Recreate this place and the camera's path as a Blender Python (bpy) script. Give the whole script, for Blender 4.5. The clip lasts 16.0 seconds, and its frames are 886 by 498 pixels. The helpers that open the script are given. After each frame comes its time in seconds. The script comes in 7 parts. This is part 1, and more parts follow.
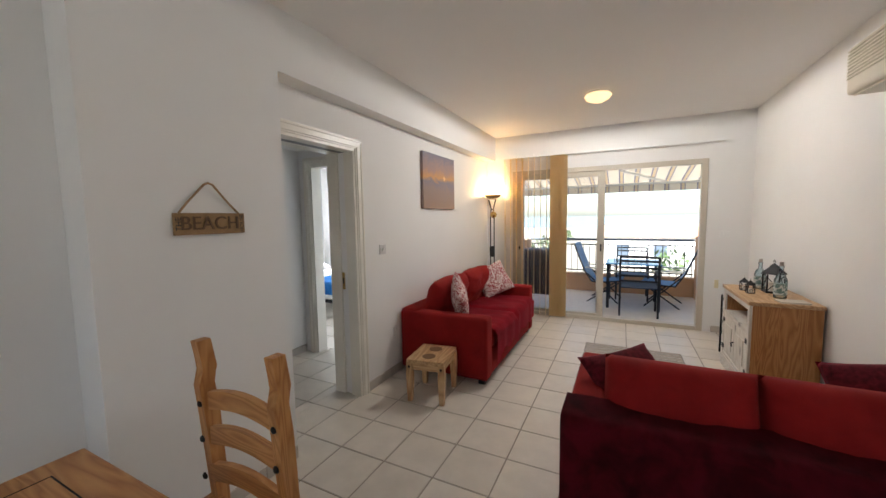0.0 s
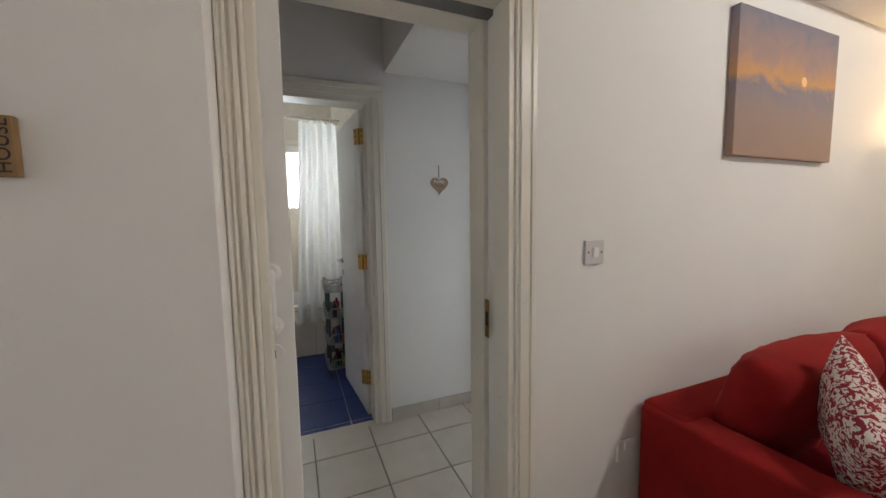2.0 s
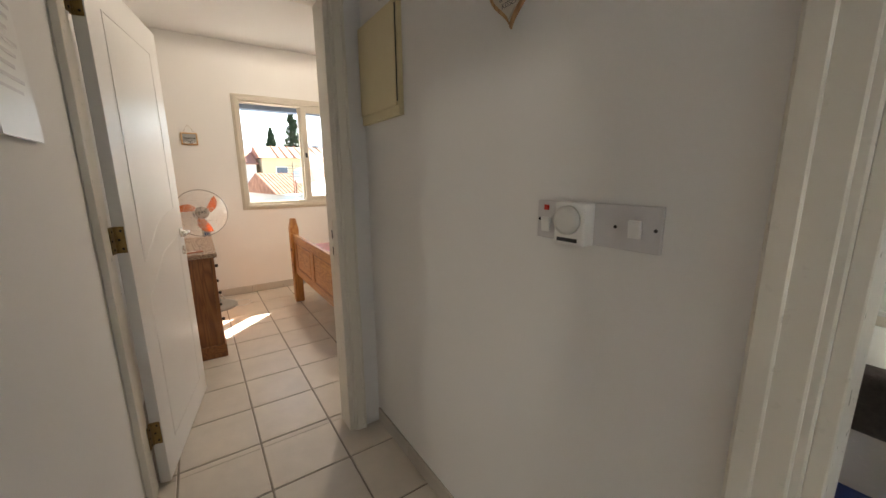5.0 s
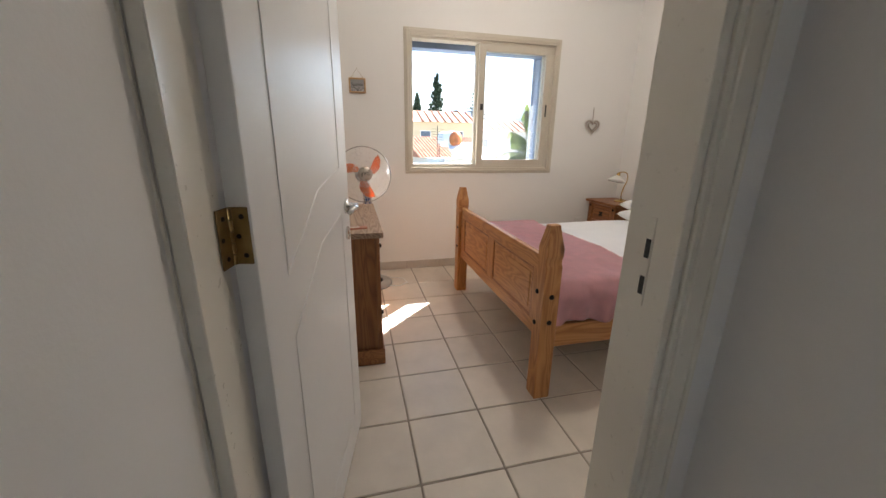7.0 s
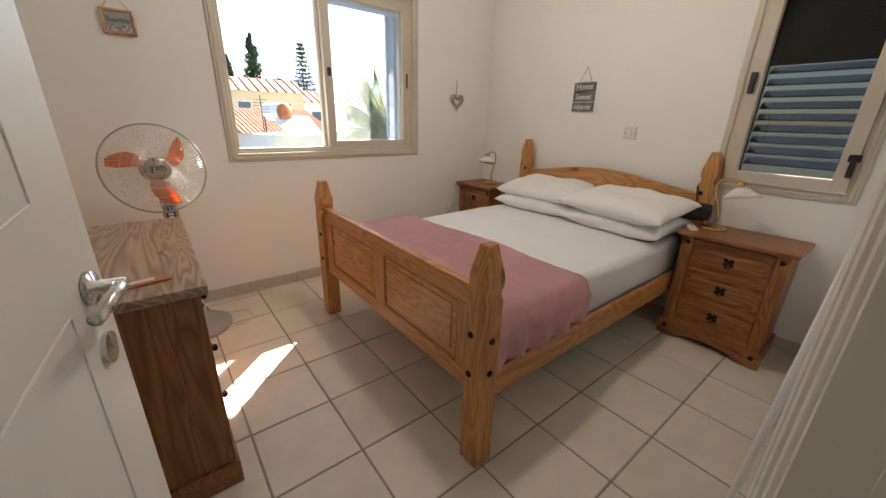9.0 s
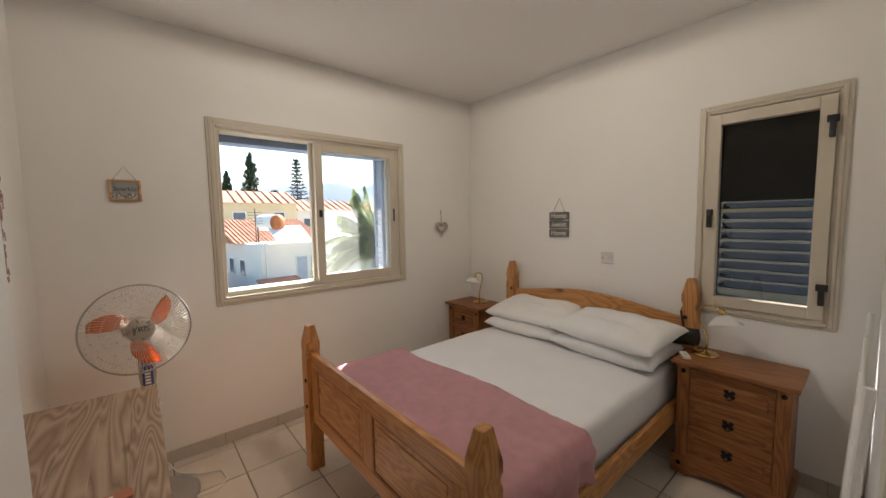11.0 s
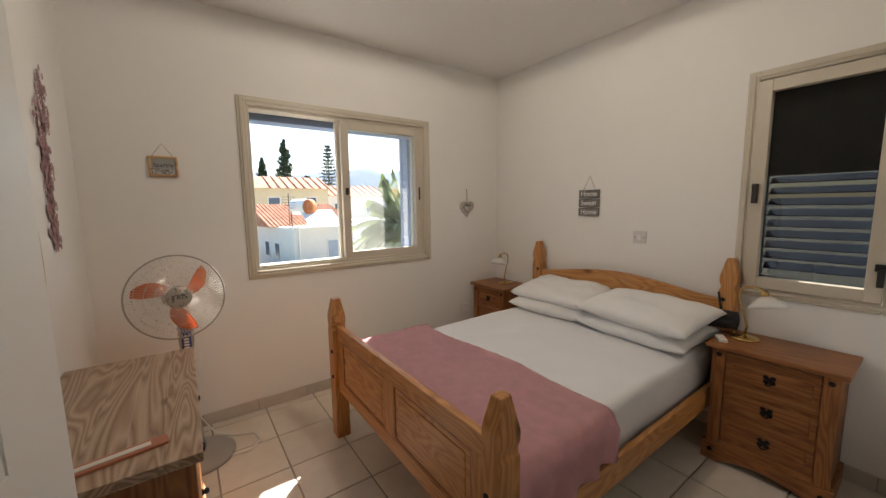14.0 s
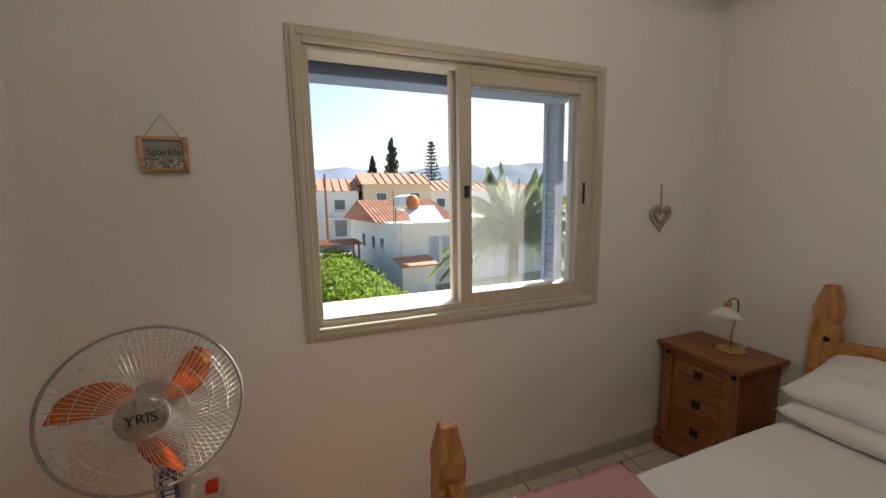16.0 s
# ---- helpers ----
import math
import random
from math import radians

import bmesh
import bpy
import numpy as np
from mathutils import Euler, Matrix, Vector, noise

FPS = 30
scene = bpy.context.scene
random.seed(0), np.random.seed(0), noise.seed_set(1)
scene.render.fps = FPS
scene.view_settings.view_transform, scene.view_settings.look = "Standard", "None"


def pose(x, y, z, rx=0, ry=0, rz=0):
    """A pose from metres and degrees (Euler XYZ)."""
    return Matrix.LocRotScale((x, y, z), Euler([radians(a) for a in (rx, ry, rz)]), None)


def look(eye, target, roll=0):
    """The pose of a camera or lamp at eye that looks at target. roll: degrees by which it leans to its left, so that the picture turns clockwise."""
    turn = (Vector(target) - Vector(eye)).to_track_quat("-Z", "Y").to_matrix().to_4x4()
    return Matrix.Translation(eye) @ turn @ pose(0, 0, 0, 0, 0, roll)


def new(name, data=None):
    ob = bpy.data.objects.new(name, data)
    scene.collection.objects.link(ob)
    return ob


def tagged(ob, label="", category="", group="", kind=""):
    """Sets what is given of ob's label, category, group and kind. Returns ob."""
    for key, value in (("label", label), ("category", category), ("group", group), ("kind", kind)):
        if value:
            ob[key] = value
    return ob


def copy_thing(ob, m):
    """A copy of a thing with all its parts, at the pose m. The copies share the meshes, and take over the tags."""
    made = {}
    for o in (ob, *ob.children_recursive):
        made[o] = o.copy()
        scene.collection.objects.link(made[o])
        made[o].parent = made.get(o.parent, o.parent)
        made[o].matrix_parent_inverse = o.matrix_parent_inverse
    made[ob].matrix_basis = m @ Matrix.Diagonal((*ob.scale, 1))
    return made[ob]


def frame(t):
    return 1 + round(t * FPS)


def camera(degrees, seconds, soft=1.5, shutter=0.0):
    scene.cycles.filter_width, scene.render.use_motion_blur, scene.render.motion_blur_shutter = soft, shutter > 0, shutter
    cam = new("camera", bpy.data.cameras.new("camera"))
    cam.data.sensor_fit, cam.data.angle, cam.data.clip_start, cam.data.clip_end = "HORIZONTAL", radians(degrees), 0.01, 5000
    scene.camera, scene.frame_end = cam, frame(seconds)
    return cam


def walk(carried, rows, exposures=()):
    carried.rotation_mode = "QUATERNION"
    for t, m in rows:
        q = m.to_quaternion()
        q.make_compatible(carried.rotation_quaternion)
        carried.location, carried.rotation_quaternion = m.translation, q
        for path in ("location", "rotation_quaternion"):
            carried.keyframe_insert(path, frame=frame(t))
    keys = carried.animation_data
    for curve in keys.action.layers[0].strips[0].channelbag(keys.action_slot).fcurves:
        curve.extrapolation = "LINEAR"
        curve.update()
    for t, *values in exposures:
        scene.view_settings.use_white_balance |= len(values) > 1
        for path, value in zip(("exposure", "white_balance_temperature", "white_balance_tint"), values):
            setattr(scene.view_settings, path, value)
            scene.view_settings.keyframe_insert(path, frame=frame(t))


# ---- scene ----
cam = camera(101.4, 16.0)
PATH = [
    (0, (0.991, 0.929, 1.474), (0.104, 2.714, 1.304), -0.9),
    (0.5, (0.768, 1.361, 1.441), (-0.279, 3.057, 1.274), -0.8),
    (1, (0.638, 1.818, 1.403), (-0.711, 3.287, 1.249), -1.2),
    (1.5, (0.348, 2.199, 1.364), (-1.277, 3.355, 1.213), -1.1),
    (2, (0.062, 2.582, 1.34), (-1.779, 3.343, 1.16), -0.8),
    (2.2, (-0.064, 2.662, 1.332), (-1.961, 3.251, 1.097), -1.6),
    (2.5, (-0.312, 2.727, 1.319), (-2.254, 3.12, 1.049), -0.7),
    (3, (-0.687, 2.904, 1.315), (-2.659, 2.885, 0.981), -0.9),
    (3.5, (-1.001, 2.853, 1.309), (-2.919, 2.413, 0.949), -1.1),
    (4, (-1.255, 2.779, 1.293), (-2.983, 1.838, 0.934), -1.4),
    (4.5, (-1.382, 2.65, 1.288), (-2.829, 1.329, 0.888), -1.0),
    (5, (-1.504, 2.443, 1.29), (-2.598, 0.815, 0.899), -0.6),
    (5.2, (-1.572, 2.374, 1.293), (-2.471, 0.631, 0.901), -0.9),
    (7.3, (-1.434, 1.133, 1.214), (-1.891, -0.716, 0.603), 1.0),
    (7.5, (-1.452, 1.021, 1.207), (-1.99, -0.789, 0.548), 0.7),
    (8, (-1.518, 0.83, 1.203), (-2.284, -0.832, 0.397), 1.4),
    (8.2, (-1.502, 0.761, 1.197), (-2.399, -0.837, 0.397), 1.7),
    (10.3, (-1.547, 0.605, 1.418), (-2.844, -0.869, 1.034), -0.8),
    (10.5, (-1.531, 0.598, 1.442), (-2.841, -0.877, 1.114), -0.8),
    (11, (-1.55, 0.617, 1.501), (-2.834, -0.908, 1.336), -0.9),
    (11.5, (-1.563, 0.633, 1.567), (-2.809, -0.931, 1.574), -1.0),
    (12, (-1.571, 0.653, 1.615), (-2.783, -0.926, 1.807), -1.1),
    (12.5, (-1.564, 0.659, 1.621), (-2.744, -0.918, 1.968), -1.2),
    (13, (-1.577, 0.645, 1.555), (-2.724, -0.957, 1.901), -1.0),
    (13.5, (-1.582, 0.637, 1.484), (-2.739, -0.993, 1.54), -0.9),
    (14, (-1.579, 0.624, 1.439), (-2.735, -0.991, 1.199), -0.8),
    (14.5, (-1.642, 0.587, 1.386), (-2.746, -1.026, 0.962), -0.9),
    (15, (-1.69, 0.27, 1.425), (-2.659, -1.426, 0.996), -1.0),
    (15.5, (-1.893, -0.108, 1.49), (-2.716, -1.896, 1.139), -1.2),
    (16, (-1.965, -0.614, 1.517), (-2.647, -2.476, 1.254), -1.0),
]
EXPOSURE = [(0, 2.6, 6000, 10), (0.5, 2.35, 6050, 10), (1.0, 2.4, 6000, 10), (1.5, 2.6, 6150, 10), (2.5, 2.65, 6050, 10), (3.0, 3.05, 6500, 10), (3.5, 3.25, 6800, 10), (4.0, 3.15, 6700, 10), (5.0, 3.15, 6650, 10), (7.5, 2.85, 5950, 10), (8.2, 2.8, 6250, 10), (11.0, 2.35, 6400, 10), (13.5, 2.25, 6400, 10), (14.5, 2.45, 6500, 10), (15.0, 2.5, 6500, 10), (16.0, 1.7, 6500, 10)]
walk(cam, [(t, look(eye, target, roll)) for t, eye, target, roll in PATH], EXPOSURE)

# ---- world, sun, exposure ----
SUN_DIR = Vector((0.85, 0.85, -1.04)).normalized()
world = bpy.data.worlds.new("world")
scene.world = world
world.use_nodes = True
wn = world.node_tree.nodes
sky = wn.new("ShaderNodeTexSky")
sky.sky_type = "NISHITA"
sky.sun_disc = False
sky.sun_elevation = radians(41)
sky.sun_rotation = radians(225)
sky.air_density, sky.dust_density = 1.0, 1.2
wn["Background"].inputs["Strength"].default_value = 0.06
world.node_tree.links.new(sky.outputs["Color"], wn["Background"].inputs["Color"])
sun = new("sun", bpy.data.lights.new("sun", "SUN"))
sun.data.energy, sun.data.angle, sun.data.color = 4.5, radians(0.5), (1.0, 0.95, 0.87)
sun.matrix_world = look((-20, -20, 25), Vector((-20, -20, 25)) + SUN_DIR)


def lamp(name, at, watts, color, radius):
    ob = new(name, bpy.data.lights.new(name, "POINT"))
    ob.data.energy, ob.data.color, ob.data.shadow_soft_size = watts, color, radius
    ob.location = at
    return ob


def downlight(name, at, watts, color):
    """The bulb inside a ceiling bowl: it shines downwards and sideways."""
    ob = new(name, bpy.data.lights.new(name, "SPOT"))
    ob.data.energy, ob.data.color, ob.data.shadow_soft_size = watts, color, 0.11
    ob.data.spot_size, ob.data.spot_blend = radians(180), 0.02
    ob.location = at


downlight("ceiling_bulb", (0.74, 4.92, 2.61), 14.0, (1.0, 0.92, 0.82))
downlight("ceiling_bulb", (-2.715, -0.69, 2.61), 7.2, (1.0, 0.86, 0.70))
lamp("uplighter_bulb", (-0.77, 6.15, 1.83), 2.6, (1.0, 0.62, 0.28), 0.03)
lamp("reading_bulb", (-0.72, 6.06, 1.53), 0.5, (1.0, 0.66, 0.34), 0.02)


def window_light(name, eye, target, w, h, watts):
    ob = new(name, bpy.data.lights.new(name, "AREA"))
    ob.data.shape, ob.data.size, ob.data.size_y, ob.data.energy, ob.data.color = "RECTANGLE", w, h, watts, (0.93, 0.97, 1.0)
    ob.matrix_world = look(eye, target)


window_light("bathroom_window_light", (-4.60, 2.695, 1.77), (-3.0, 2.695, 1.6), 0.48, 0.72, 2.5)
# added fill lamp behind the start of the walk, in an invented opening
window_light("unseen_kitchen_fill", (1.0, -2.72, 1.5), (1.0, 0, 1.3), 1.75, 1.15, 1.5)
# area lamp added in an unseen window, brightens the hall through the door
window_light("second_unseen_window_fill", (-4.92, 5.3, 1.55), (-2, 5.3, 1.3), 1.35, 1.15, 14)

# ---- materials ----


def nodes_of(name):
    m = bpy.data.materials.new(name)
    m.use_nodes = True
    nt = m.node_tree
    return m, nt, nt.nodes["Principled BSDF"]


def link(nt, a, b):
    nt.links.new(a, b)


def noise_node(nt, coord, scale, detail=4.0, distort=0.0, rough=0.55):
    n = nt.nodes.new("ShaderNodeTexNoise")
    n.inputs["Scale"].default_value = scale
    n.inputs["Detail"].default_value = detail
    n.inputs["Distortion"].default_value = distort
    n.inputs["Roughness"].default_value = rough
    link(nt, coord, n.inputs["Vector"])
    return n


def ramp(nt, fac, stops):
    r = nt.nodes.new("ShaderNodeValToRGB")
    while len(r.color_ramp.elements) < len(stops):
        r.color_ramp.elements.new(0.5)
    for e, (p, c) in zip(r.color_ramp.elements, stops):
        e.position, e.color = p, (*c, 1) if len(c) == 3 else c
    link(nt, fac, r.inputs["Fac"])
    return r


def bump(nt, bsdf, height, strength, distance=0.01):
    b = nt.nodes.new("ShaderNodeBump")
    b.inputs["Strength"].default_value = strength
    b.inputs["Distance"].default_value = distance
    link(nt, height, b.inputs["Height"])
    link(nt, b.outputs["Normal"], bsdf.inputs["Normal"])
    return b


def shade(c, k):
    return tuple(min(1.0, v * k) for v in c)


def surface(name, color, rough=0.6, metal=0.0, vary=0.08, scale=3.0, grain=60.0, relief=0.1, relief_d=0.003, spec=0.5):
    """Paint, plaster, plastic, metal: two scales of variation and a fine relief."""
    m, nt, b = nodes_of(name)
    tc = nt.nodes.new("ShaderNodeTexCoord")
    big = noise_node(nt, tc.outputs["Object"], scale, 5)
    small = noise_node(nt, tc.outputs["Object"], grain, 3)
    r = ramp(nt, big.outputs["Fac"], [(0.3, shade(color, 1 - vary)), (0.7, shade(color, 1 + vary))])
    link(nt, r.outputs["Color"], b.inputs["Base Color"])
    rr = ramp(nt, small.outputs["Fac"], [(0.2, (max(rough - 0.08, 0),) * 3), (0.8, (min(rough + 0.08, 1),) * 3)])
    link(nt, rr.outputs["Color"], b.inputs["Roughness"])
    b.inputs["Metallic"].default_value = metal
    b.inputs["Specular IOR Level"].default_value = spec
    if relief:
        bump(nt, b, small.outputs["Fac"], relief, relief_d)
    return m


def wood(name, dark, mid, light, axis, ring=9.0, rough=0.42, knots=True, lines=9.0):
    """Pine: long grain along one axis, growth lines, knots; each piece starts elsewhere in the tree."""
    m, nt, b = nodes_of(name)
    tc = nt.nodes.new("ShaderNodeTexCoord")
    info = nt.nodes.new("ShaderNodeObjectInfo")
    add = nt.nodes.new("ShaderNodeVectorMath")
    add.operation = "MULTIPLY_ADD"
    comb = nt.nodes.new("ShaderNodeCombineXYZ")
    for k in range(3):
        link(nt, info.outputs["Random"], comb.inputs[k])
    add.inputs[1].default_value = (7, 5, 9)
    link(nt, comb.outputs["Vector"], add.inputs[0])
    link(nt, tc.outputs["Object"], add.inputs[2])
    mp = nt.nodes.new("ShaderNodeMapping")
    s = [1.0, 1.0, 1.0]
    s[axis] = 0.12
    mp.inputs["Scale"].default_value = s
    link(nt, add.outputs["Vector"], mp.inputs["Vector"])
    n1 = noise_node(nt, mp.outputs["Vector"], ring, 2, 0.6)
    mul = nt.nodes.new("ShaderNodeMath")
    mul.operation = "MULTIPLY"
    mul.inputs[1].default_value = lines
    link(nt, n1.outputs["Fac"], mul.inputs[0])
    fr = nt.nodes.new("ShaderNodeMath")
    fr.operation = "PINGPONG"
    fr.inputs[1].default_value = 0.5
    link(nt, mul.outputs["Value"], fr.inputs[0])
    fine = noise_node(nt, mp.outputs["Vector"], 160, 3)
    mixf = nt.nodes.new("ShaderNodeMath")
    mixf.operation = "MULTIPLY_ADD"
    mixf.inputs[1].default_value = 1.5
    link(nt, fr.outputs["Value"], mixf.inputs[0])
    fs = nt.nodes.new("ShaderNodeMath")
    fs.operation = "MULTIPLY"
    fs.inputs[1].default_value = 0.28
    link(nt, fine.outputs["Fac"], fs.inputs[0])
    link(nt, fs.outputs["Value"], mixf.inputs[2])
    col = ramp(nt, mixf.outputs["Value"], [(0.08, light), (0.5, mid), (0.98, dark)])
    out = col.outputs["Color"]
    if knots:
        mp2 = nt.nodes.new("ShaderNodeMapping")
        s2 = [1.0, 1.0, 1.0]
        s2[axis] = 0.5
        mp2.inputs["Scale"].default_value = s2
        link(nt, add.outputs["Vector"], mp2.inputs["Vector"])
        v = nt.nodes.new("ShaderNodeTexVoronoi")
        v.inputs["Scale"].default_value = 5.0
        link(nt, mp2.outputs["Vector"], v.inputs["Vector"])
        kr = ramp(nt, v.outputs["Distance"], [(0.05, (1, 1, 1)), (0.13, (0, 0, 0))])
        mx = nt.nodes.new("ShaderNodeMix")
        mx.data_type = "RGBA"
        link(nt, kr.outputs["Color"], mx.inputs["Factor"])
        link(nt, out, mx.inputs["A"])
        mx.inputs["B"].default_value = (*shade(dark, 0.45), 1)
        out = mx.outputs["Result"]
    link(nt, out, b.inputs["Base Color"])
    b.inputs["Roughness"].default_value = rough
    bump(nt, b, fine.outputs["Fac"], 0.12, 0.002)
    return m


def woods(name, dark, mid, light, **kw):
    return [wood(name + "_" + "xyz"[a], dark, mid, light, a, **kw) for a in range(3)]


def fabric(name, color, rough=0.9, sheen=0.6, vary=0.25, weave=500.0, scale=6.0, tint=None):
    m, nt, b = nodes_of(name)
    tc = nt.nodes.new("ShaderNodeTexCoord")
    big = noise_node(nt, tc.outputs["Object"], scale, 5, 0.4)
    small = noise_node(nt, tc.outputs["Object"], weave, 2)
    r = ramp(nt, big.outputs["Fac"], [(0.3, shade(color, 1 - vary)), (0.7, shade(color, 1 + vary))])
    link(nt, r.outputs["Color"], b.inputs["Base Color"])
    b.inputs["Roughness"].default_value = rough
    b.inputs["Sheen Weight"].default_value = sheen
    b.inputs["Sheen Roughness"].default_value = 0.4
    b.inputs["Sheen Tint"].default_value = (*(tint or shade(color, 2.0)), 1)
    b.inputs["Specular IOR Level"].default_value = 0.2
    bump(nt, b, small.outputs["Fac"], 0.25, 0.002)
    return m


def pattern(name, a, b_col, scale, thr=0.5, rough=0.9, distort=1.5):
    m, nt, b = nodes_of(name)
    tc = nt.nodes.new("ShaderNodeTexCoord")
    n = noise_node(nt, tc.outputs["Object"], scale, 1, distort)
    r = ramp(nt, n.outputs["Fac"], [(thr - 0.02, a), (thr + 0.02, b_col)])
    link(nt, r.outputs["Color"], b.inputs["Base Color"])
    b.inputs["Roughness"].default_value = rough
    return m


def stripes(name, axis, pitch, cols, rough=0.9, jitter=0.0):
    """Bands across one axis; cols: (share, colour)."""
    m, nt, b = nodes_of(name)
    tc = nt.nodes.new("ShaderNodeTexCoord")
    sep = nt.nodes.new("ShaderNodeSeparateXYZ")
    link(nt, tc.outputs["Object"], sep.inputs[0])
    src = sep.outputs[axis]
    if jitter:
        nz = noise_node(nt, tc.outputs["Object"], 9, 3)
        ma = nt.nodes.new("ShaderNodeMath")
        ma.operation = "MULTIPLY_ADD"
        ma.inputs[1].default_value = jitter
        link(nt, nz.outputs["Fac"], ma.inputs[0])
        link(nt, src, ma.inputs[2])
        src = ma.outputs["Value"]
    d = nt.nodes.new("ShaderNodeMath")
    d.operation = "DIVIDE"
    d.inputs[1].default_value = pitch
    link(nt, src, d.inputs[0])
    f = nt.nodes.new("ShaderNodeMath")
    f.operation = "FRACT"
    link(nt, d.outputs["Value"], f.inputs[0])
    r = ramp(nt, f.outputs["Value"], cols)
    r.color_ramp.interpolation = "CONSTANT"
    link(nt, r.outputs["Color"], b.inputs["Base Color"])
    b.inputs["Roughness"].default_value = rough
    if jitter:
        n2 = noise_node(nt, tc.outputs["Object"], 150, 2)
        bump(nt, b, n2.outputs["Fac"], 0.5, 0.004)
    return m


def glass_mat(name, tint=(1, 1, 1), rough=0.0, milky=0.0):
    m, nt, b = nodes_of(name)
    out = nt.nodes["Material Output"]
    tr = nt.nodes.new("ShaderNodeBsdfTransparent")
    tr.inputs["Color"].default_value = (*tint, 1)
    gl = nt.nodes.new("ShaderNodeBsdfGlossy")
    gl.inputs["Roughness"].default_value = rough
    fre = nt.nodes.new("ShaderNodeFresnel")
    fre.inputs["IOR"].default_value = 1.45
    mx = nt.nodes.new("ShaderNodeMixShader")
    link(nt, fre.outputs["Fac"], mx.inputs["Fac"])
    link(nt, tr.outputs["BSDF"], mx.inputs[1])
    link(nt, gl.outputs["BSDF"], mx.inputs[2])
    last = mx.outputs["Shader"]
    if milky:
        df = nt.nodes.new("ShaderNodeBsdfTranslucent")
        df.inputs["Color"].default_value = (0.9, 0.9, 0.88, 1)
        tc = nt.nodes.new("ShaderNodeTexCoord")
        n = noise_node(nt, tc.outputs["Object"], 2.5, 6)
        r = ramp(nt, n.outputs["Fac"], [(0.3, (milky * 0.5,) * 3), (0.7, (milky,) * 3)])
        m2 = nt.nodes.new("ShaderNodeMixShader")
        link(nt, r.outputs["Color"], m2.inputs["Fac"])
        link(nt, last, m2.inputs[1])
        link(nt, df.outputs["BSDF"], m2.inputs[2])
        last = m2.outputs["Shader"]
    link(nt, last, out.inputs["Surface"])
    return m


def sheer(m, share):
    """Lets a share of the light through a thin cloth or leaf, in its own colour."""
    nt = m.node_tree
    b = nt.nodes["Principled BSDF"]
    tr = nt.nodes.new("ShaderNodeBsdfTranslucent")
    mx = nt.nodes.new("ShaderNodeMixShader")
    mx.inputs["Fac"].default_value = share
    link(nt, b.inputs["Base Color"].links[0].from_socket, tr.inputs["Color"])
    link(nt, b.outputs["BSDF"], mx.inputs[1])
    link(nt, tr.outputs["BSDF"], mx.inputs[2])
    link(nt, mx.outputs["Shader"], nt.nodes["Material Output"].inputs["Surface"])


def glow(name, color, strength):
    m, nt, b = nodes_of(name)
    b.inputs["Base Color"].default_value = (0.9, 0.85, 0.75, 1)
    b.inputs["Emission Color"].default_value = (*color, 1)
    b.inputs["Emission Strength"].default_value = strength
    return m


def tile_mat(name, color, vary, rough, relief=0.15):
    m, nt, b = nodes_of(name)
    tc = nt.nodes.new("ShaderNodeTexCoord")
    info = nt.nodes.new("ShaderNodeObjectInfo")
    geo = nt.nodes.new("ShaderNodeNewGeometry")
    big = noise_node(nt, geo.outputs["Position"], 7, 5)
    med = noise_node(nt, geo.outputs["Position"], 45, 4)
    r = ramp(nt, big.outputs["Fac"], [(0.3, shade(color, 1 - vary)), (0.7, shade(color, 1 + vary))])
    hv = nt.nodes.new("ShaderNodeHueSaturation")
    mr = nt.nodes.new("ShaderNodeMapRange")
    mr.inputs["To Min"].default_value, mr.inputs["To Max"].default_value = 0.94, 1.05
    link(nt, info.outputs["Random"], mr.inputs["Value"])
    link(nt, mr.outputs["Result"], hv.inputs["Value"])
    link(nt, r.outputs["Color"], hv.inputs["Color"])
    link(nt, hv.outputs["Color"], b.inputs["Base Color"])
    rr = ramp(nt, med.outputs["Fac"], [(0.25, (rough - 0.08,) * 3), (0.75, (rough + 0.12,) * 3)])
    link(nt, rr.outputs["Color"], b.inputs["Roughness"])
    bump(nt, b, big.outputs["Fac"], relief, 0.01)
    return m


WALL = surface("wall_plaster", (0.80, 0.79, 0.77), 0.75, vary=0.02, scale=1.3, grain=140, relief=0.12)
CEIL = surface("ceiling_paint", (0.80, 0.79, 0.77), 0.85, vary=0.015, scale=1.0, grain=120, relief=0.06)
GLOSSW = surface("cream_gloss_paint", (0.78, 0.75, 0.67), 0.32, vary=0.03, scale=4, grain=40, relief=0.03)
DOORW = surface("white_door_paint", (0.80, 0.80, 0.79), 0.34, vary=0.02, scale=3, grain=50, relief=0.03)
PLASTIC = surface("white_plastic", (0.80, 0.80, 0.78), 0.35, vary=0.02, relief=0)
GREYPLATE = surface("grey_white_plate", (0.62, 0.60, 0.60), 0.35, vary=0.03, relief=0)
CERAMIC = surface("white_ceramic", (0.82, 0.81, 0.78), 0.12, vary=0.01, relief=0)
ALU = surface("beige_aluminium", (0.56, 0.51, 0.42), 0.42, vary=0.03, scale=5, relief=0.02)
SKIRT = tile_mat("skirting_tile", (0.50, 0.46, 0.41), 0.08, 0.45)
TILE = tile_mat("cream_floor_tile", (0.66, 0.60, 0.52), 0.06, 0.36)
GROUT = surface("brown_grout", (0.30, 0.26, 0.21), 0.95, vary=0.15, scale=8, grain=200)
BLUETILE = tile_mat("blue_floor_tile", (0.028, 0.055, 0.22), 0.22, 0.42)
LIGHTGROUT = surface("pale_grout", (0.36, 0.38, 0.45), 0.95, vary=0.1)
WALLTILE = tile_mat("cream_wall_tile", (0.80, 0.74, 0.64), 0.02, 0.2, 0.02)
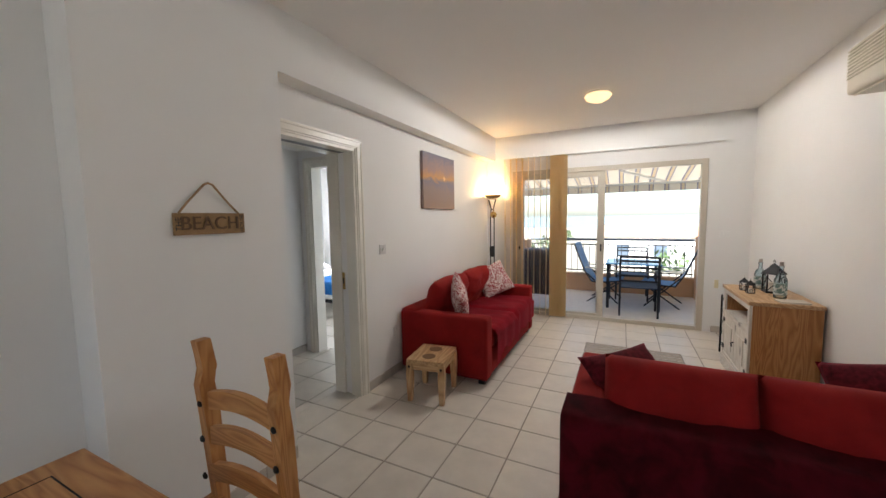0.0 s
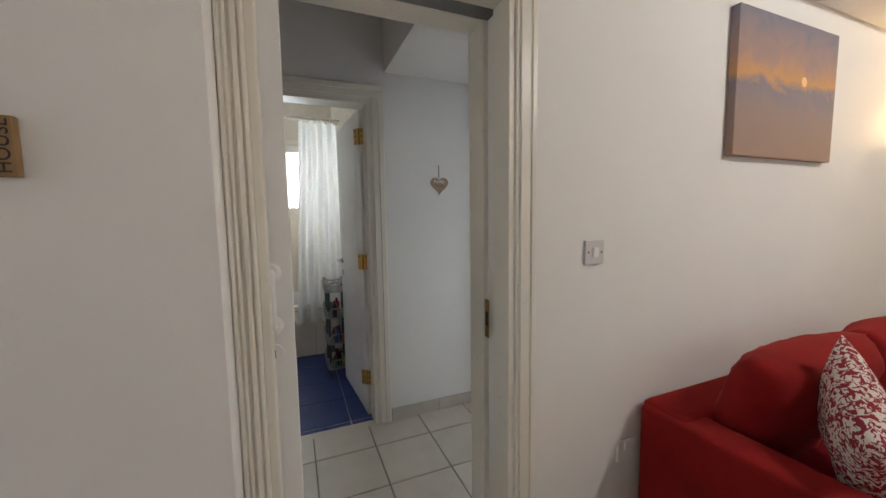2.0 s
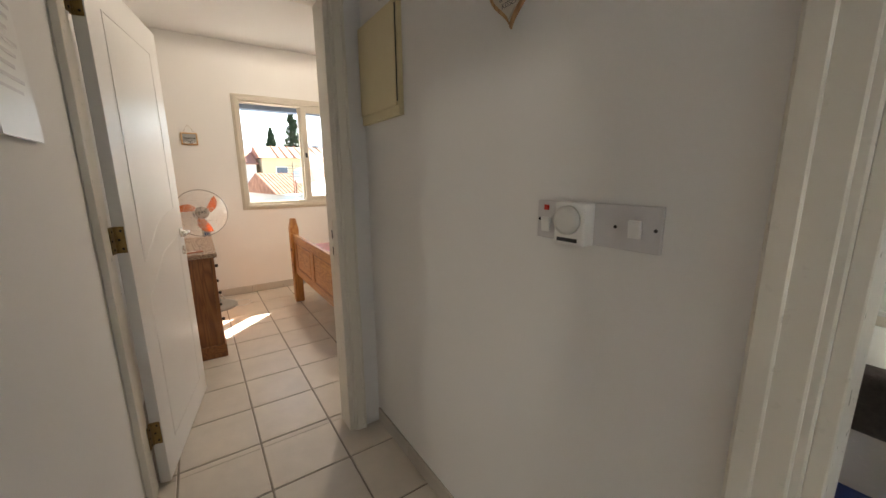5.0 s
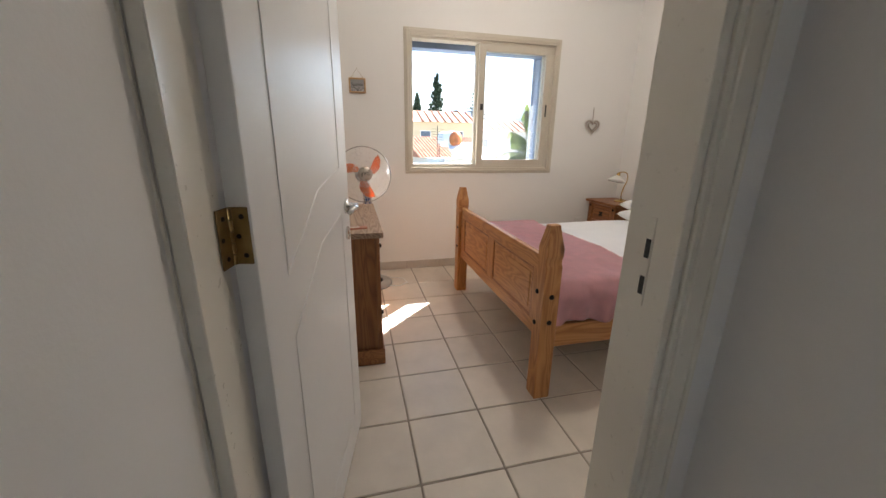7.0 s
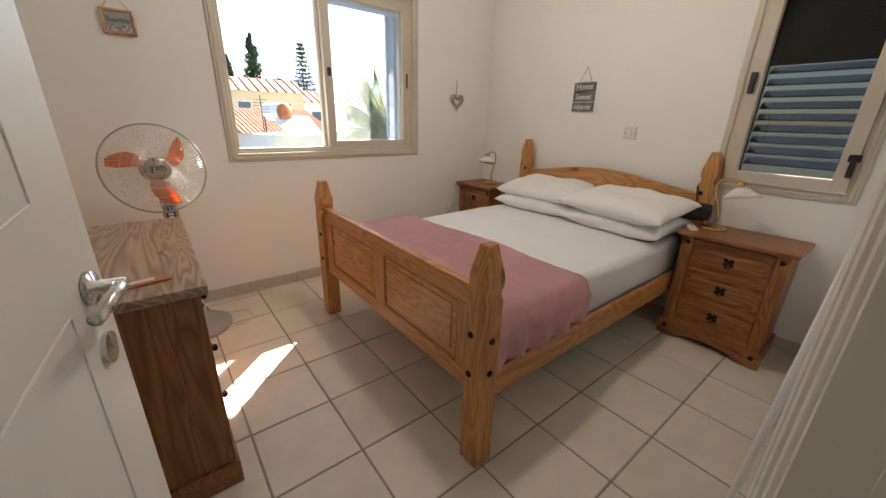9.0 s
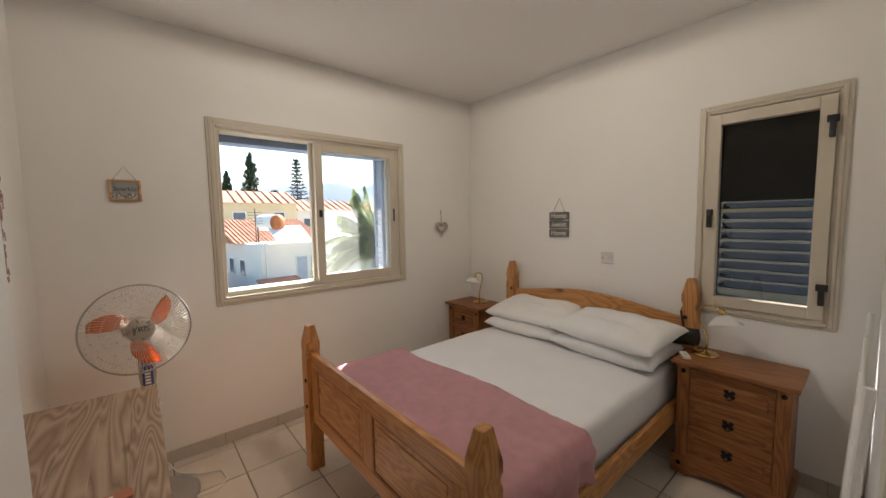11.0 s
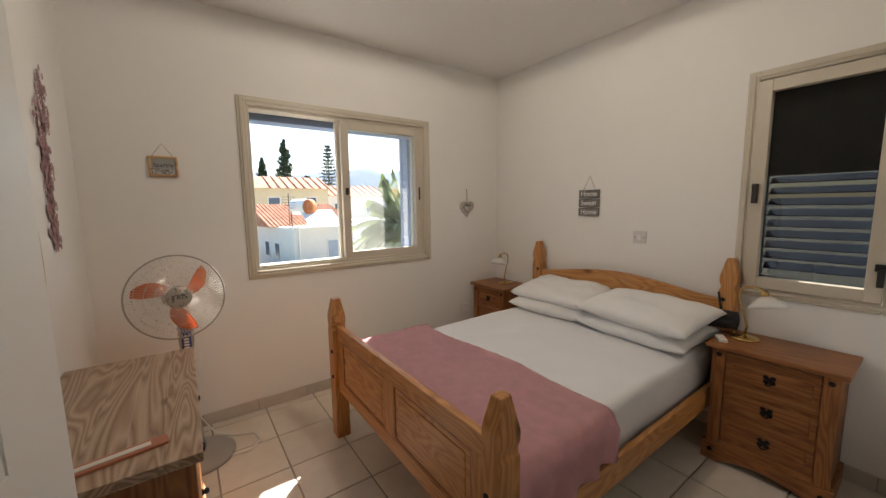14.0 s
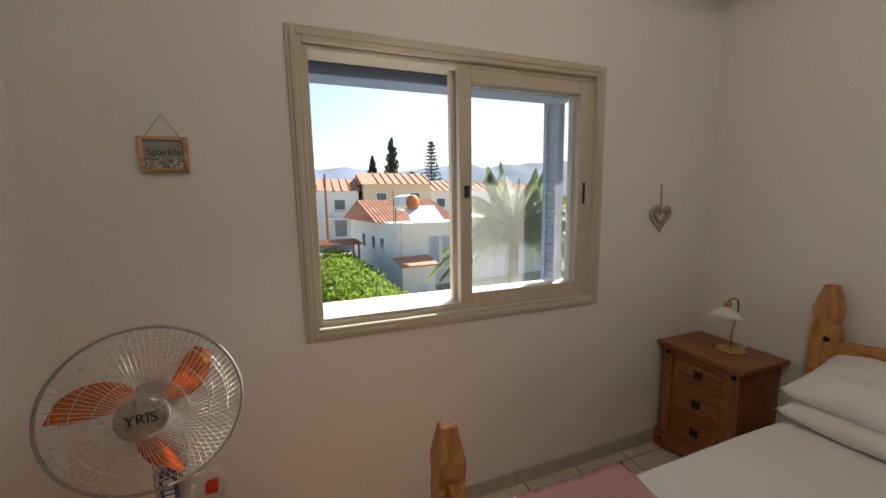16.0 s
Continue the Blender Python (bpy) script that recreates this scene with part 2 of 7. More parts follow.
PINE = woods("honey_pine", (0.34, 0.135, 0.038), (0.48, 0.225, 0.072), (0.56, 0.285, 0.10), lines=12.0)
PINE_RED = woods("red_pine", (0.17, 0.06, 0.02), (0.28, 0.11, 0.035), (0.35, 0.15, 0.052), lines=12.0)
PINE_PALE = woods("pale_pine", (0.36, 0.19, 0.08), (0.55, 0.34, 0.16), (0.62, 0.42, 0.23))
PINE_WASH = woods("washed_pine", (0.20, 0.12, 0.07), (0.37, 0.25, 0.165), (0.47, 0.35, 0.25), ring=6.0, rough=0.38, lines=20.0)
PINE_WHITE = woods("whitewashed_pine", (0.55, 0.50, 0.43), (0.68, 0.64, 0.57), (0.74, 0.71, 0.65))
BLACK_IRON = surface("black_iron", (0.018, 0.017, 0.018), 0.5, 0.6, relief=0.1)
BLACK = surface("black_plastic", (0.015, 0.015, 0.016), 0.45, relief=0)
BRASS = surface("brass", (0.62, 0.42, 0.16), 0.22, 1.0, vary=0.12, relief=0.02)
OLDBRASS = surface("tarnished_brass", (0.30, 0.21, 0.09), 0.35, 1.0, vary=0.25, scale=30, relief=0.05)
CHROME = surface("satin_nickel", (0.62, 0.62, 0.60), 0.25, 1.0, relief=0)
RED = fabric("red_chenille", (0.24, 0.010, 0.009), vary=0.15, sheen=0.15, tint=(0.9, 0.15, 0.1))
CRIMSON = fabric("crimson_velvet_throw", (0.34, 0.010, 0.022), vary=0.18, scale=9, sheen=0.25, tint=(1, 0.2, 0.25))
DARKRED = fabric("dark_red_velvet", (0.10, 0.004, 0.010), vary=0.5, scale=8, sheen=0.15, tint=(0.6, 0.08, 0.1))
PINK = fabric("dusty_pink_fleece", (0.84, 0.50, 0.53), vary=0.07, scale=16, sheen=0.35, weave=260)
SHEET = fabric("white_cotton", (0.78, 0.78, 0.79), vary=0.02, sheen=0.1, weave=900)
PILLOWCASE = fabric("white_pillowcase", (0.80, 0.80, 0.79), vary=0.02, sheen=0.1, weave=700)
LEAFCUSH = pattern("red_white_leaf_print", (0.28, 0.02, 0.03), (0.72, 0.63, 0.58), 55, 0.5)
ORANGE = surface("orange_plastic", (0.80, 0.22, 0.045), 0.25, vary=0.08, relief=0)
WINGLASS = glass_mat("window_glass")
DIRTYGLASS = glass_mat("hazy_window_glass", (0.95, 0.97, 0.97), 0.0, 0.09)
DARKGLASS = glass_mat("dark_window_glass", (0.24, 0.25, 0.25))
FROST = glass_mat("frosted_glass", (0.95, 0.95, 0.95), 0.3, 0.6)
SHADEGLOW = glow("lit_lamp_glass", (1.0, 0.62, 0.25), 0.28)
BLUEPAINT = surface("blue_shutter_paint", (0.17, 0.23, 0.36), 0.5, vary=0.05)
ROPE = surface("jute_rope", (0.34, 0.22, 0.11), 0.95, vary=0.2, scale=40, relief=0.5)
STUCCO = surface("white_stucco", (0.78, 0.77, 0.74), 0.9, vary=0.04, scale=0.6, grain=30)
CREAMSTUCCO = surface("cream_stucco", (0.66, 0.55, 0.36), 0.9, vary=0.05, scale=0.6, grain=30)
TANSTUCCO = surface("tan_stucco", (0.50, 0.30, 0.17), 0.9, vary=0.06, scale=1.0, grain=40)
ROOFTILE = surface("terracotta_roof_tile", (0.42, 0.20, 0.12), 0.9, vary=0.25, scale=2.0, grain=25)
GREYBROWN = surface("grey_brown_towel", (0.13, 0.10, 0.085), 0.98, vary=0.2, scale=40, grain=160, relief=0.8, relief_d=0.01)

# ---- builders ----


def part(name, bm, material, parent=None, label="", smooth=False):
    me = bpy.data.meshes.new(name)
    bmesh.ops.recalc_face_normals(bm, faces=bm.faces)
    bm.to_mesh(me)
    bm.free()
    me.materials.append(material)
    if smooth:
        for p in me.polygons:
            p.use_smooth = True
    ob = new(name, me)
    if parent is not None:
        ob.parent = parent
    if label:
        ob["label"] = label
    return ob


def thing(name, label, category, at=(0, 0, 0), rz=0.0, group=""):
    ob = new(name)
    ob.matrix_world = pose(*at, 0, 0, rz)
    ob.empty_display_size = 0.1
    return tagged(ob, label, category, group)


def structure(ob, label="", category=""):
    return tagged(ob, label, category, "", "structure")


def add_box(bm, a, b, bevel=0.0, seg=2):
    lo = [min(p, q) for p, q in zip(a, b)]
    hi = [max(p, q) for p, q in zip(a, b)]
    vs = [bm.verts.new((x, y, z)) for x in (lo[0], hi[0]) for y in (lo[1], hi[1]) for z in (lo[2], hi[2])]
    fs = [bm.faces.new([vs[i] for i in q]) for q in ((0, 1, 3, 2), (4, 6, 7, 5), (0, 4, 5, 1), (2, 3, 7, 6), (0, 2, 6, 4), (1, 5, 7, 3))]
    if bevel:
        es = {e for f in fs for e in f.edges}
        bmesh.ops.bevel(bm, geom=list(es), offset=bevel, segments=seg, profile=0.6, affect="EDGES")
    return bm


def box(a, b, bevel=0.0, seg=2):
    return add_box(bmesh.new(), a, b, bevel, seg)


def add_tube(bm, pts, r, n=10, caps=True):
    """A round bar along points; r a number or one for each point."""
    pts = [Vector(p) for p in pts]
    rs = r if isinstance(r, (list, tuple)) else [r] * len(pts)
    rings = []
    up = Vector((0.31, 0.17, 0.93))
    for i, p in enumerate(pts):
        d = (pts[min(i + 1, len(pts) - 1)] - pts[max(i - 1, 0)]).normalized()
        if abs(d.dot(up)) > 0.95:
            up = Vector((0.9, 0.3, 0.1))
        u = d.cross(up).normalized()
        w = d.cross(u)
        up = w if i else up
        if i:
            u = rings_u - d * rings_u.dot(d)
            u.normalize()
            w = d.cross(u)
        rings_u = u
        rings.append([bm.verts.new(p + rs[i] * (math.cos(2 * math.pi * k / n) * u + math.sin(2 * math.pi * k / n) * w)) for k in range(n)])
    for a, b in zip(rings, rings[1:]):
        for k in range(n):
            bm.faces.new((a[k], a[(k + 1) % n], b[(k + 1) % n], b[k]))
    if caps:
        bm.faces.new(rings[0])
        bm.faces.new(rings[-1])
    return bm


def tube(pts, r, n=10):
    return add_tube(bmesh.new(), pts, r, n)


def add_lathe(bm, prof, n=24, centre=(0, 0, 0)):
    """Turns (radius, height) pairs about a vertical axis."""
    c = Vector(centre)
    rings = [[bm.verts.new(c + Vector((r * math.cos(2 * math.pi * k / n), r * math.sin(2 * math.pi * k / n), z))) for k in range(n)] for r, z in prof]
    for a, b in zip(rings, rings[1:]):
        for k in range(n):
            bm.faces.new((a[k], a[(k + 1) % n], b[(k + 1) % n], b[k]))
    if prof[0][0] > 1e-4:
        bm.faces.new(rings[0])
    if prof[-1][0] > 1e-4:
        bm.faces.new(rings[-1])
    bmesh.ops.remove_doubles(bm, verts=bm.verts, dist=1e-5)
    return bm


def lathe(prof, n=24, centre=(0, 0, 0)):
    return add_lathe(bmesh.new(), prof, n, centre)


def prism(outline, axis, lo, hi, bevel=0.0):
    """An outline in the other two axes, drawn out along an axis."""
    bm = bmesh.new()

    def at(p, h):
        q = list(p)
        q.insert(axis, h)
        return bm.verts.new(q)
    a = [at(p, lo) for p in outline]
    b = [at(p, hi) for p in outline]
    bm.faces.new(a)
    bm.faces.new(b)
    n = len(a)
    for i in range(n):
        bm.faces.new((a[i], a[(i + 1) % n], b[(i + 1) % n], b[i]))
    if bevel:
        es = [e for e in bm.edges if len(e.link_faces) == 2]
        bmesh.ops.bevel(bm, geom=es, offset=bevel, segments=2, profile=0.6, affect="EDGES")
    return bm


def cushion(w, d, h, n=18, pinch=0.06, power=3.0, lumps=0.0, seed=0.0, full=0.5):
    """A stuffed pad centred on the origin: w by d, h thick, with drawn-in sides and pointed corners."""
    bm = bmesh.new()
    sides = []
    for s in (1, -1):
        g = []
        for i in range(n + 1):
            row = []
            for j in range(n + 1):
                u, v = 2 * i / n - 1, 2 * j / n - 1
                k = ((1 - abs(u) ** power) * (1 - abs(v) ** power)) ** full if abs(u) < 1 and abs(v) < 1 else 0
                x = w / 2 * u * (1 - pinch * (1 - v * v))
                y = d / 2 * v * (1 - pinch * (1 - u * u))
                z = s * h / 2 * k
                if lumps:
                    z += lumps * k * noise.noise((u * 2.2 + seed, v * 2.2 - seed, s * 1.7))
                    z += lumps * 0.4 * k * noise.noise((u * 6 + seed, v * 6, s + seed))
                row.append(bm.verts.new((x, y, z)))
            g.append(row)
        sides.append(g)
        for i in range(n):
            for j in range(n):
                bm.faces.new((g[i][j], g[i + 1][j], g[i + 1][j + 1], g[i][j + 1]))
    bmesh.ops.remove_doubles(bm, verts=bm.verts, dist=1e-5)
    return bm


def moved(bm, m):
    bmesh.ops.transform(bm, matrix=m, verts=bm.verts)
    return bm


def text_part(name, words, size, material, parent, m, depth=0.001, label=""):
    cu = bpy.data.curves.new(name, "FONT")
    cu.body, cu.size, cu.extrude, cu.align_x, cu.align_y = words, size, depth, "CENTER", "CENTER"
    tmp = bpy.data.objects.new(name, cu)
    scene.collection.objects.link(tmp)
    bpy.context.view_layer.update()
    me = bpy.data.meshes.new_from_object(tmp.evaluated_get(bpy.context.evaluated_depsgraph_get()))
    bpy.data.objects.remove(tmp)
    me.materials.clear()
    me.materials.append(material)
    ob = new(name, me)
    ob.parent = parent
    ob.matrix_basis = m
    if label:
        ob["label"] = label
    return ob


def wall(name, axis, t0, t1, a0, a1, z0, z1, holes=(), material=None, label="white painted plaster wall"):
    """A wall slab from t0 to t1 across `axis` and from a0 to a1 along the other, with openings (a0, a1, z0, z1)."""
    bm = bmesh.new()
    cuts_a = sorted({a0, a1, *[h[0] for h in holes], *[h[1] for h in holes]})
    cuts_z = sorted({z0, z1, *[h[2] for h in holes], *[h[3] for h in holes]})
    for p, q in zip(cuts_a, cuts_a[1:]):
        run = None
        for r, s in zip(cuts_z, cuts_z[1:]):
            hole = any(h[0] <= (p + q) / 2 <= h[1] and h[2] <= (r + s) / 2 <= h[3] for h in holes)
            if not hole:
                run = (run[0], s) if run else (r, s)
            if hole and run or s == z1 and run:
                if axis == 0:
                    add_box(bm, (t0, p, run[0]), (t1, q, run[1]))
                else:
                    add_box(bm, (p, t0, run[0]), (q, t1, run[1]))
                run = None
    return structure(part(name, bm, material or WALL), label, "wall")


def skirting(axis, face, out, a0, a1, h=0.082, t=0.010):
    """A run of skirting tiles on the wall face; out: +1 or -1, the way it stands proud."""
    base = structure(part("baseboard", box((a0, face, 0.001), (a1, face + out * 0.006, h - 0.004)) if axis == 1 else box((face, a0, 0.001), (face + out * 0.006, a1, h - 0.004)), GROUT), "beige ceramic skirting tiles", "baseboard")
    a = a0
    while a < a1 - 0.02:
        b = min(a + 0.333, a1)
        lo, hi = (a + 0.0015, face + out * 0.0, 0.002), (b - 0.0015, face + out * t, h)
        if axis == 0:
            lo, hi = (face, a + 0.0015, 0.002), (face + out * t, b - 0.0015, h)
        part("skirting_tile", box(lo, hi, 0.002, 1), SKIRT, base)
        a = b


def casing(name, axis, face, out, a0, a1, top, w=0.085, sides=(True, True)):
    """Stepped door trim round an opening on one face of a wall."""
    bm = bmesh.new()
    for off, wide, thick in ((0.0, w, 0.012), (0.012, w - 0.028, 0.020), (0.050, w - 0.056, 0.026)):
        def b(p, q, r, s):
            if axis == 0:
                add_box(bm, (face, p, r), (face + out * thick, q, s), 0.003, 1)
            else:
                add_box(bm, (p, face, r), (q, face + out * thick, s), 0.003, 1)
        if sides[0]:
            b(a0 - off - wide, a0 - off, 0, top + off)
        if sides[1]:
            b(a1 + off, a1 + off + wide, 0, top + off)
        b(a0 - (off + wide if sides[0] else 0), a1 + (off + wide if sides[1] else 0), top + off, top + off + wide)
    return structure(part(name, bm, GLOSSW), "cream glossy stepped door casing", "door frame")

# ---- shell: walls, ceilings, floors ----
CZ = 2.68
wall("wall_living_beach", 0, -1.20, -0.795, 1.55, 2.44, 0, CZ)
wall("wall_living_door", 0, -1.20, -0.93, 2.44, 6.39, 0, CZ, [(2.50, 3.24, 0, 2.03)])
structure(part("beam", box((-0.935, 2.44, 2.325), (-0.795, 6.39, CZ)), WALL), "white plastered ceiling beam", "beam")
wall("wall_kitchen", 0, -1.13, -0.98, -2.6, 1.549, 0, CZ)
wall("wall_balcony", 1, 6.39, 6.60, -1.20, 2.55, 0, CZ, [(-0.50, 1.89, 0, 2.13)])
wall("wall_living_east", 0, 2.35, 2.55, -2.6, 6.39, 0, CZ)
# opening invented for the added fill lamp, never in view
wall("wall_living_south", 1, -2.8, -2.6, -1.13, 2.55, 0, CZ, [(0.1, 1.9, 0.9, 2.1)])
structure(part("ceiling_living", box((-1.2, -2.8, CZ), (2.55, 6.6, CZ + 0.2)), CEIL), "white painted ceiling", "ceiling")
# hall
wall("wall_hall_west", 0, -2.32, -2.19, 0.66, 3.95, 0, CZ, [(2.36, 3.04, 0, 2.04)])
wall("wall_hall_south", 1, 0.66, 0.79, -2.19, -1.2, 0, CZ, [(-2.045, -1.202, 0, 2.05)])
wall("wall_hall_east", 0, -1.2, -1.131, 0.66, 1.55, 0, CZ)
wall("wall_hall_north", 1, 3.83, 3.95, -2.19, -1.2, 0, CZ, [(-2.03, -1.29, 0, 2.05)])
structure(part("hall_storage_bulkhead", box((-2.189, 3.14, 2.215), (-1.201, 3.829, CZ)), WALL), "white plastered bulkhead over the hall end", "bulkhead")
structure(part("ceiling_hall", box((-2.32, 0.66, CZ + 0.002), (-1.201, 3.95, CZ + 0.2)), CEIL), "white painted hall ceiling", "ceiling")
# bedroom
wall("wall_bedroom_window", 1, -2.38, -2.145, -4.5, -0.98, 0, CZ, [(-3.40, -1.94, 0.965, 2.15)])
wall("wall_bedroom_head", 0, -4.5, -4.26, -2.145, 0.66, 0, CZ, [(-0.085, 0.505, 0.91, 2.13)])
wall("wall_bedroom_back", 1, 0.66, 0.79, -4.5, -2.32, 0, CZ)
structure(part("ceiling_bedroom", box((-4.5, -2.38, CZ + 0.001), (-1.131, 0.66, CZ + 0.2)), CEIL), "white painted bedroom ceiling", "ceiling")
# bathroom
wall("wall_bath_window", 0, -4.62, -4.42, 0.79, 3.17, 0, CZ, [(2.44, 2.95, 1.385, 2.15)], WALLTILE, "cream tiled bathroom wall")
wall("wall_bath_north", 1, 3.05, 3.17, -4.42, -2.32, 0, CZ, (), WALLTILE, "cream tiled bathroom wall")
wall("wall_bath_south", 1, 1.30, 1.42, -4.42, -2.32, 0, CZ, (), WALLTILE, "cream tiled bathroom wall")
structure(part("ceiling_bathroom", box((-4.62, 1.30, CZ + 0.001), (-2.321, 3.17, CZ + 0.2)), CEIL), "white bathroom ceiling", "ceiling")
# second bedroom
# opening out of view, assumed for the added area lamp
wall("wall_second_west", 0, -5.0, -4.8, 3.17, 7.0, 0, CZ, [(4.6, 6.0, 0.95, 2.15)])
wall("wall_second_north", 1, 6.8, 7.0, -4.8, -1.2, 0, CZ)
wall("wall_second_south", 1, 3.17, 3.29, -4.8, -2.32, 0, CZ)
wall("wall_second_east", 0, -1.2, -1.131, 6.39, 6.8, 0, CZ)
structure(part("ceiling_second", box((-5.0, 3.951, CZ + 0.001), (-1.2, 7.0, CZ + 0.2)), CEIL), "white bedroom ceiling", "ceiling")
structure(part("ceiling_second", box((-5.0, 3.171, CZ + 0.001), (-2.321, 3.95, CZ + 0.2)), CEIL), "white bedroom ceiling", "ceiling")

# skirting runs
skirting(0, -0.795, 1, 1.55, 2.44)
skirting(0, -0.93, 1, 3.316, 6.39)
skirting(1, 6.39, -1, 2.0, 2.35)
skirting(0, 2.35, -1, 0.0, 6.38)
skirting(0, -2.19, 1, 0.80, 2.27)
skirting(0, -2.19, 1, 3.13, 3.82)
skirting(1, -2.145, 1, -4.25, -1.14)
skirting(0, -4.26, 1, -2.13, 0.65)
skirting(1, 0.66, -1, -4.25, -2.14)
skirting(0, -1.13, -1, -2.13, 0.55)
skirting(0, -1.2, -1, 0.80, 2.4)

# door trims


def jamb_moulding():
    bm = box((-0.93, 2.441, 0), (-0.905, 2.50, 2.13), 0.004)
    for y, r in ((2.447, 0.006), (2.460, 0.005), (2.478, 0.008), (2.494, 0.006)):
        add_tube(bm, [(-0.904, y, 0), (-0.904, y, 2.13)], r, 8)
    return bm


casing("trim_pocket_door", 0, -0.93, 1, 2.50, 3.24, 2.03, 0.075, (False, True))
structure(part("trim_pocket_door_jamb", jamb_moulding(), GLOSSW), "cream glossy moulded door casing", "door frame")
casing("trim_pocket_door_hall", 0, -1.2, -1, 2.50, 3.24, 2.03)
casing("trim_bath_door", 0, -2.19, 1, 2.36, 3.04, 2.04, 0.088)
casing("trim_bedroom_door", 1, 0.79, 1, -2.045, -1.202, 2.05, 0.068)
casing("trim_bedroom_door_inner", 1, 0.66, -1, -2.045, -1.202, 2.05, 0.068)
casing("trim_second_door", 1, 3.83, -1, -2.03, -1.29, 2.05, 0.085)


def lining(name, axis, t0, t1, a0, a1, top, th=0.022):
    bm = bmesh.new()
    for p, q, r, s in ((a0, a0 + th, 0, top - th), (a1 - th, a1, 0, top - th), (a0, a1, top - th, top)):
        if axis == 0:
            add_box(bm, (t0, p, r), (t1, q, s), 0.002, 1)
        else:
            add_box(bm, (p, t0, r), (q, t1, s), 0.002, 1)
    return structure(part(name, bm, GLOSSW), "cream glossy door lining", "door frame")


lining("lining_pocket_hall", 0, -1.203, -1.095, 2.499, 3.241, 2.031)
lining("lining_pocket_living", 0, -1.025, -0.927, 2.499, 3.241, 2.031)
structure(part("pocket_track", box((-1.095, 2.5, 2.012), (-1.025, 3.24, 2.028)), surface("grey_track", (0.2, 0.2, 0.2), 0.5, 0.5)), "grey sliding door track", "track")
lining("lining_bath", 0, -2.323, -2.187, 2.359, 3.041, 2.041)
lining("lining_bedroom", 1, 0.657, 0.793, -2.046, -1.2025, 2.051)
lining("lining_second", 1, 3.827, 3.953, -2.031, -1.289, 2.051)

# ---- floors: a grout bed with single tiles ----
PX, PY, X0, Y0 = 0.3353, 0.3365, 0.05, 3.985
TILE_CACHE = {}


def tile_mesh(w, d, material):
    key = (round(w, 3), round(d, 3), material.name)
    if key not in TILE_CACHE:
        me = bpy.data.meshes.new("floor_tile")
        bm = box((-w / 2, -d / 2, -0.008), (w / 2, d / 2, 0.0), 0.0025, 1)
        bm.to_mesh(me)
        bm.free()
        me.materials.append(material)
        TILE_CACHE[key] = me
    return TILE_CACHE[key]


def floor(name, x0, x1, y0, y1, px, py, ox, oy, tile, grout, label, gap=0.008, top=0.0):
    base = structure(part(name, box((x0, y0, top - 0.25), (x1, y1, top - 0.0045)), grout), label, "floor")
    i0, i1 = math.floor((x0 - ox) / px), math.ceil((x1 - ox) / px)
    j0, j1 = math.floor((y0 - oy) / py), math.ceil((y1 - oy) / py)
    rnd = random.Random(5)
    for i in range(i0, i1):
        for j in range(j0, j1):
            a0, a1 = max(x0, ox + i * px + gap / 2), min(x1, ox + (i + 1) * px - gap / 2)
            b0, b1 = max(y0, oy + j * py + gap / 2), min(y1, oy + (j + 1) * py - gap / 2)
            if a1 - a0 < 0.01 or b1 - b0 < 0.01:
                continue
            ob = new("floor_tile", tile_mesh(a1 - a0, b1 - b0, tile))
            ob.location = ((a0 + a1) / 2, (b0 + b1) / 2, top + rnd.uniform(-0.0006, 0.0006))
            ob.rotation_euler = (rnd.uniform(-1, 1) * 0.0015, rnd.uniform(-1, 1) * 0.0015, 0)
            ob.parent = base


# ---- windows and doors ----


def bar_frame(bm, axis, t0, t1, a0, a1, z0, z1, w, bev=0.003):
    for p, q, r, s in ((a0, a0 + w, z0, z1), (a1 - w, a1, z0, z1), (a0 + w, a1 - w, z0, z0 + w), (a0 + w, a1 - w, z1 - w, z1)):
        if axis == 0:
            add_box(bm, (t0, p, r), (t1, q, s), bev, 1)
        else:
            add_box(bm, (p, t0, r), (q, t1, s), bev, 1)
    return bm


def pane(name, axis, t, a0, a1, z0, z1, material, parent):
    lo, hi = ((t - 0.003, a0, z0), (t + 0.003, a1, z1)) if axis == 0 else ((a0, t - 0.003, z0), (a1, t + 0.003, z1))
    ob = part(name, box(lo, hi), material, parent)
    ob.visible_shadow = False
    return ob


# bedroom sliding window: open to one side
w1 = structure(thing("window_1", "beige aluminium sliding window, one half open", "window", (0, 0, 0)), "", "")
bm = bmesh.new()
bar_frame(bm, 1, -2.165, -2.133, -3.42, -1.92, 0.947, 2.172, 0.055, 0.004)
bar_frame(bm, 1, -2.145, -2.125, -3.405, -1.935, 0.962, 2.157, 0.022, 0.004)
part("window_frame", bm, ALU, w1)
part("outer_frame", bar_frame(bmesh.new(), 1, -2.28, -2.16, -3.375, -1.965, 0.99, 2.13, 0.032), ALU, w1)
for k, (p, q, y) in enumerate(((-3.35, -2.62, -2.185),)):
    sash = part("sliding_sash", bar_frame(bmesh.new(), 1, y - 0.02, y + 0.02, p, q, 1.015, 2.10, 0.062), ALU, w1)
    pane("pane", 1, y, p + 0.06, q - 0.06, 1.075, 2.04, DIRTYGLASS, sash)
    part("latch", box((q - 0.045, y + 0.02, 1.53), (q - 0.02, y + 0.034, 1.585), 0.004), BLACK, sash)
    part("pull", box((p + 0.02, y + 0.02, 1.49), (p + 0.035, y + 0.024, 1.60), 0.002), BLACK, sash)
sash = part("sliding_sash", bar_frame(bmesh.new(), 1, -2.255, -2.215, -3.34, -2.60, 1.015, 2.10, 0.055), ALU, w1)
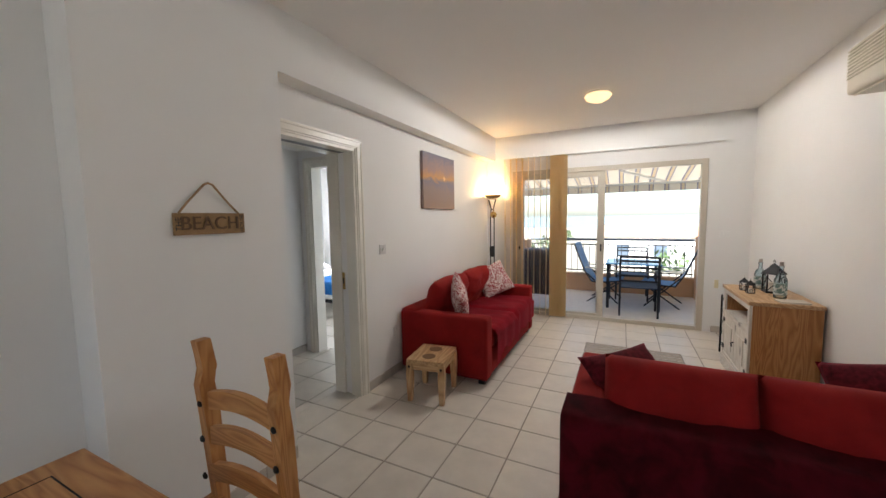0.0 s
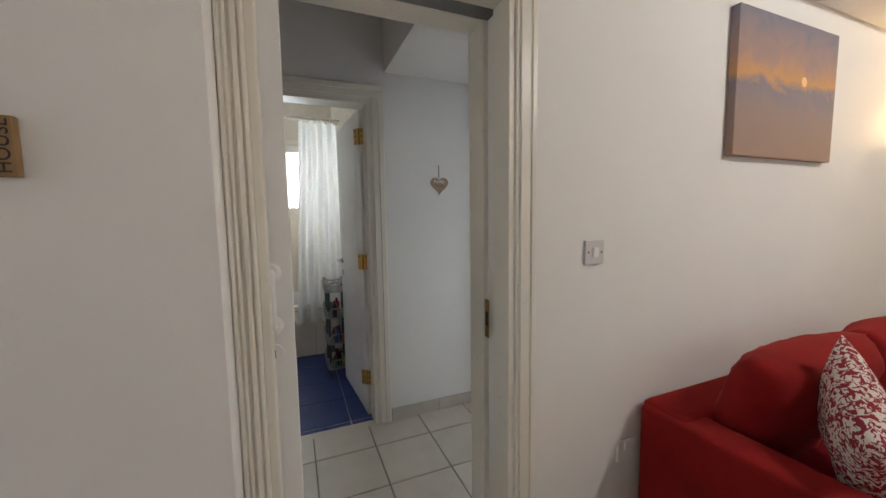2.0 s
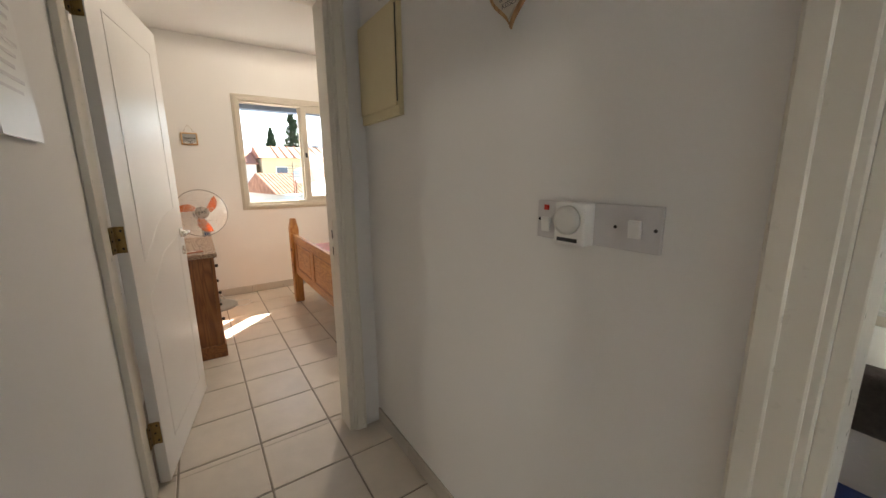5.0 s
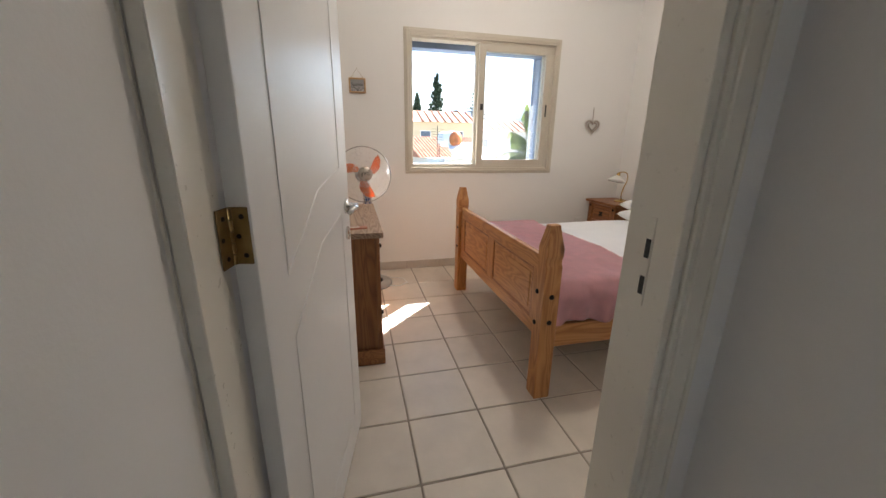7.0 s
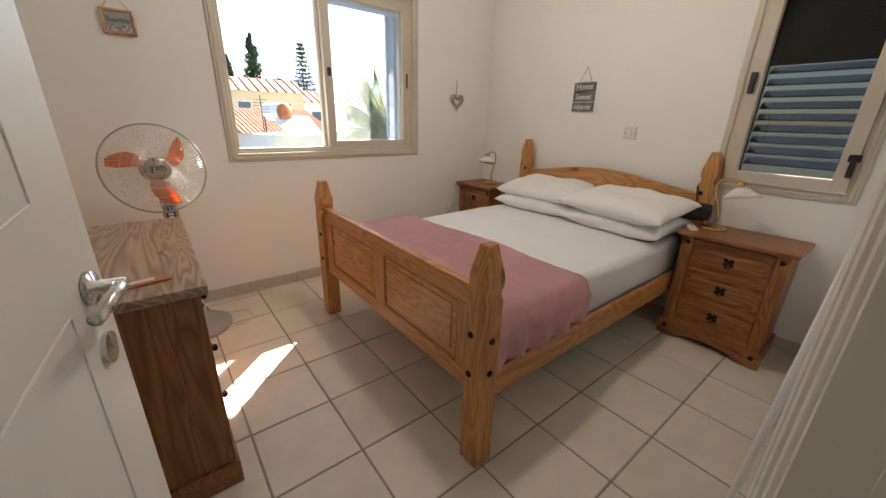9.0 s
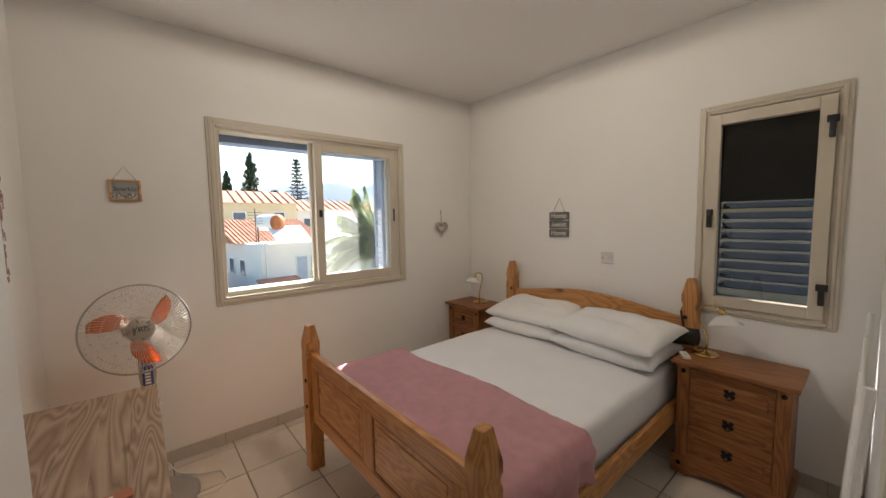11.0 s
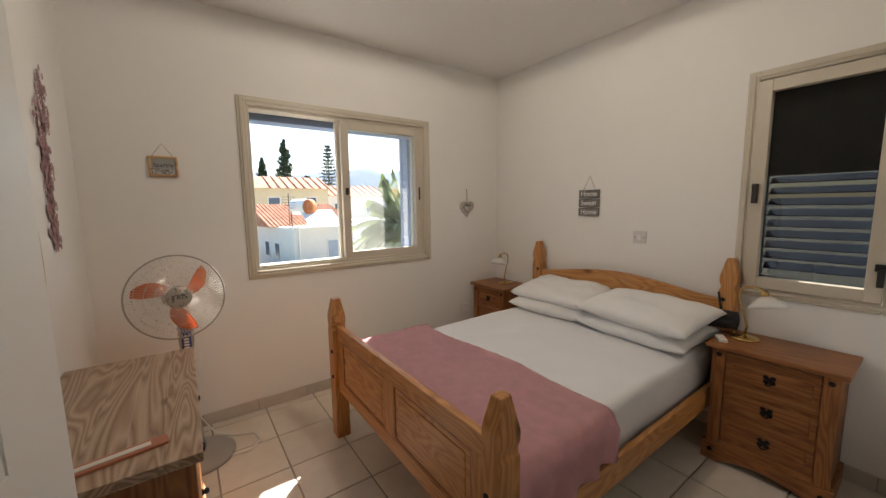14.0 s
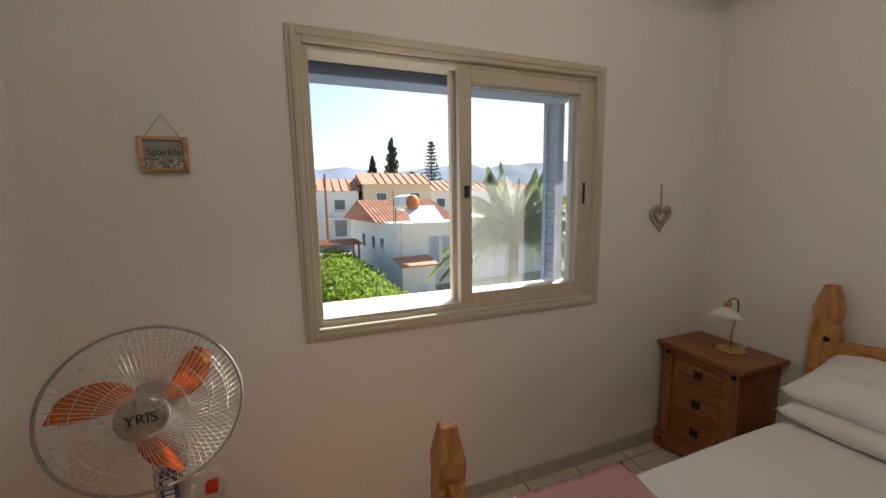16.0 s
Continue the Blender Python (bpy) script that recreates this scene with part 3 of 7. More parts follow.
pane("pane", 1, -2.235, -3.285, -2.655, 1.07, 2.045, WINGLASS, sash)
part("track", box((-3.37, -2.27, 1.022), (-1.97, -2.17, 1.032)), ALU, w1)
part("shutter_head", box((-3.36, -2.42, 2.05), (-1.98, -2.285, 2.13), 0.004), BLUEPAINT, w1, "blue painted shutter head rail")
part("window_sill", box((-3.55, -2.62, 0.90), (-1.80, -2.281, 0.985), 0.008), STUCCO, w1, "white rendered outer sill")
# added overhang outside, cuts off high sun before it reaches the chest
structure(part("window_eave", box((-3.7, -2.70, 2.22), (-1.6, -2.38, 2.40)), STUCCO), "added concrete overhang that keeps high sun out", "eave")
for name, x, rz in (("shutter", -3.36, 90), ("shutter", -1.90, 90)):
    sh = thing(name, "blue painted aluminium window shutter standing open", "shutter", (x, -2.40, 1.0), 0, "bedroom shutters")
    part("shutter_frame", bar_frame(bmesh.new(), 0, -0.02, 0.02, -0.15, 0.0, 0.0, 1.13, 0.035), BLUEPAINT, sh)
    part("shutter_panel", box((-0.004, -0.116, 0.034), (0.004, -0.034, 1.096)), BLUEPAINT, sh)
    for i in range(19):
        part("slat", moved(box((-0.022, -0.117, -0.004), (0.022, -0.033, 0.004)), pose(0, 0, 0.08 + i * 0.054, 0, 32, 0)), BLUEPAINT, sh)

# bedroom casement with a shutter behind dark glass
w2 = structure(thing("window_2", "beige aluminium casement window with closed slatted shutter", "window"), "", "")
bm = bmesh.new()
bar_frame(bm, 0, -4.275, -4.244, -0.105, 0.525, 0.89, 2.15, 0.05, 0.004)
bar_frame(bm, 0, -4.26, -4.236, -0.09, 0.51, 0.905, 2.135, 0.02, 0.004)
part("window_frame", bm, ALU, w2)
sash = part("sash", bar_frame(bmesh.new(), 0, -4.29, -4.225, -0.055, 0.475, 0.945, 2.09, 0.062), ALU, w2)
pane("pane", 0, -4.27, 0.005, 0.415, 1.005, 2.03, DARKGLASS, sash)
for y, z, wd in ((-0.03, 1.50, 0.03), (0.462, 1.95, 0.045), (0.462, 1.10, 0.045)):
    hb = box((-4.226, y - wd / 2, z), (-4.205, y + wd / 2, z + 0.035), 0.004)
    add_box(hb, (-4.226, y - 0.012, z - 0.075), (-4.198, y + 0.012, z + 0.01), 0.005)
    part("handle", hb, BLACK, sash)
bm = bmesh.new()
bar_frame(bm, 0, -4.42, -4.38, -0.06, 0.48, 0.95, 2.11, 0.045)
add_box(bm, (-4.405, -0.02, 1.58), (-4.395, 0.44, 2.07))
part("shutter_panel", bm, surface("dark_shutter", (0.13, 0.13, 0.135), 0.5), w2)
for i in range(9):
    part("slat", moved(box((-0.03, 0.0, -0.004), (0.03, 0.43, 0.004), 0.002, 1), pose(-4.40, -0.005, 1.06 + i * 0.062, 0, 38, 0)), BLUEPAINT, w2)

# bathroom window
w3 = structure(thing("window_3", "cream framed frosted bathroom window", "window"), "", "")
part("window_frame", bar_frame(bmesh.new(), 0, -4.44, -4.40, 2.385, 3.0, 1.33, 2.205, 0.055, 0.004), GLOSSW, w3)
sash = part("sash", bar_frame(bmesh.new(), 0, -4.46, -4.405, 2.44, 2.95, 1.385, 2.15, 0.075), GLOSSW, w3)
pane("pane", 0, -4.45, 2.51, 2.88, 1.455, 2.08, FROST, sash)
part("handle", box((-4.405, 2.462, 1.75), (-4.38, 2.485, 1.80), 0.004), BLACK, sash)

# balcony sliding doors
d1 = structure(thing("door_1", "beige aluminium sliding glass doors, one half open", "door"), "", "")
part("door_frame", bar_frame(bmesh.new(), 1, 6.375, 6.47, -0.52, 1.91, -0.01, 2.15, 0.065, 0.004), ALU, d1)
for p, q, y in ((-0.46, 0.76, 6.42), (-0.44, 0.74, 6.465)):
    sash = part("sliding_door", bar_frame(bmesh.new(), 1, y - 0.02, y + 0.02, p, q, 0.02, 2.09, 0.075), ALU, d1)
    pane("pane", 1, y, p + 0.07, q - 0.07, 0.09, 2.02, WINGLASS, sash)
    part("latch", box((q - 0.05, y - 0.034, 0.98), (q - 0.03, y - 0.02, 1.08), 0.003), BLACK, sash)
    part("latch", box((p + 0.03, y - 0.034, 0.98), (p + 0.05, y - 0.02, 1.03), 0.003), BLACK, sash)
part("track", box((-0.46, 6.39, -0.004), (1.86, 6.59, 0.012), 0.003), ALU, d1)


def panel_leaf(door, w, h, face):
    """A moulded door leaf from the hinge along local +x, with grooves that outline two panels on both sides."""
    leaf = part("leaf", box((0, -0.02, 0.008), (w, 0.02, h), 0.003), DOORW, door)
    dark = GREYPLATE
    for s in (1, -1):
        y = s * 0.0202
        x0, x1 = 0.13, w - 0.13
        up = [(x0, h - 0.13), (x0, 0.95), (w * 0.5, 1.10), (x1, 1.14), (x1, h - 0.13)]
        lowp = [(x0, 0.14), (x0, 0.80), (w * 0.5, 0.95), (x1, 0.99), (x1, 0.14)]
        for outline in (up, lowp):
            pts = [Vector((p, y, q)) for p, q in outline]
            ring = pts + [pts[0]]
            for a, b in zip(ring, ring[1:]):
                part("moulding", tube([a, b], 0.0022, 6), DOORW, leaf)
    for s in (1, -1):
        hb = lathe([(0.026, 0), (0.026, 0.008), (0.011, 0.010), (0.011, 0.045)], 20)
        part("rose", moved(hb, pose(w - 0.06, s * 0.02, 1.0, -90 * s, 0, 0)), CHROME, leaf, "", True)
        part("lever", tube([(w - 0.06, s * 0.055, 1.0), (w - 0.075, s * 0.060, 1.0), (w - 0.17, s * 0.058, 0.998)], [0.010, 0.011, 0.009], 12), CHROME, leaf, "satin metal lever handle", True)
        part("keyhole_plate", moved(lathe([(0.025, 0), (0.025, 0.007), (0.006, 0.008)], 20), pose(w - 0.06, s * 0.02, 0.90, -90 * s, 0, 0)), CHROME, leaf)
    part("lock_plate", box((w - 0.0005, -0.011, 0.85), (w + 0.0015, 0.011, 1.07)), BRASS, leaf)
    return leaf


def hinge(at, rz, parent, mat_=None):
    bm = bmesh.new()
    add_box(bm, (-0.038, 0.0, -0.05), (0.0, 0.003, 0.05), 0.001, 1)
    add_box(bm, (0.0, 0.0, -0.05), (0.038, 0.003, 0.05), 0.001, 1)
    for k in range(5):
        add_tube(bm, [(0, 0.006, -0.05 + k * 0.02 + 0.001), (0, 0.006, -0.05 + k * 0.02 + 0.019)], 0.006, 10)
    h = part("hinge", moved(bm, pose(*at, 0, 0, rz)), mat_ or OLDBRASS, parent)
    for sx in (-1, 1):
        for z in (-0.034, 0, 0.034):
            part("screw", moved(lathe([(0.0045, 0), (0.0035, 0.0018), (0, 0.002)], 10), pose(*at, 0, 0, rz) @ pose(sx * 0.023, 0.003, z, -90, 0, 0)), BLACK_IRON, h)


bd = structure(thing("door_2", "white moulded bedroom door standing open", "door", (-1.250, 0.655, 0), 258.9), "", "")
panel_leaf(bd, 0.775, 2.03, 1)
for z in (0.25, 1.07, 1.88):
    bm = box((-0.0035, -0.016, z - 0.05), (0.0, 0.018, z + 0.05), 0.001, 1)
    add_box(bm, (-0.042, 0.0135, z - 0.05), (-0.006, 0.0165, z + 0.05), 0.001, 1)
    for k in range(5):
        add_tube(bm, [(-0.005, 0.016, z - 0.049 + k * 0.02), (-0.005, 0.016, z - 0.032 + k * 0.02)], 0.0065, 10)
    h_ = part("hinge", bm, OLDBRASS, bd, "tarnished brass butt hinge")
    for q in (-0.034, 0.0, 0.034):
        part("screw", moved(lathe([(0.0045, 0), (0.0035, 0.0018), (0, 0.002)], 10), pose(-0.0035, -0.005 + 0.008 * (q == 0), z + q, 0, -90, 0)), BLACK_IRON, h_)
        part("screw", moved(lathe([(0.0045, 0), (0.0035, 0.0018), (0, 0.002)], 10), pose(-0.026 - 0.008 * (q == 0), 0.0135, z + q, 90, 0, 0)), BLACK_IRON, h_)
bt = structure(thing("door_3", "white moulded bathroom door standing open", "door", (-2.31, 3.018, 0), 185.0), "", "")
panel_leaf(bt, 0.68, 2.02, 1)
for z in (0.27, 1.05, 1.85):
    hinge((0.004, 0.022, z), 40, bt, BRASS)
sb = structure(thing("door_4", "white moulded second bedroom door standing open", "door", (-1.315, 3.945, 0), 88.0), "", "")
panel_leaf(sb, 0.72, 2.03, 1)

# pocket door, mostly slid into the wall
pk = structure(thing("door_5", "white sliding pocket door nearly fully open", "door", (-1.06, 1.99, 0)), "", "")
part("leaf", box((-0.02, -0.12, 0.01), (0.02, 0.585, 2.01), 0.003), DOORW, pk)
for s in (1, -1):
    x = s * 0.02
    part("pull_handle", tube([(x, 0.530, 1.19), (x + s * 0.024, 0.530, 1.19), (x + s * 0.036, 0.530, 1.178), (x + s * 0.039, 0.530, 1.115), (x + s * 0.036, 0.530, 1.052), (x + s * 0.024, 0.530, 1.04), (x, 0.530, 1.04)], 0.0115, 14), PLASTIC, pk, "white plastic pull handle", True)
    for z in (1.19, 1.04):
        part("handle_rose", moved(lathe([(0.027, 0), (0.026, 0.006), (0.014, 0.010)], 22), pose(x, 0.530, z, 0, 90 * s, 0)), PLASTIC, pk, "", True)
    rose = part("keyhole_rose", moved(lathe([(0.026, 0), (0.025, 0.006), (0.0, 0.007)], 22), pose(x, 0.528, 0.962, 0, 90 * s, 0)), PLASTIC, pk)
    part("keyhole", box((x + s * 0.006, 0.524, 0.950), (x + s * 0.0085, 0.532, 0.972)), BLACK, rose)
part("lock_plate", box((-0.011, 0.5845, 0.86), (0.011, 0.587, 1.04)), BRASS, pk)
sp = structure(part("strike_plate", box((-1.078, 3.214, 0.90), (-1.052, 3.2195, 1.04), 0.001, 1), BRASS), "brass strike plate in the door lining", "strike plate")
part("slot", box((-1.071, 3.2125, 0.945), (-1.059, 3.214, 0.995)), BLACK, sp)
sp = structure(part("strike_plate", box((-2.025, 0.715, 0.90), (-2.0215, 0.735, 1.09), 0.001, 1), GLOSSW), "painted strike plate in the door lining", "strike plate")
part("slot", box((-2.0215, 0.719, 1.005), (-2.0205, 0.731, 1.045)), BLACK, sp)
part("slot", box((-2.0215, 0.719, 0.925), (-2.0205, 0.731, 0.965)), BLACK, sp)

# ---- bedroom things ----


def stud(parent, at, rx=0, ry=0, r=0.013):
    part("iron_stud", moved(lathe([(r, 0), (r * 0.8, 0.005), (r * 0.35, 0.008), (0, 0.0085)], 12), pose(*at, rx, ry, 0)), BLACK_IRON, parent, "", True)


def post(name, parent, x, y, top, w=0.086, cap=0.19, material=None):
    """A square post that narrows to a neck under a shouldered, pointed head."""
    h = w / 2
    prof = [(0, h), (top - cap, h), (top - cap + 0.012, h * 0.80), (top - cap + 0.03, h * 0.80), (top - cap + 0.05, h), (top - cap + 0.085, h), (top - 0.012, h * 0.52), (top, h * 0.46)]
    bm = bmesh.new()
    rings = []
    for z, k in prof:
        # shaped across the bed's width only
        rings.append([bm.verts.new((x + sx * h * (0.97 if z < top - 0.013 else 0.6), y + sy * k, z)) for sx, sy in ((-1, -1), (1, -1), (1, 1), (-1, 1))])
    for a, b in zip(rings, rings[1:]):
        for i in range(4):
            bm.faces.new((a[i], a[(i + 1) % 4], b[(i + 1) % 4], b[i]))
    bm.faces.new(rings[0])
    bm.faces.new(rings[-1])
    bmesh.ops.bevel(bm, geom=list(bm.edges), offset=0.0035, segments=1, affect="EDGES")
    p = part(name, bm, (material or PINE)[2], parent)
    return p


bed = thing("double_bed", "honey pine double bed with shaped posts", "bed", (-3.25, -0.81, 0))
BX = 3.25
for x, top in ((-2.3 + BX, 0.885), (-4.19 + BX, 1.105)):
    for y in (-0.71, 0.71):
        p = post("post", bed, x, y, top)
        s = 1 if x > 0 else -1
        zs = (0.56, 0.40, 0.63, 0.37) if x > 0 else (0.86,)
        for z in zs[:2]:
            stud(p, (x + 0.042, y + (0.018 if y < 0 else -0.018), z), 0, 90)
        if y > 0:
            for z in (0.55, 0.42):
                stud(p, (x, y + 0.043, z), -90, 0)
# footboard
fx = -2.3 + BX
fb = part("footboard", box((fx - 0.016, -0.67, 0.645), (fx + 0.016, 0.67, 0.725), 0.005), PINE[1], bed)
part("bottom_rail", box((fx - 0.016, -0.67, 0.305), (fx + 0.016, 0.67, 0.375), 0.004), PINE[1], fb)
for y0, y1 in ((-0.67, -0.59), (-0.045, 0.045), (0.59, 0.67)):
    part("stile", box((fx - 0.0155, y0, 0.374), (fx + 0.0155, y1, 0.646), 0.003), PINE[2], fb)
for y0, y1 in ((-0.592, -0.043), (0.043, 0.592)):
    part("panel", box((fx - 0.008, y0, 0.372), (fx + 0.008, y1, 0.648)), PINE[1], fb)
    bm = bar_frame(bmesh.new(), 0, fx + 0.004, fx + 0.013, y0, y1, 0.375, 0.645, 0.012, 0.002)
    part("moulding", bm, PINE_RED[1], fb)
    part("raised_field", box((fx - 0.012, y0 + 0.04, 0.412), (fx + 0.0115, y1 - 0.04, 0.61), 0.006), PINE[1], fb)
# headboard with a waved top
hx = -4.19 + BX
top = [(y / 20 * 0.67, 0.865 + 0.075 * math.exp(-((y / 20) / 0.45) ** 2) - 0.012 * math.cos(y / 20 * 6)) for y in range(-20, 21)]
hb = part("headboard", prism([(y, z) for y, z in top] + [(0.67, 0.79), (-0.67, 0.79)], 0, hx - 0.018, hx + 0.018, 0.003), PINE[1], bed)
part("panel", box((hx - 0.01, -0.67, 0.40), (hx + 0.01, 0.67, 0.795)), PINE[1], hb)
for y in (-0.62, -0.21, 0.21, 0.62):
    part("stile", box((hx - 0.016, y - 0.04, 0.40), (hx + 0.016, y + 0.04, 0.792), 0.003), PINE[2], hb)
for y in (-0.705, 0.705):
    part("side_rail", box((hx + 0.03, y - 0.014, 0.265), (fx - 0.03, y + 0.014, 0.385), 0.004), PINE[0], bed)
for k in range(11):
    part("bed_slat", box((hx + 0.12 + k * 0.165, -0.69, 0.30), (hx + 0.20 + k * 0.165, 0.69, 0.318)), PINE_PALE[1], bed)

# mattress with a fitted sheet
mb = box((-4.16, -1.475, 0.319), (-2.345, -0.145, 0.575), 0.05, 4)
bmesh.ops.subdivide_edges(mb, edges=[e for e in mb.edges if e.calc_length() > 0.2], cuts=44, use_grid_fill=True)
for v in mb.verts:
    if v.co.z > 0.4:
        v.co.z += 0.006 * noise.noise((v.co.x * 2.1, v.co.y * 2.6, 0)) + 0.006 * noise.noise((v.co.x * 3 + v.co.y * 7, v.co.y * 5 - v.co.x * 2, 3)) + 0.003 * abs(noise.noise((v.co.x * 11 + v.co.y * 4, v.co.y * 12 - v.co.x * 5, 8)))
mt = part("mattress", mb, SHEET, None, "", True)
tagged(mt, "mattress covered with a smooth white fitted sheet", "mattress")


def draped(x0, x1, y0, y1, ztop, edge_y, drop, seed, over=0.05):
    """A cloth lying across the mattress and hanging over its near side, in folds."""
    bm = bmesh.new()
    nx, ny = 46, 80
    g = []
    total = (edge_y - y0) + drop
    for i in range(nx + 1):
        row = []
        fx_ = i / nx
        for j in range(ny + 1):
            s = total * j / ny * (1 - 0.04 * noise.noise((fx_ * 3, seed, 0)))
            x = x0 + (x1 - x0) * fx_ + 0.035 * noise.noise((j / ny * 3, seed, 5)) + (0.10 * (s / total) ** 2 * (fx_ - 0.4))
            flat = edge_y - y0 - over
            fold = 0.007 * (1 + noise.noise((x * 9 + seed, s * 3.5, 1))) + 0.003 * noise.noise((x * 26, s * 20, 7)) + 0.003
            if s < flat:
                y, z = y0 + s, ztop + fold
            elif s < flat + 0.08:
                a = (s - flat) / 0.08 * math.pi / 2
                y, z = y0 + flat + 0.05 * math.sin(a), ztop + fold - 0.05 * (1 - math.cos(a))
            else:
                d = s - flat - 0.08
                wave = 0.016 * math.sin(x * 46 + seed + 2 * noise.noise((x * 4, d, 2))) * min(1, d / 0.1)
                y, z = y0 + flat + 0.05 + fold + 0.012 + wave + 0.02 * d, ztop - 0.05 - d
            row.append(bm.verts.new((x, y, z)))
        g.append(row)
    for i in range(nx):
        for j in range(ny):
            bm.faces.new((g[i][j], g[i + 1][j], g[i + 1][j + 1], g[i][j + 1]))
    bmesh.ops.solidify(bm, geom=bm.faces[:], thickness=0.006)
    return bm


tb = draped(-2.94, -2.36, -1.50, -0.12, 0.588, -0.10, 0.16, 3.1)
tagged(part("pink_throw", tb, PINK, None, "", True), "dusty pink fleece throw across the bed's foot", "blanket")
for x, y, z, w, rz, tilt, nm in ((-3.99, -1.13, 0.645, 0.72, 4, 4, 0.0), (-3.97, -0.48, 0.645, 0.72, -5, 5, 2.0), (-4.0, -1.14, 0.745, 0.70, 3, 8, 4.0), (-3.95, -0.47, 0.755, 0.74, -7, 9, 7.0)):
    pm = cushion(0.46, w, 0.145, 26, 0.05, 3.2, 0.022, nm)
    ob = part("pillow", pm, PILLOWCASE, None, "", True)
    ob.matrix_world = pose(x, y, z, 0, tilt, rz)
    tagged(ob, "plump white cotton pillow at the headboard", "pillow", "bed pillows")


def handle_plate(parent, x, y, z, s=1.0):
    """A black iron drop handle on a lobed plate, facing +x."""
    bm = bmesh.new()
    for dy, dz in ((0.014, 0.013), (-0.014, 0.013), (0.014, -0.011), (-0.014, -0.011), (0, 0)):
        add_lathe(bm, [(0.012, 0), (0.010, 0.003), (0, 0.004)], 10)
        for v in bm.verts:
            if not v.tag:
                c = v.co.copy()
                v.co = Vector((x + c.z, y + (dy + c.x) * s, z + (dz + c.y) * s))
                v.tag = True
    p = part("drawer_pull", bm, BLACK_IRON, parent)
    ring = [(x + 0.012, y + 0.013 * s * math.sin(a), z - 0.012 * s + 0.013 * s * math.cos(a)) for a in [k * math.pi / 6 for k in range(13)]]
    part("ring", tube(ring, 0.0026, 6), BLACK_IRON, p)


def nightstand(at, w, rz=0):
    """Three drawers, a plinth cut in a curve, iron studs; front faces local +x."""
    n = thing("nightstand", "red-brown pine nightstand with three drawers", "nightstand", at, rz, "bedside nightstands")
    d, h = 0.33, 0.672
    y = w / 2
    part("top", box((-d - 0.005, -y, h - 0.024), (0.035, y, h), 0.007), PINE_RED[1], n)
    part("carcass", box((-d, -y + 0.035, 0.09), (-0.012, y - 0.035, h - 0.024)), PINE_RED[2], n)
    for s in (-1, 1):
        p = part("stile", box((-0.03, s * (y - 0.085), 0.10), (0.008, s * (y - 0.028), h - 0.0245), 0.003), PINE_RED[2], n)
        stud(p, (0.008, s * (y - 0.057), h - 0.06), 0, 90)
        part("side_base", box((-d, s * (y - 0.035), 0.0), (0.0, s * (y - 0.018), 0.10), 0.003), PINE_RED[0], n)
    for z in (h - 0.065, 0.44, 0.265, 0.10):
        part("rail", box((-0.03, -y + 0.086, z), (0.004, y - 0.086, z + 0.028), 0.002), PINE_RED[1], n)
    for z0, z1 in ((0.47, h - 0.067), (0.295, 0.438), (0.13, 0.263)):
        dr = part("drawer", box((-0.3, -y + 0.09, z0), (-0.004, y - 0.09, z1)), PINE_RED[1], n)
        part("drawer_front", box((-0.012, -y + 0.115, z0 + 0.022), (0.003, y - 0.115, z1 - 0.022), 0.006), PINE_RED[1], dr)
        handle_plate(dr, 0.003, 0, (z0 + z1) / 2 + 0.006)
    out = [(-y + 0.01, 0.0), (-y + 0.09, 0.0)] + [(-y + 0.09 + (2 * y - 0.18) * k / 12, 0.045 * math.sin(math.pi * k / 12) ** 0.6) for k in range(1, 12)] + [(y - 0.09, 0.0), (y - 0.01, 0.0), (y - 0.01, 0.105), (-y + 0.01, 0.105)]
    pl = part("plinth", prism(out, 0, -0.012, 0.02, 0.002), PINE_RED[1], n)
    for s in (-1, 1):
        stud(pl, (0.02, s * (y - 0.05), 0.06), 0, 90)
    return n


nightstand((-3.905, 0.17, 0), 0.54)
nightstand((-3.915, -1.90, 0), 0.47)


def bedside_lamp(at, rz):
    lp = thing("bedside_lamp", "brass bedside lamp with a white glass shade", "lamp", at, rz, "bedside lamps")
    part("base", lathe([(0.068, 0), (0.068, 0.008), (0.055, 0.014), (0.014, 0.018), (0.010, 0.03)], 28), BRASS, lp, "", True)
    arc = [(0, 0, 0.02), (0.012, 0, 0.07), (-0.01, 0, 0.14), (-0.045, 0, 0.20), (-0.05, 0, 0.25), (-0.03, 0, 0.285), (0.02, 0, 0.30), (0.07, 0, 0.298), (0.095, 0, 0.285)]
    part("stem", tube(arc, 0.0055, 10), BRASS, lp, "", True)
    part("lamp_holder", moved(lathe([(0.014, 0), (0.018, 0.025), (0.012, 0.04), (0, 0.042)], 18), pose(0.097, 0, 0.255, 0, -14, 0)), BRASS, lp, "", True)
    part("shade", moved(lathe([(0.085, -0.055), (0.07, -0.035), (0.04, -0.008), (0.022, 0.004), (0.020, 0.0), (0.038, -0.012), (0.067, -0.038), (0.082, -0.056)], 28), pose(0.10, 0, 0.262, 0, -14, 0)), surface("opal_glass", (0.72, 0.71, 0.68), 0.2, relief=0), lp, "white opal glass cone shade", True)
    part("bulb", moved(lathe([(0.0, -0.06), (0.016, -0.055), (0.022, -0.038), (0.012, -0.01), (0, -0.008)], 16), pose(0.10, 0, 0.262, 0, -14, 0)), CERAMIC, lp, "", True)
    part("cord", tube([(-0.06, 0, 0.006), (-0.09, 0.03, 0.005), (-0.12, 0.02, 0.005), (-0.16, 0.05, 0.005)], 0.003, 6), PLASTIC, lp)


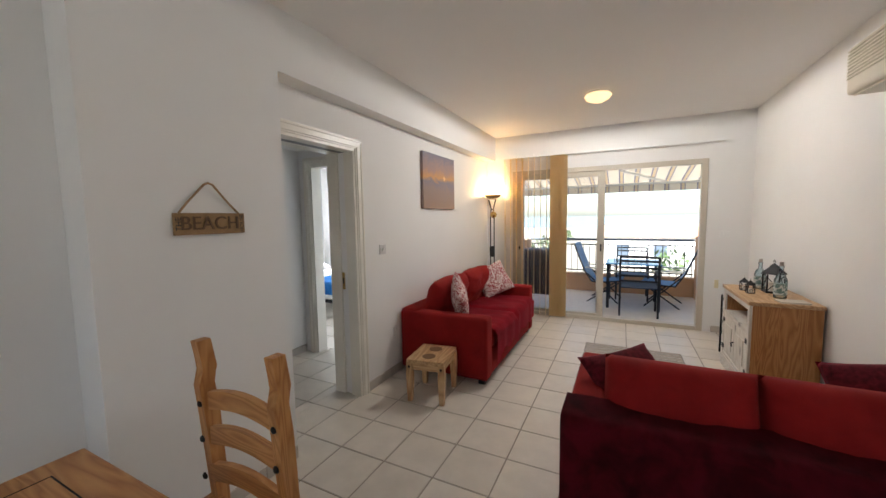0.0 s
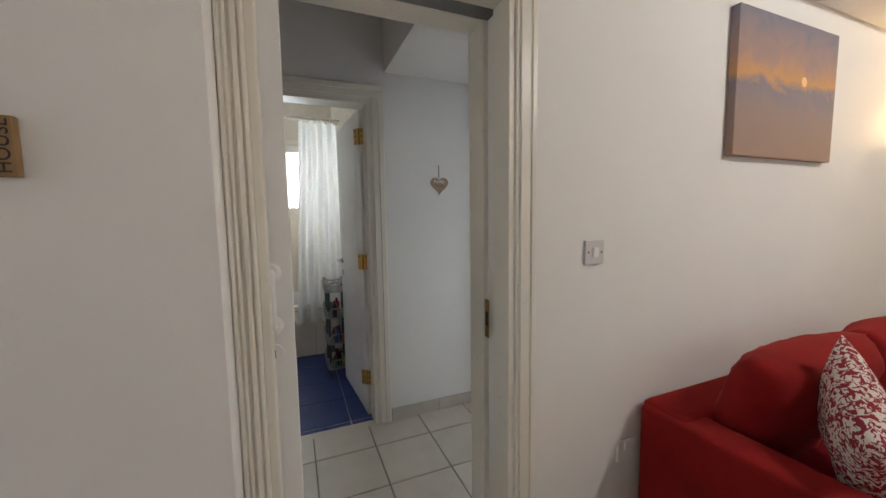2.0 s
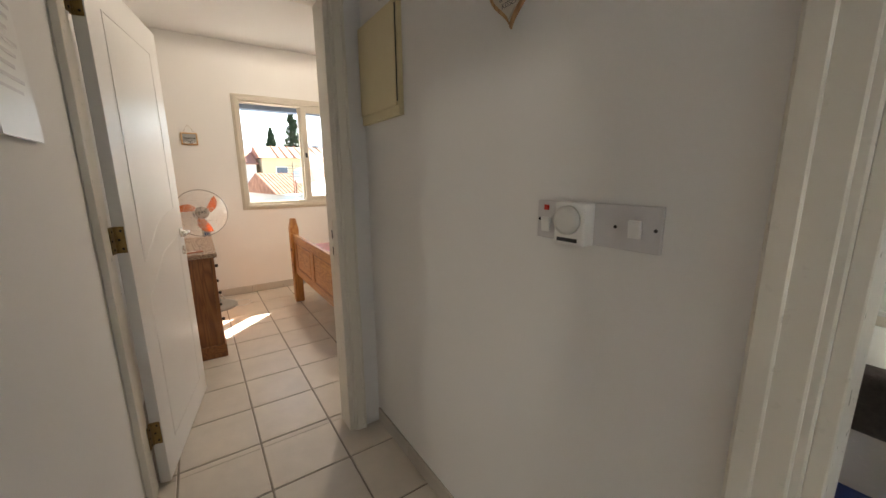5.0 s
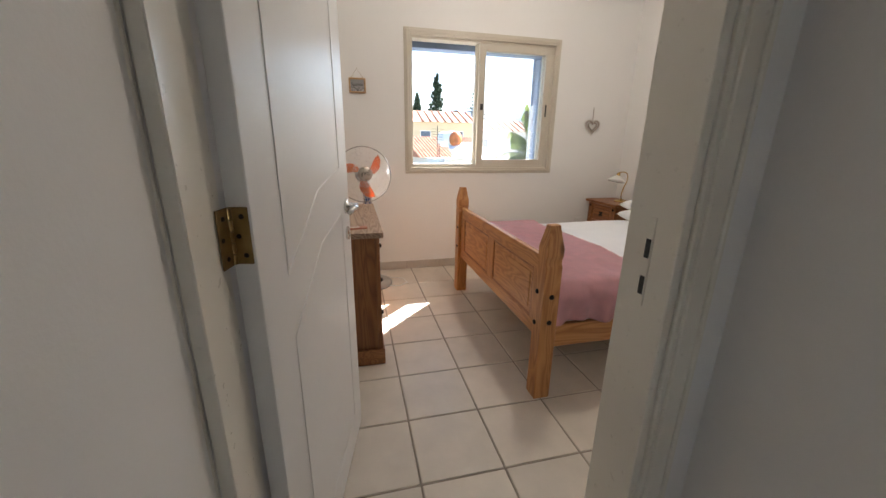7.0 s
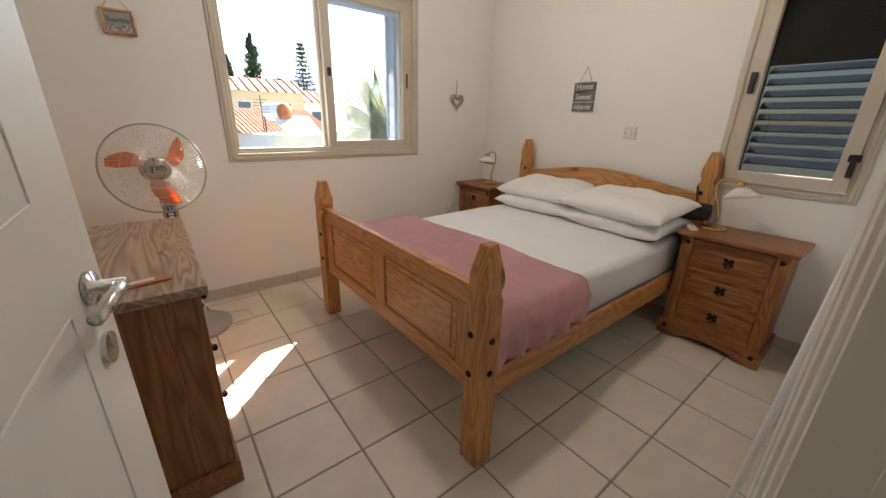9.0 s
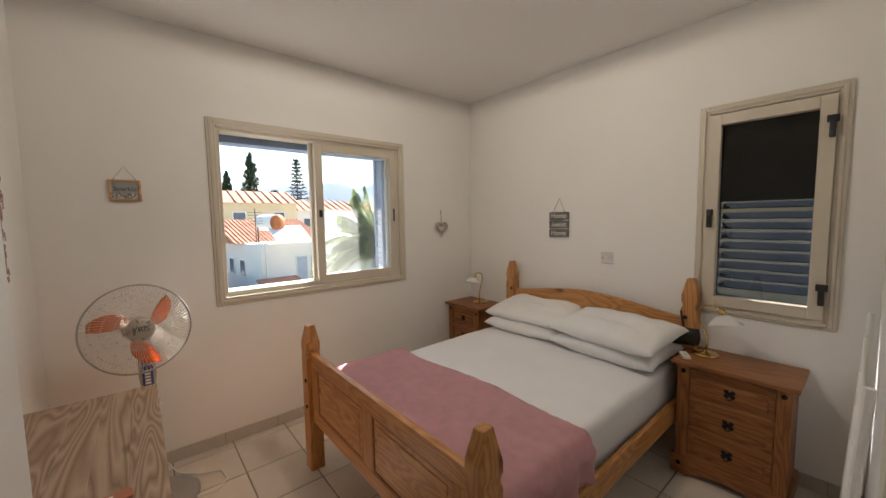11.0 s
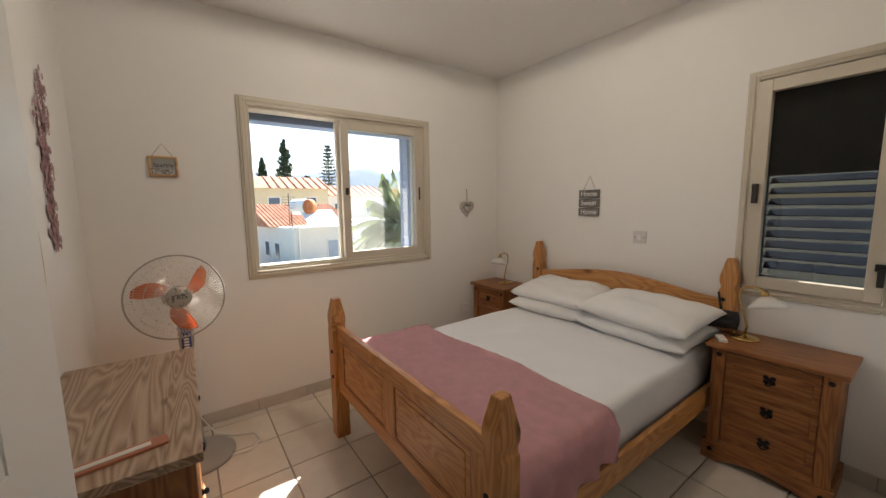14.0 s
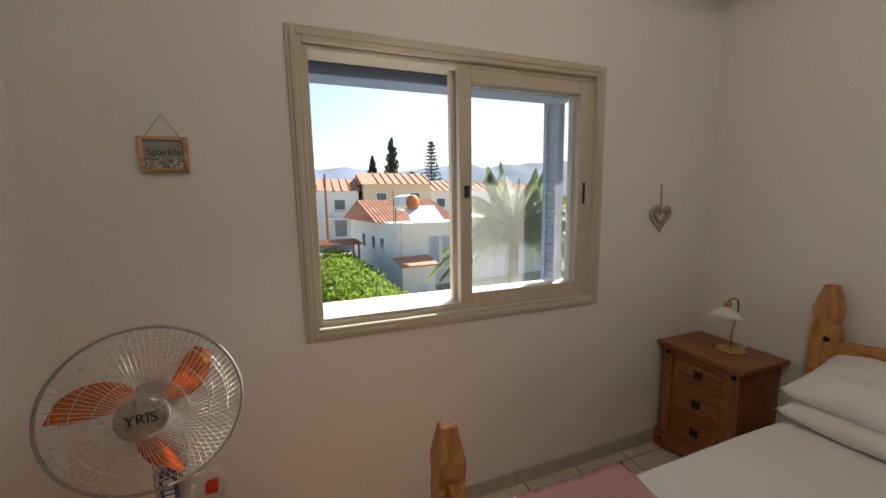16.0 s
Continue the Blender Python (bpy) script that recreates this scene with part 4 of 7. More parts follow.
bedside_lamp((-4.09, 0.01, 0.672), 62)
bedside_lamp((-4.10, -1.86, 0.672), 12)
ctl = thing("remote_control", "small white remote control on the nightstand", "remote", (-3.97, -0.06, 0.672), 30)
part("case", box((-0.05, -0.02, 0), (0.05, 0.02, 0.016), 0.005), PLASTIC, ctl)
part("button", box((0.0, -0.008, 0.0155), (0.018, 0.008, 0.018), 0.001), GREYPLATE, ctl)
msk = cushion(0.10, 0.20, 0.045, 14, -0.1, 2.5, 0.01, 3)
eb = thing("sleep_mask", "black fabric sleep mask hanging on a bedpost", "sleep mask", (-4.115, -0.135, 0.80))
part("mask_body", moved(msk, pose(0, 0, -0.05, 12, 80, 20)), BLACK, eb, "", True)
part("strap", tube([(-0.02, 0.02, -0.02), (-0.02, 0.005, 0.06), (-0.03, -0.005, 0.10), (-0.05, 0.0, 0.07)], 0.006, 8), BLACK, eb)

# chest of drawers
ch = thing("chest_of_drawers", "pine chest of drawers with a weathered grey top", "chest of drawers", (-1.135, -0.97, 0))
ctop = part("top", box((-0.438, -0.463, 0.752), (-0.001, 0.463, 0.770), 0.004), PINE_WASH[1], ch, "weathered grey-brown pine top")
for k in range(5):
    part("board", box((-0.44 + k * 0.088, -0.465, 0.7575), (-0.44 + (k + 1) * 0.088 - 0.0006, 0.465, 0.782), 0.0012, 1), PINE_WASH[1], ctop)
part("carcass", box((-0.405, -0.43, 0.07), (-0.002, 0.43, 0.7515), 0.003), PINE_RED[2], ch)
for s in (-1, 1):
    part("corner_post", box((-0.42, s * 0.37, 0.09), (-0.395, s * 0.435, 0.7515), 0.004), PINE_RED[2], ch)
part("plinth", box((-0.43, -0.445, 0.0), (-0.001, 0.445, 0.095), 0.006), PINE_RED[1], ch)
for z0, z1 in ((0.11, 0.31), (0.325, 0.525), (0.54, 0.74)):
    dr = part("drawer", box((-0.418, -0.36, z0), (-0.39, 0.36, z1), 0.004), PINE[1], ch)
    for y in (-0.2, 0.2):
        part("drawer_pull", moved(lathe([(0.016, 0), (0.009, 0.008), (0.014, 0.02), (0.008, 0.027), (0, 0.028)], 14), pose(-0.418, y, (z0 + z1) / 2, 0, -90, 0)), BLACK_IRON, dr, "", True)
inc = thing("incense_holder", "copper-coloured boat-shaped holder on the chest", "holder", (-1.33, -0.60, 0.782), 10)
out = [(-0.17, 0.014), (-0.165, 0.024), (0.13, 0.024), (0.155, 0.012), (0.165, 0.0), (0.155, -0.012), (0.13, -0.024), (-0.165, -0.024), (-0.17, -0.014)]
part("tray", prism(out, 2, 0.0, 0.008, 0.002), surface("copper_pink", (0.45, 0.17, 0.10), 0.35, 0.3), inc)
part("printed_strip", box((-0.13, -0.010, 0.0081), (0.11, 0.010, 0.0095)), PINE_WHITE[0], inc, "pale printed strip")

# pedestal fan
fan = thing("pedestal_fan", "grey pedestal fan with orange blades", "fan", (-1.545, -1.80, 0), 0)
GREYP = surface("grey_fan_plastic", (0.34, 0.33, 0.31), 0.4, relief=0.02)
part("base", lathe([(0.19, 0), (0.19, 0.012), (0.17, 0.025), (0.06, 0.045), (0.03, 0.06), (0.026, 0.09)], 36), GREYP, fan, "", True)
part("pole", tube([(0, 0, 0.06), (0, 0, 0.66)], 0.013, 14), CHROME, fan, "", True)
part("lower_sleeve", lathe([(0.045, 0.06), (0.034, 0.16), (0.028, 0.30), (0.022, 0.36), (0.014, 0.37)], 20), GREYP, fan, "", True)
part("clamp_ring", lathe([(0.020, 0.36), (0.026, 0.37), (0.026, 0.44), (0.018, 0.45)], 20), surface("blue_clamp", (0.03, 0.12, 0.35), 0.35, relief=0), fan, "blue clamp ring", True)
nk = part("control_neck", prism([(-0.028, 0.64), (0.028, 0.64), (0.036, 0.72), (0.034, 0.82), (0.026, 0.90), (-0.026, 0.90), (-0.034, 0.82), (-0.036, 0.72)], 1, -0.03, 0.035, 0.008), GREYP, fan)
part("control_panel", box((-0.022, 0.034, 0.665), (0.022, 0.039, 0.79), 0.004), surface("blue_panel", (0.02, 0.07, 0.25), 0.3, relief=0), nk, "blue control panel")
for k in range(5):
    part("button", box((-0.012, 0.038, 0.675 + k * 0.016), (0.012, 0.045, 0.685 + k * 0.016), 0.003), PLASTIC, nk)
part("dark_inlay", prism([(-0.014, 0.80), (0.014, 0.80), (0.010, 0.85), (0, 0.87), (-0.010, 0.85)], 1, 0.034, 0.038), BLACK, nk)
FM = pose(0.02, 0.05, 0.972, -82, 0, 8)
WIRE = surface("pale_grey_wire", (0.72, 0.70, 0.66), 0.3, 0.35, relief=0)
part("motor_housing", moved(lathe([(0.0, -0.16), (0.04, -0.155), (0.058, -0.12), (0.062, -0.06), (0.05, -0.04)], 24), FM), GREYP, fan, "", True)
cage = bmesh.new()
R = 0.222
add_tube(cage, [(R * math.cos(a), R * math.sin(a), 0.0) for a in [2 * math.pi * k / 64 for k in range(65)]], 0.0045, 8, False)
rim = part("cage_rim", moved(cage, FM), GREYP, fan, "", True)
for side, depth in (("front_grille", 0.06), ("rear_grille", -0.06)):
    g = bmesh.new()
    for k in range(84):
        a = 2 * math.pi * k / 84
        tw = 0.22 if depth > 0 else -0.15
        pts = []
        for s in range(6):
            r = 0.055 + (R - 0.055) * s / 5
            pts.append((r * math.cos(a + tw * s / 5), r * math.sin(a + tw * s / 5), depth * (1 - (s / 5) ** 2.6)))
        add_tube(g, pts, 0.0011, 4, False)
    for r in (0.10, 0.145, 0.185):
        s = (r - 0.055) / (R - 0.055)
        z = depth * (1 - s ** 2.6)
        add_tube(g, [(r * math.cos(a), r * math.sin(a), z) for a in [2 * math.pi * k / 48 for k in range(49)]], 0.0013, 4, False)
    part(side, moved(g, FM), WIRE, fan)
hubp = part("hub_badge", moved(lathe([(0.058, 0.050), (0.058, 0.062), (0.05, 0.068), (0, 0.070)], 32), FM), surface("silver_badge", (0.42, 0.38, 0.33), 0.3, 0.5, relief=0), fan, "", True)
for k in range(3):
    a0 = radians(78 + 120 * k)
    b = bmesh.new()
    rows_ = []
    for s in range(9):
        r = 0.04 + 0.155 * s / 8
        wd = 0.62 * math.sin(math.pi * (0.12 + 0.80 * s / 8)) ** 0.7 / (0.6 + r * 6)
        row = []
        for q in range(7):
            t = q / 6 - 0.5
            a = a0 + t * wd * 1.5 + 0.5 * (s / 8)
            row.append(b.verts.new((r * math.cos(a), r * math.sin(a), 0.035 * t * 1.6)))
        rows_.append(row)
    for u, v in zip(rows_, rows_[1:]):
        for q in range(6):
            b.faces.new((u[q], u[q + 1], v[q + 1], v[q]))
    bmesh.ops.solidify(b, geom=b.faces[:], thickness=0.003)
    part("blade", moved(b, FM), ORANGE, fan, "translucent orange plastic blade", True)
text_part("lettering", "YRIS", 0.036, BLACK, hubp, FM @ pose(0, 0.0, 0.0705, 0, 0, 180), 0.0008)
part("cord", tube([(-0.05, 0.02, 0.012), (-0.16, 0.10, 0.006), (-0.25, 0.12, 0.006), (-0.32, 0.05, 0.006), (-0.30, -0.06, 0.006), (-0.20, -0.10, 0.006), (-0.10, -0.20, 0.006), (-0.03, -0.28, 0.10), (-0.04, -0.32, 0.36), (-0.05, -0.325, 0.42)], 0.004, 8), PLASTIC, fan, "white power cord", True)

# wall things of the bedroom


def cord_loop(parent, a, top, b, r=0.0022, material=None):
    part("hanging_cord", tube([a, top, b], r, 6), material or ROPE, parent)


sg = thing("hanging_sign", "small framed Sparkle picture on a cord", "sign", (-1.515, -2.145, 1.69), 0)
part("frame", bar_frame(bmesh.new(), 1, 0.002, 0.022, -0.07, 0.07, -0.06, 0.06, 0.013), PINE_PALE[0], sg)
pc = part("picture", box((-0.058, 0.003, -0.048), (0.058, 0.012, 0.048)), surface("grey_print", (0.33, 0.34, 0.34), 0.6, relief=0), sg)
text_part("lettering", "Sparkle", 0.034, BLACK, pc, pose(0, 0.0125, 0.008, 90, 0, 180), 0.0004)
part("pebble_print", box((-0.057, 0.0122, -0.047), (0.057, 0.0135, -0.014)), pattern("pebbles", (0.10, 0.10, 0.10), (0.6, 0.6, 0.58), 130, 0.5), pc)
cord_loop(sg, (-0.05, 0.012, 0.06), (0, 0.006, 0.135), (0.05, 0.012, 0.06), 0.0014)
ht = thing("heart_ornament", "grey wicker heart hanging on a cord", "ornament", (-3.849, -2.145, 1.40))


def heart_outline(s, n=40):
    return [(s * 16 * math.sin(t) ** 3 / 17, s * (13 * math.cos(t) - 5 * math.cos(2 * t) - 2 * math.cos(3 * t) - math.cos(4 * t)) / 17) for t in [2 * math.pi * k / n for k in range(n)]]


WICKER = surface("grey_wicker", (0.36, 0.31, 0.27), 0.95, vary=0.4, scale=60, relief=0.5)
for s, r in ((0.085, 0.006), (0.075, 0.006), (0.05, 0.008)):
    o = heart_outline(s)
    part("twig_ring", tube([(p, 0.014, q + 0.01) for p, q in o + o[:1]], r, 6), WICKER if s < 0.08 else surface("pale_lace", (0.62, 0.58, 0.53), 0.9), ht)
part("hanging_cord", tube([(0, 0.012, 0.05), (0, 0.006, 0.19)], 0.004, 6), WICKER, ht)
hs = thing("hanging_sign", "three grey boards lettered home sweet home", "sign", (-4.26, -1.08, 1.44), 90)
SLATE = surface("grey_wood_board", (0.17, 0.16, 0.15), 0.8, vary=0.2, scale=15)
for k, wd in enumerate(("Home", "Sweet", "Home")):
    bd_ = part("board", box((-0.09, -0.016, 0.04 - k * 0.072), (0.09, -0.004, 0.104 - k * 0.072), 0.002, 1), SLATE, hs)
    text_part("lettering", wd, 0.056, PLASTIC, bd_, pose(0, -0.0165, 0.072 - k * 0.072, 90, 0, 0), 0.0004)
cord_loop(hs, (-0.055, -0.01, 0.10), (0, -0.006, 0.215), (0.055, -0.01, 0.10), 0.002)


def wall_plate(name, label, category, at, rz, w, h, bits, material=None):
    """A switch or socket plate; local x along the wall, -y out of it."""
    p = thing(name, label, category, at, rz)
    part("plate", box((-w / 2, -0.010, -h / 2), (w / 2, 0, h / 2), 0.003), material or GREYPLATE, p)
    for kind, x, z in bits:
        if kind == "rocker":
            part("rocker", moved(box((-0.012, -0.016, -0.017), (0.012, -0.008, 0.017), 0.002), pose(x, 0, z, 6, 0, 0)), PLASTIC, p)
        elif kind == "screw":
            part("screw", moved(lathe([(0.004, 0), (0.003, 0.002), (0, 0.0022)], 10), pose(x, -0.0095, z, 90, 0, 0)), BLACK_IRON, p)
        elif kind == "neon":
            part("neon", box((x - 0.006, -0.013, z - 0.006), (x + 0.006, -0.009, z + 0.006)), surface("red_neon", (0.5, 0.02, 0.01), 0.3, relief=0), p, "red indicator")
    return p


wall_plate("wall_socket", "white wall switch above the headboard", "switch", (-4.26, -0.67, 1.19), 90, 0.09, 0.085, [("rocker", 0, 0), ("screw", -0.032, 0), ("screw", 0.032, 0)])
so = wall_plate("wall_socket", "double wall socket with plugs by the fan", "socket", (-1.53, -2.145, 0.45), 180, 0.15, 0.088, [("rocker", 0.03, 0.028), ("rocker", -0.03, 0.028)], PLASTIC)
part("red_plug", box((0.0, -0.045, -0.03), (0.04, -0.01, 0.01), 0.008), surface("red_plastic", (0.6, 0.03, 0.02), 0.35, relief=0), so, "red plastic plug")
part("white_plug", box((-0.07, -0.045, -0.03), (-0.03, -0.01, 0.01), 0.008), PLASTIC, so)
wall_plate("wall_socket", "white wall socket beside the nightstand", "socket", (-3.82, -2.145, 0.42), 180, 0.085, 0.085, [("rocker", 0, 0.02)], PLASTIC)

cl = thing("ceiling_light", "round opal glass ceiling light, lit", "ceiling light", (-2.715, -0.69, CZ))
part("rim", lathe([(0.11, 0.0), (0.115, -0.012), (0.10, -0.02)], 40), PLASTIC, cl, "", True)
part("diffuser", lathe([(0.10, -0.012), (0.125, -0.03), (0.105, -0.062), (0.05, -0.088), (0, -0.095)], 40), SHADEGLOW, cl, "glowing warm glass bowl", True).visible_shadow = False

# oval mirror in a pine frame
mr_ = thing("wall_mirror", "wall mirror in a rounded honey pine frame", "mirror", (-1.13, -0.93, 1.26))


def oval(a, b, n=48, p=2.6):
    return [(a * math.copysign(abs(math.cos(t)) ** (2 / p), math.cos(t)), b * math.copysign(abs(math.sin(t)) ** (2 / p), math.sin(t))) for t in [2 * math.pi * k / n for k in range(n)]]


bm = bmesh.new()
prof = ((0.38, 0.36, -0.002), (0.38, 0.36, -0.018), (0.36, 0.34, -0.026), (0.33, 0.31, -0.020), (0.325, 0.305, -0.006))
rings = [[bm.verts.new((x, p, q)) for p, q in oval(a, b)] for a, b, x in prof]
for u, v in zip(rings, rings[1:]):
    for k in range(48):
        bm.faces.new((u[k], u[(k + 1) % 48], v[(k + 1) % 48], v[k]))
part("frame", bm, PINE[2], mr_, "", True)
m_, nt_, b_ = nodes_of("mirror_silver")
b_.inputs["Base Color"].default_value, b_.inputs["Metallic"].default_value, b_.inputs["Roughness"].default_value = (0.85, 0.86, 0.86, 1), 1.0, 0.02
part("mirror_glass", prism(oval(0.327, 0.307), 0, -0.008, -0.002), m_, mr_)

# printed blossom sprigs on the wall
sp_ = thing("wall_sticker", "pressed lavender-coloured blossom sprigs on the wall", "wall sticker", (-1.13, -1.62, 1.66))
STEM = surface("dried_stem", (0.17, 0.10, 0.085), 0.9)
PETAL = surface("mauve_petal", (0.36, 0.22, 0.23), 0.9, vary=0.3, scale=40)
rnd = random.Random(4)
for k in range(3):
    pts = [(-0.004, (k - 1) * 0.02 + 0.035 * math.sin(s * 0.7 + k * 2) - 0.01 * s * 0.6 + 0.03, -0.34 + s * 0.085) for s in range(9 - k)]
    st = part("stem", tube(pts, [0.005 - 0.0004 * i for i in range(len(pts))], 6), STEM, sp_)
    b = bmesh.new()
    for i, p in enumerate(pts):
        for q in range(8):
            c = Vector(p) + Vector((-0.001, rnd.uniform(-0.06, 0.06), rnd.uniform(-0.05, 0.05)))
            r = rnd.uniform(0.008, 0.017)
            ang = rnd.uniform(0, 3.1)
            vs = [b.verts.new(c + Vector((-0.004 * (n_ % 2), r * math.cos(ang + n_ * 1.05) * 0.7, r * 1.3 * math.sin(ang + n_ * 1.05)))) for n_ in range(6)]
            b.faces.new(vs)
            add_tube(b, [p, c], 0.0012, 4)
    tagged(part("petals", b, PETAL, sp_), "", "", "", "stuff")

# a green board and a folded white rack at the bedroom's edge
gd = thing("green_tray", "green plastic tub lid under the bed", "tray", (-3.3, -0.62, 0))
part("dish", lathe([(0.0, 0.02), (0.28, 0.02), (0.33, 0.035), (0.34, 0.06), (0.345, 0.06), (0.335, 0.03), (0.28, 0.0), (0, 0.0)], 40), surface("green_plastic", (0.03, 0.36, 0.07), 0.35, relief=0), gd, "", True)
rk = thing("drying_rack", "folded white metal clothes rack against the wall", "drying rack", (-3.0, 0.60, 0))
for x in (-0.5, 0.35):
    part("leg", tube([(x, -0.02, 0.0), (x, 0.03, 1.15)], 0.010, 10), PLASTIC, rk)
for k in range(8):
    part("rail", tube([(-0.5, -0.015 + k * 0.005, 0.15 + k * 0.13), (0.35, -0.015 + k * 0.005, 0.15 + k * 0.13)], 0.004, 8), PLASTIC, rk)

# ---- hall and bathroom things ----
sw = wall_plate("wall_switch", "grey switch plate with a timer dial", "switch", (-2.19, 1.99, 1.19), 90, 0.285, 0.088, [("rocker", -0.115, -0.01), ("neon", -0.115, 0.028), ("rocker", 0.095, 0), ("screw", -0.135, 0), ("screw", -0.075, 0), ("screw", 0.055, 0), ("screw", 0.132, 0)])
part("timer_body", box((-0.065, -0.045, -0.045), (0.01, -0.009, 0.045), 0.005), PLASTIC, sw)
dl = part("timer_dial", moved(lathe([(0.031, 0), (0.030, 0.010), (0.022, 0.014), (0.0, 0.015)], 32), pose(-0.030, -0.044, 0.008, 90, 0, 0)), surface("grey_dial", (0.55, 0.55, 0.53), 0.4, relief=0), sw, "round numbered timer dial", True)
for k in range(24):
    a = 2 * math.pi * k / 24
    part("tick", box((-0.030 + 0.026 * math.cos(a) - 0.001, -0.0555, 0.008 + 0.026 * math.sin(a) - 0.001), (-0.030 + 0.026 * math.cos(a) + 0.001, -0.0545, 0.008 + 0.026 * math.sin(a) + 0.001)), BLACK, dl)
part("timer_slot", box((-0.055, -0.0465, -0.038), (-0.005, -0.0445, -0.030)), BLACK, sw)

eb_ = thing("fuse_box", "cream fuse box with a hinged metal cover", "fuse box", (-2.19, 0.99, 1.72), 90)
YEL = surface("cream_metal", (0.66, 0.58, 0.36), 0.5, vary=0.04)
part("box", box((-0.18, -0.02, -0.20), (0.18, 0, 0.20), 0.003), YEL, eb_)
part("cover", box((-0.172, -0.028, -0.165), (0.168, -0.019, 0.192), 0.004), YEL, eb_)
part("edge_gap", box((0.166, -0.024, -0.15), (0.172, -0.0205, 0.18)), BLACK, eb_)
al = wall_plate("wall_switch", "small red and white isolator switch by the fuse box", "switch", (-2.19, 1.03, 2.02), 90, 0.075, 0.11, [("rocker", 0, 0.01), ("neon", 0.0, 0.04)], PLASTIC)


def heart_plaque(at, rz, s, face, rim_, label):
    h = thing("heart_plaque", label, "plaque", at, rz)
    part("backing", prism([(p, q) for p, q in heart_outline(s)], 1, -0.009, -0.001), rim_, h)
    f = part("face", prism([(p, q) for p, q in heart_outline(s * 0.82)], 1, -0.013, -0.0085), face, h)
    return h, f


WOODFACE = surface("tan_wood_face", (0.33, 0.24, 0.16), 0.8, vary=0.15, scale=30)
CREAMFACE = surface("cream_face", (0.62, 0.58, 0.50), 0.8, vary=0.06)
h, fce = heart_plaque((-2.19, 3.488, 1.545), 90, 0.082, WOODFACE, PLASTIC, "brown wooden family heart plaque")
text_part("lettering", "Family", 0.030, PLASTIC, fce, pose(0, -0.0135, 0.022, 90, 0, 0), 0.0003)
for z, w in ((0.0, 0.038), (-0.009, 0.03)):
    part("text_line", box((-w, -0.0137, z - 0.0012), (w, -0.013, z + 0.0012)), BLACK, fce)
part("hanging_cord", tube([(0, -0.006, 0.05), (0, -0.004, 0.13)], 0.003, 6), ROPE, h)
h, fce = heart_plaque((-2.19, 1.735, 1.722), 90, 0.082, CREAMFACE, PINE_PALE[2], "wooden heart plaque with beach lettering")
for wd, z, sz in (("SANDY", 0.036, 0.022), ("TOES", 0.014, 0.034), ("& SALTY", -0.010, 0.018), ("KISSES", -0.028, 0.018)):
    text_part("lettering", wd, sz, SLATE, fce, pose(0, -0.0135, z, 90, 0, 0), 0.0003)
cord_loop(h, (-0.035, -0.006, 0.06), (0.0, -0.004, 0.14), (0.035, -0.006, 0.06), 0.003)
cal = thing("paper_notice", "white printed papers hanging on the hall wall", "notice", (-1.2, 1.25, 1.55), -90)
part("sheet", moved(box((-0.12, -0.006, -0.17), (0.12, -0.003, 0.17)), pose(0, 0, 0, -2, 0, 0)), PLASTIC, cal)
for k in range(9):
    part("text_line", box((-0.09, -0.0085, 0.11 - k * 0.026), (0.08 - 0.02 * (k % 3), -0.0075, 0.118 - k * 0.026)), GREYPLATE, cal)

tub = thing("bathtub", "white bathtub with a tiled front panel", "bathtub", (-4.02, 2.235, 0))
rimo = [(-0.395, -0.81), (0.385, -0.81), (0.385, 0.81), (-0.395, 0.81)]
bm = bmesh.new()
lev = ((1.0, 0.455), (1.0, 0.495), (0.93, 0.50), (0.86, 0.48), (0.80, 0.30), (0.68, 0.16), (0.3, 0.145))
rg = []
for k, z in lev:
    rg.append([bm.verts.new((0.385 * p * k, 0.81 * q * (k if k == 1 else k * 1.03), z)) for p, q in oval(1, 1, 48, 8 if k > 0.9 else 5)])
for u, v in zip(rg, rg[1:]):
    for k in range(48):
        bm.faces.new((u[k], u[(k + 1) % 48], v[(k + 1) % 48], v[k]))
bm.faces.new(rg[-1])
part("basin", bm, CERAMIC, tub, "white enamel basin", True)
part("front_panel", box((0.375, -0.81, 0.0), (0.395, 0.81, 0.455)), GROUT, tub)
for k in range(5):
    part("panel_tile", box((0.394, -0.81 + k * 0.33, 0.002), (0.402, min(0.81, -0.81 + (k + 1) * 0.33 - 0.003), 0.453), 0.002, 1), WALLTILE, tub)
tw = bmesh.new()
g = []
for i in range(41):
    row = []
    for j in range(27):
        y = 1.86 + 0.69 * i / 40
        s = 0.36 * j / 26
        if s < 0.10:
            x, z = -3.72 + s, 0.512
        elif s < 0.13:
            a = (s - 0.10) / 0.03 * math.pi / 2
            x, z = -3.62 + 0.018 * math.sin(a), 0.512 - 0.018 * (1 - math.cos(a))
        else:
            x, z = -3.602 + 0.006 * noise.noise((y * 5, s * 4, 0)), 0.494 - (s - 0.13)
        row.append(tw.verts.new((x, y, z + 0.004 * noise.noise((y * 6, s * 6, 2)))))
    g.append(row)
for i in range(40):
    for j in range(26):
        tw.faces.new((g[i][j], g[i + 1][j], g[i + 1][j + 1], g[i][j + 1]))
bmesh.ops.solidify(tw, geom=tw.faces[:], thickness=0.014)
tagged(part("bath_mat", tw, GREYBROWN, None, "", True), "grey-brown towelling mat over the bath's edge", "bath mat")
sd = thing("soap_dish", "white ceramic soap dish set in the tiles", "soap dish", (-4.42, 2.175, 0.64))
part("surround", bar_frame(bmesh.new(), 0, 0.001, 0.03, -0.155, 0.155, -0.09, 0.09, 0.022, 0.006), CERAMIC, sd)
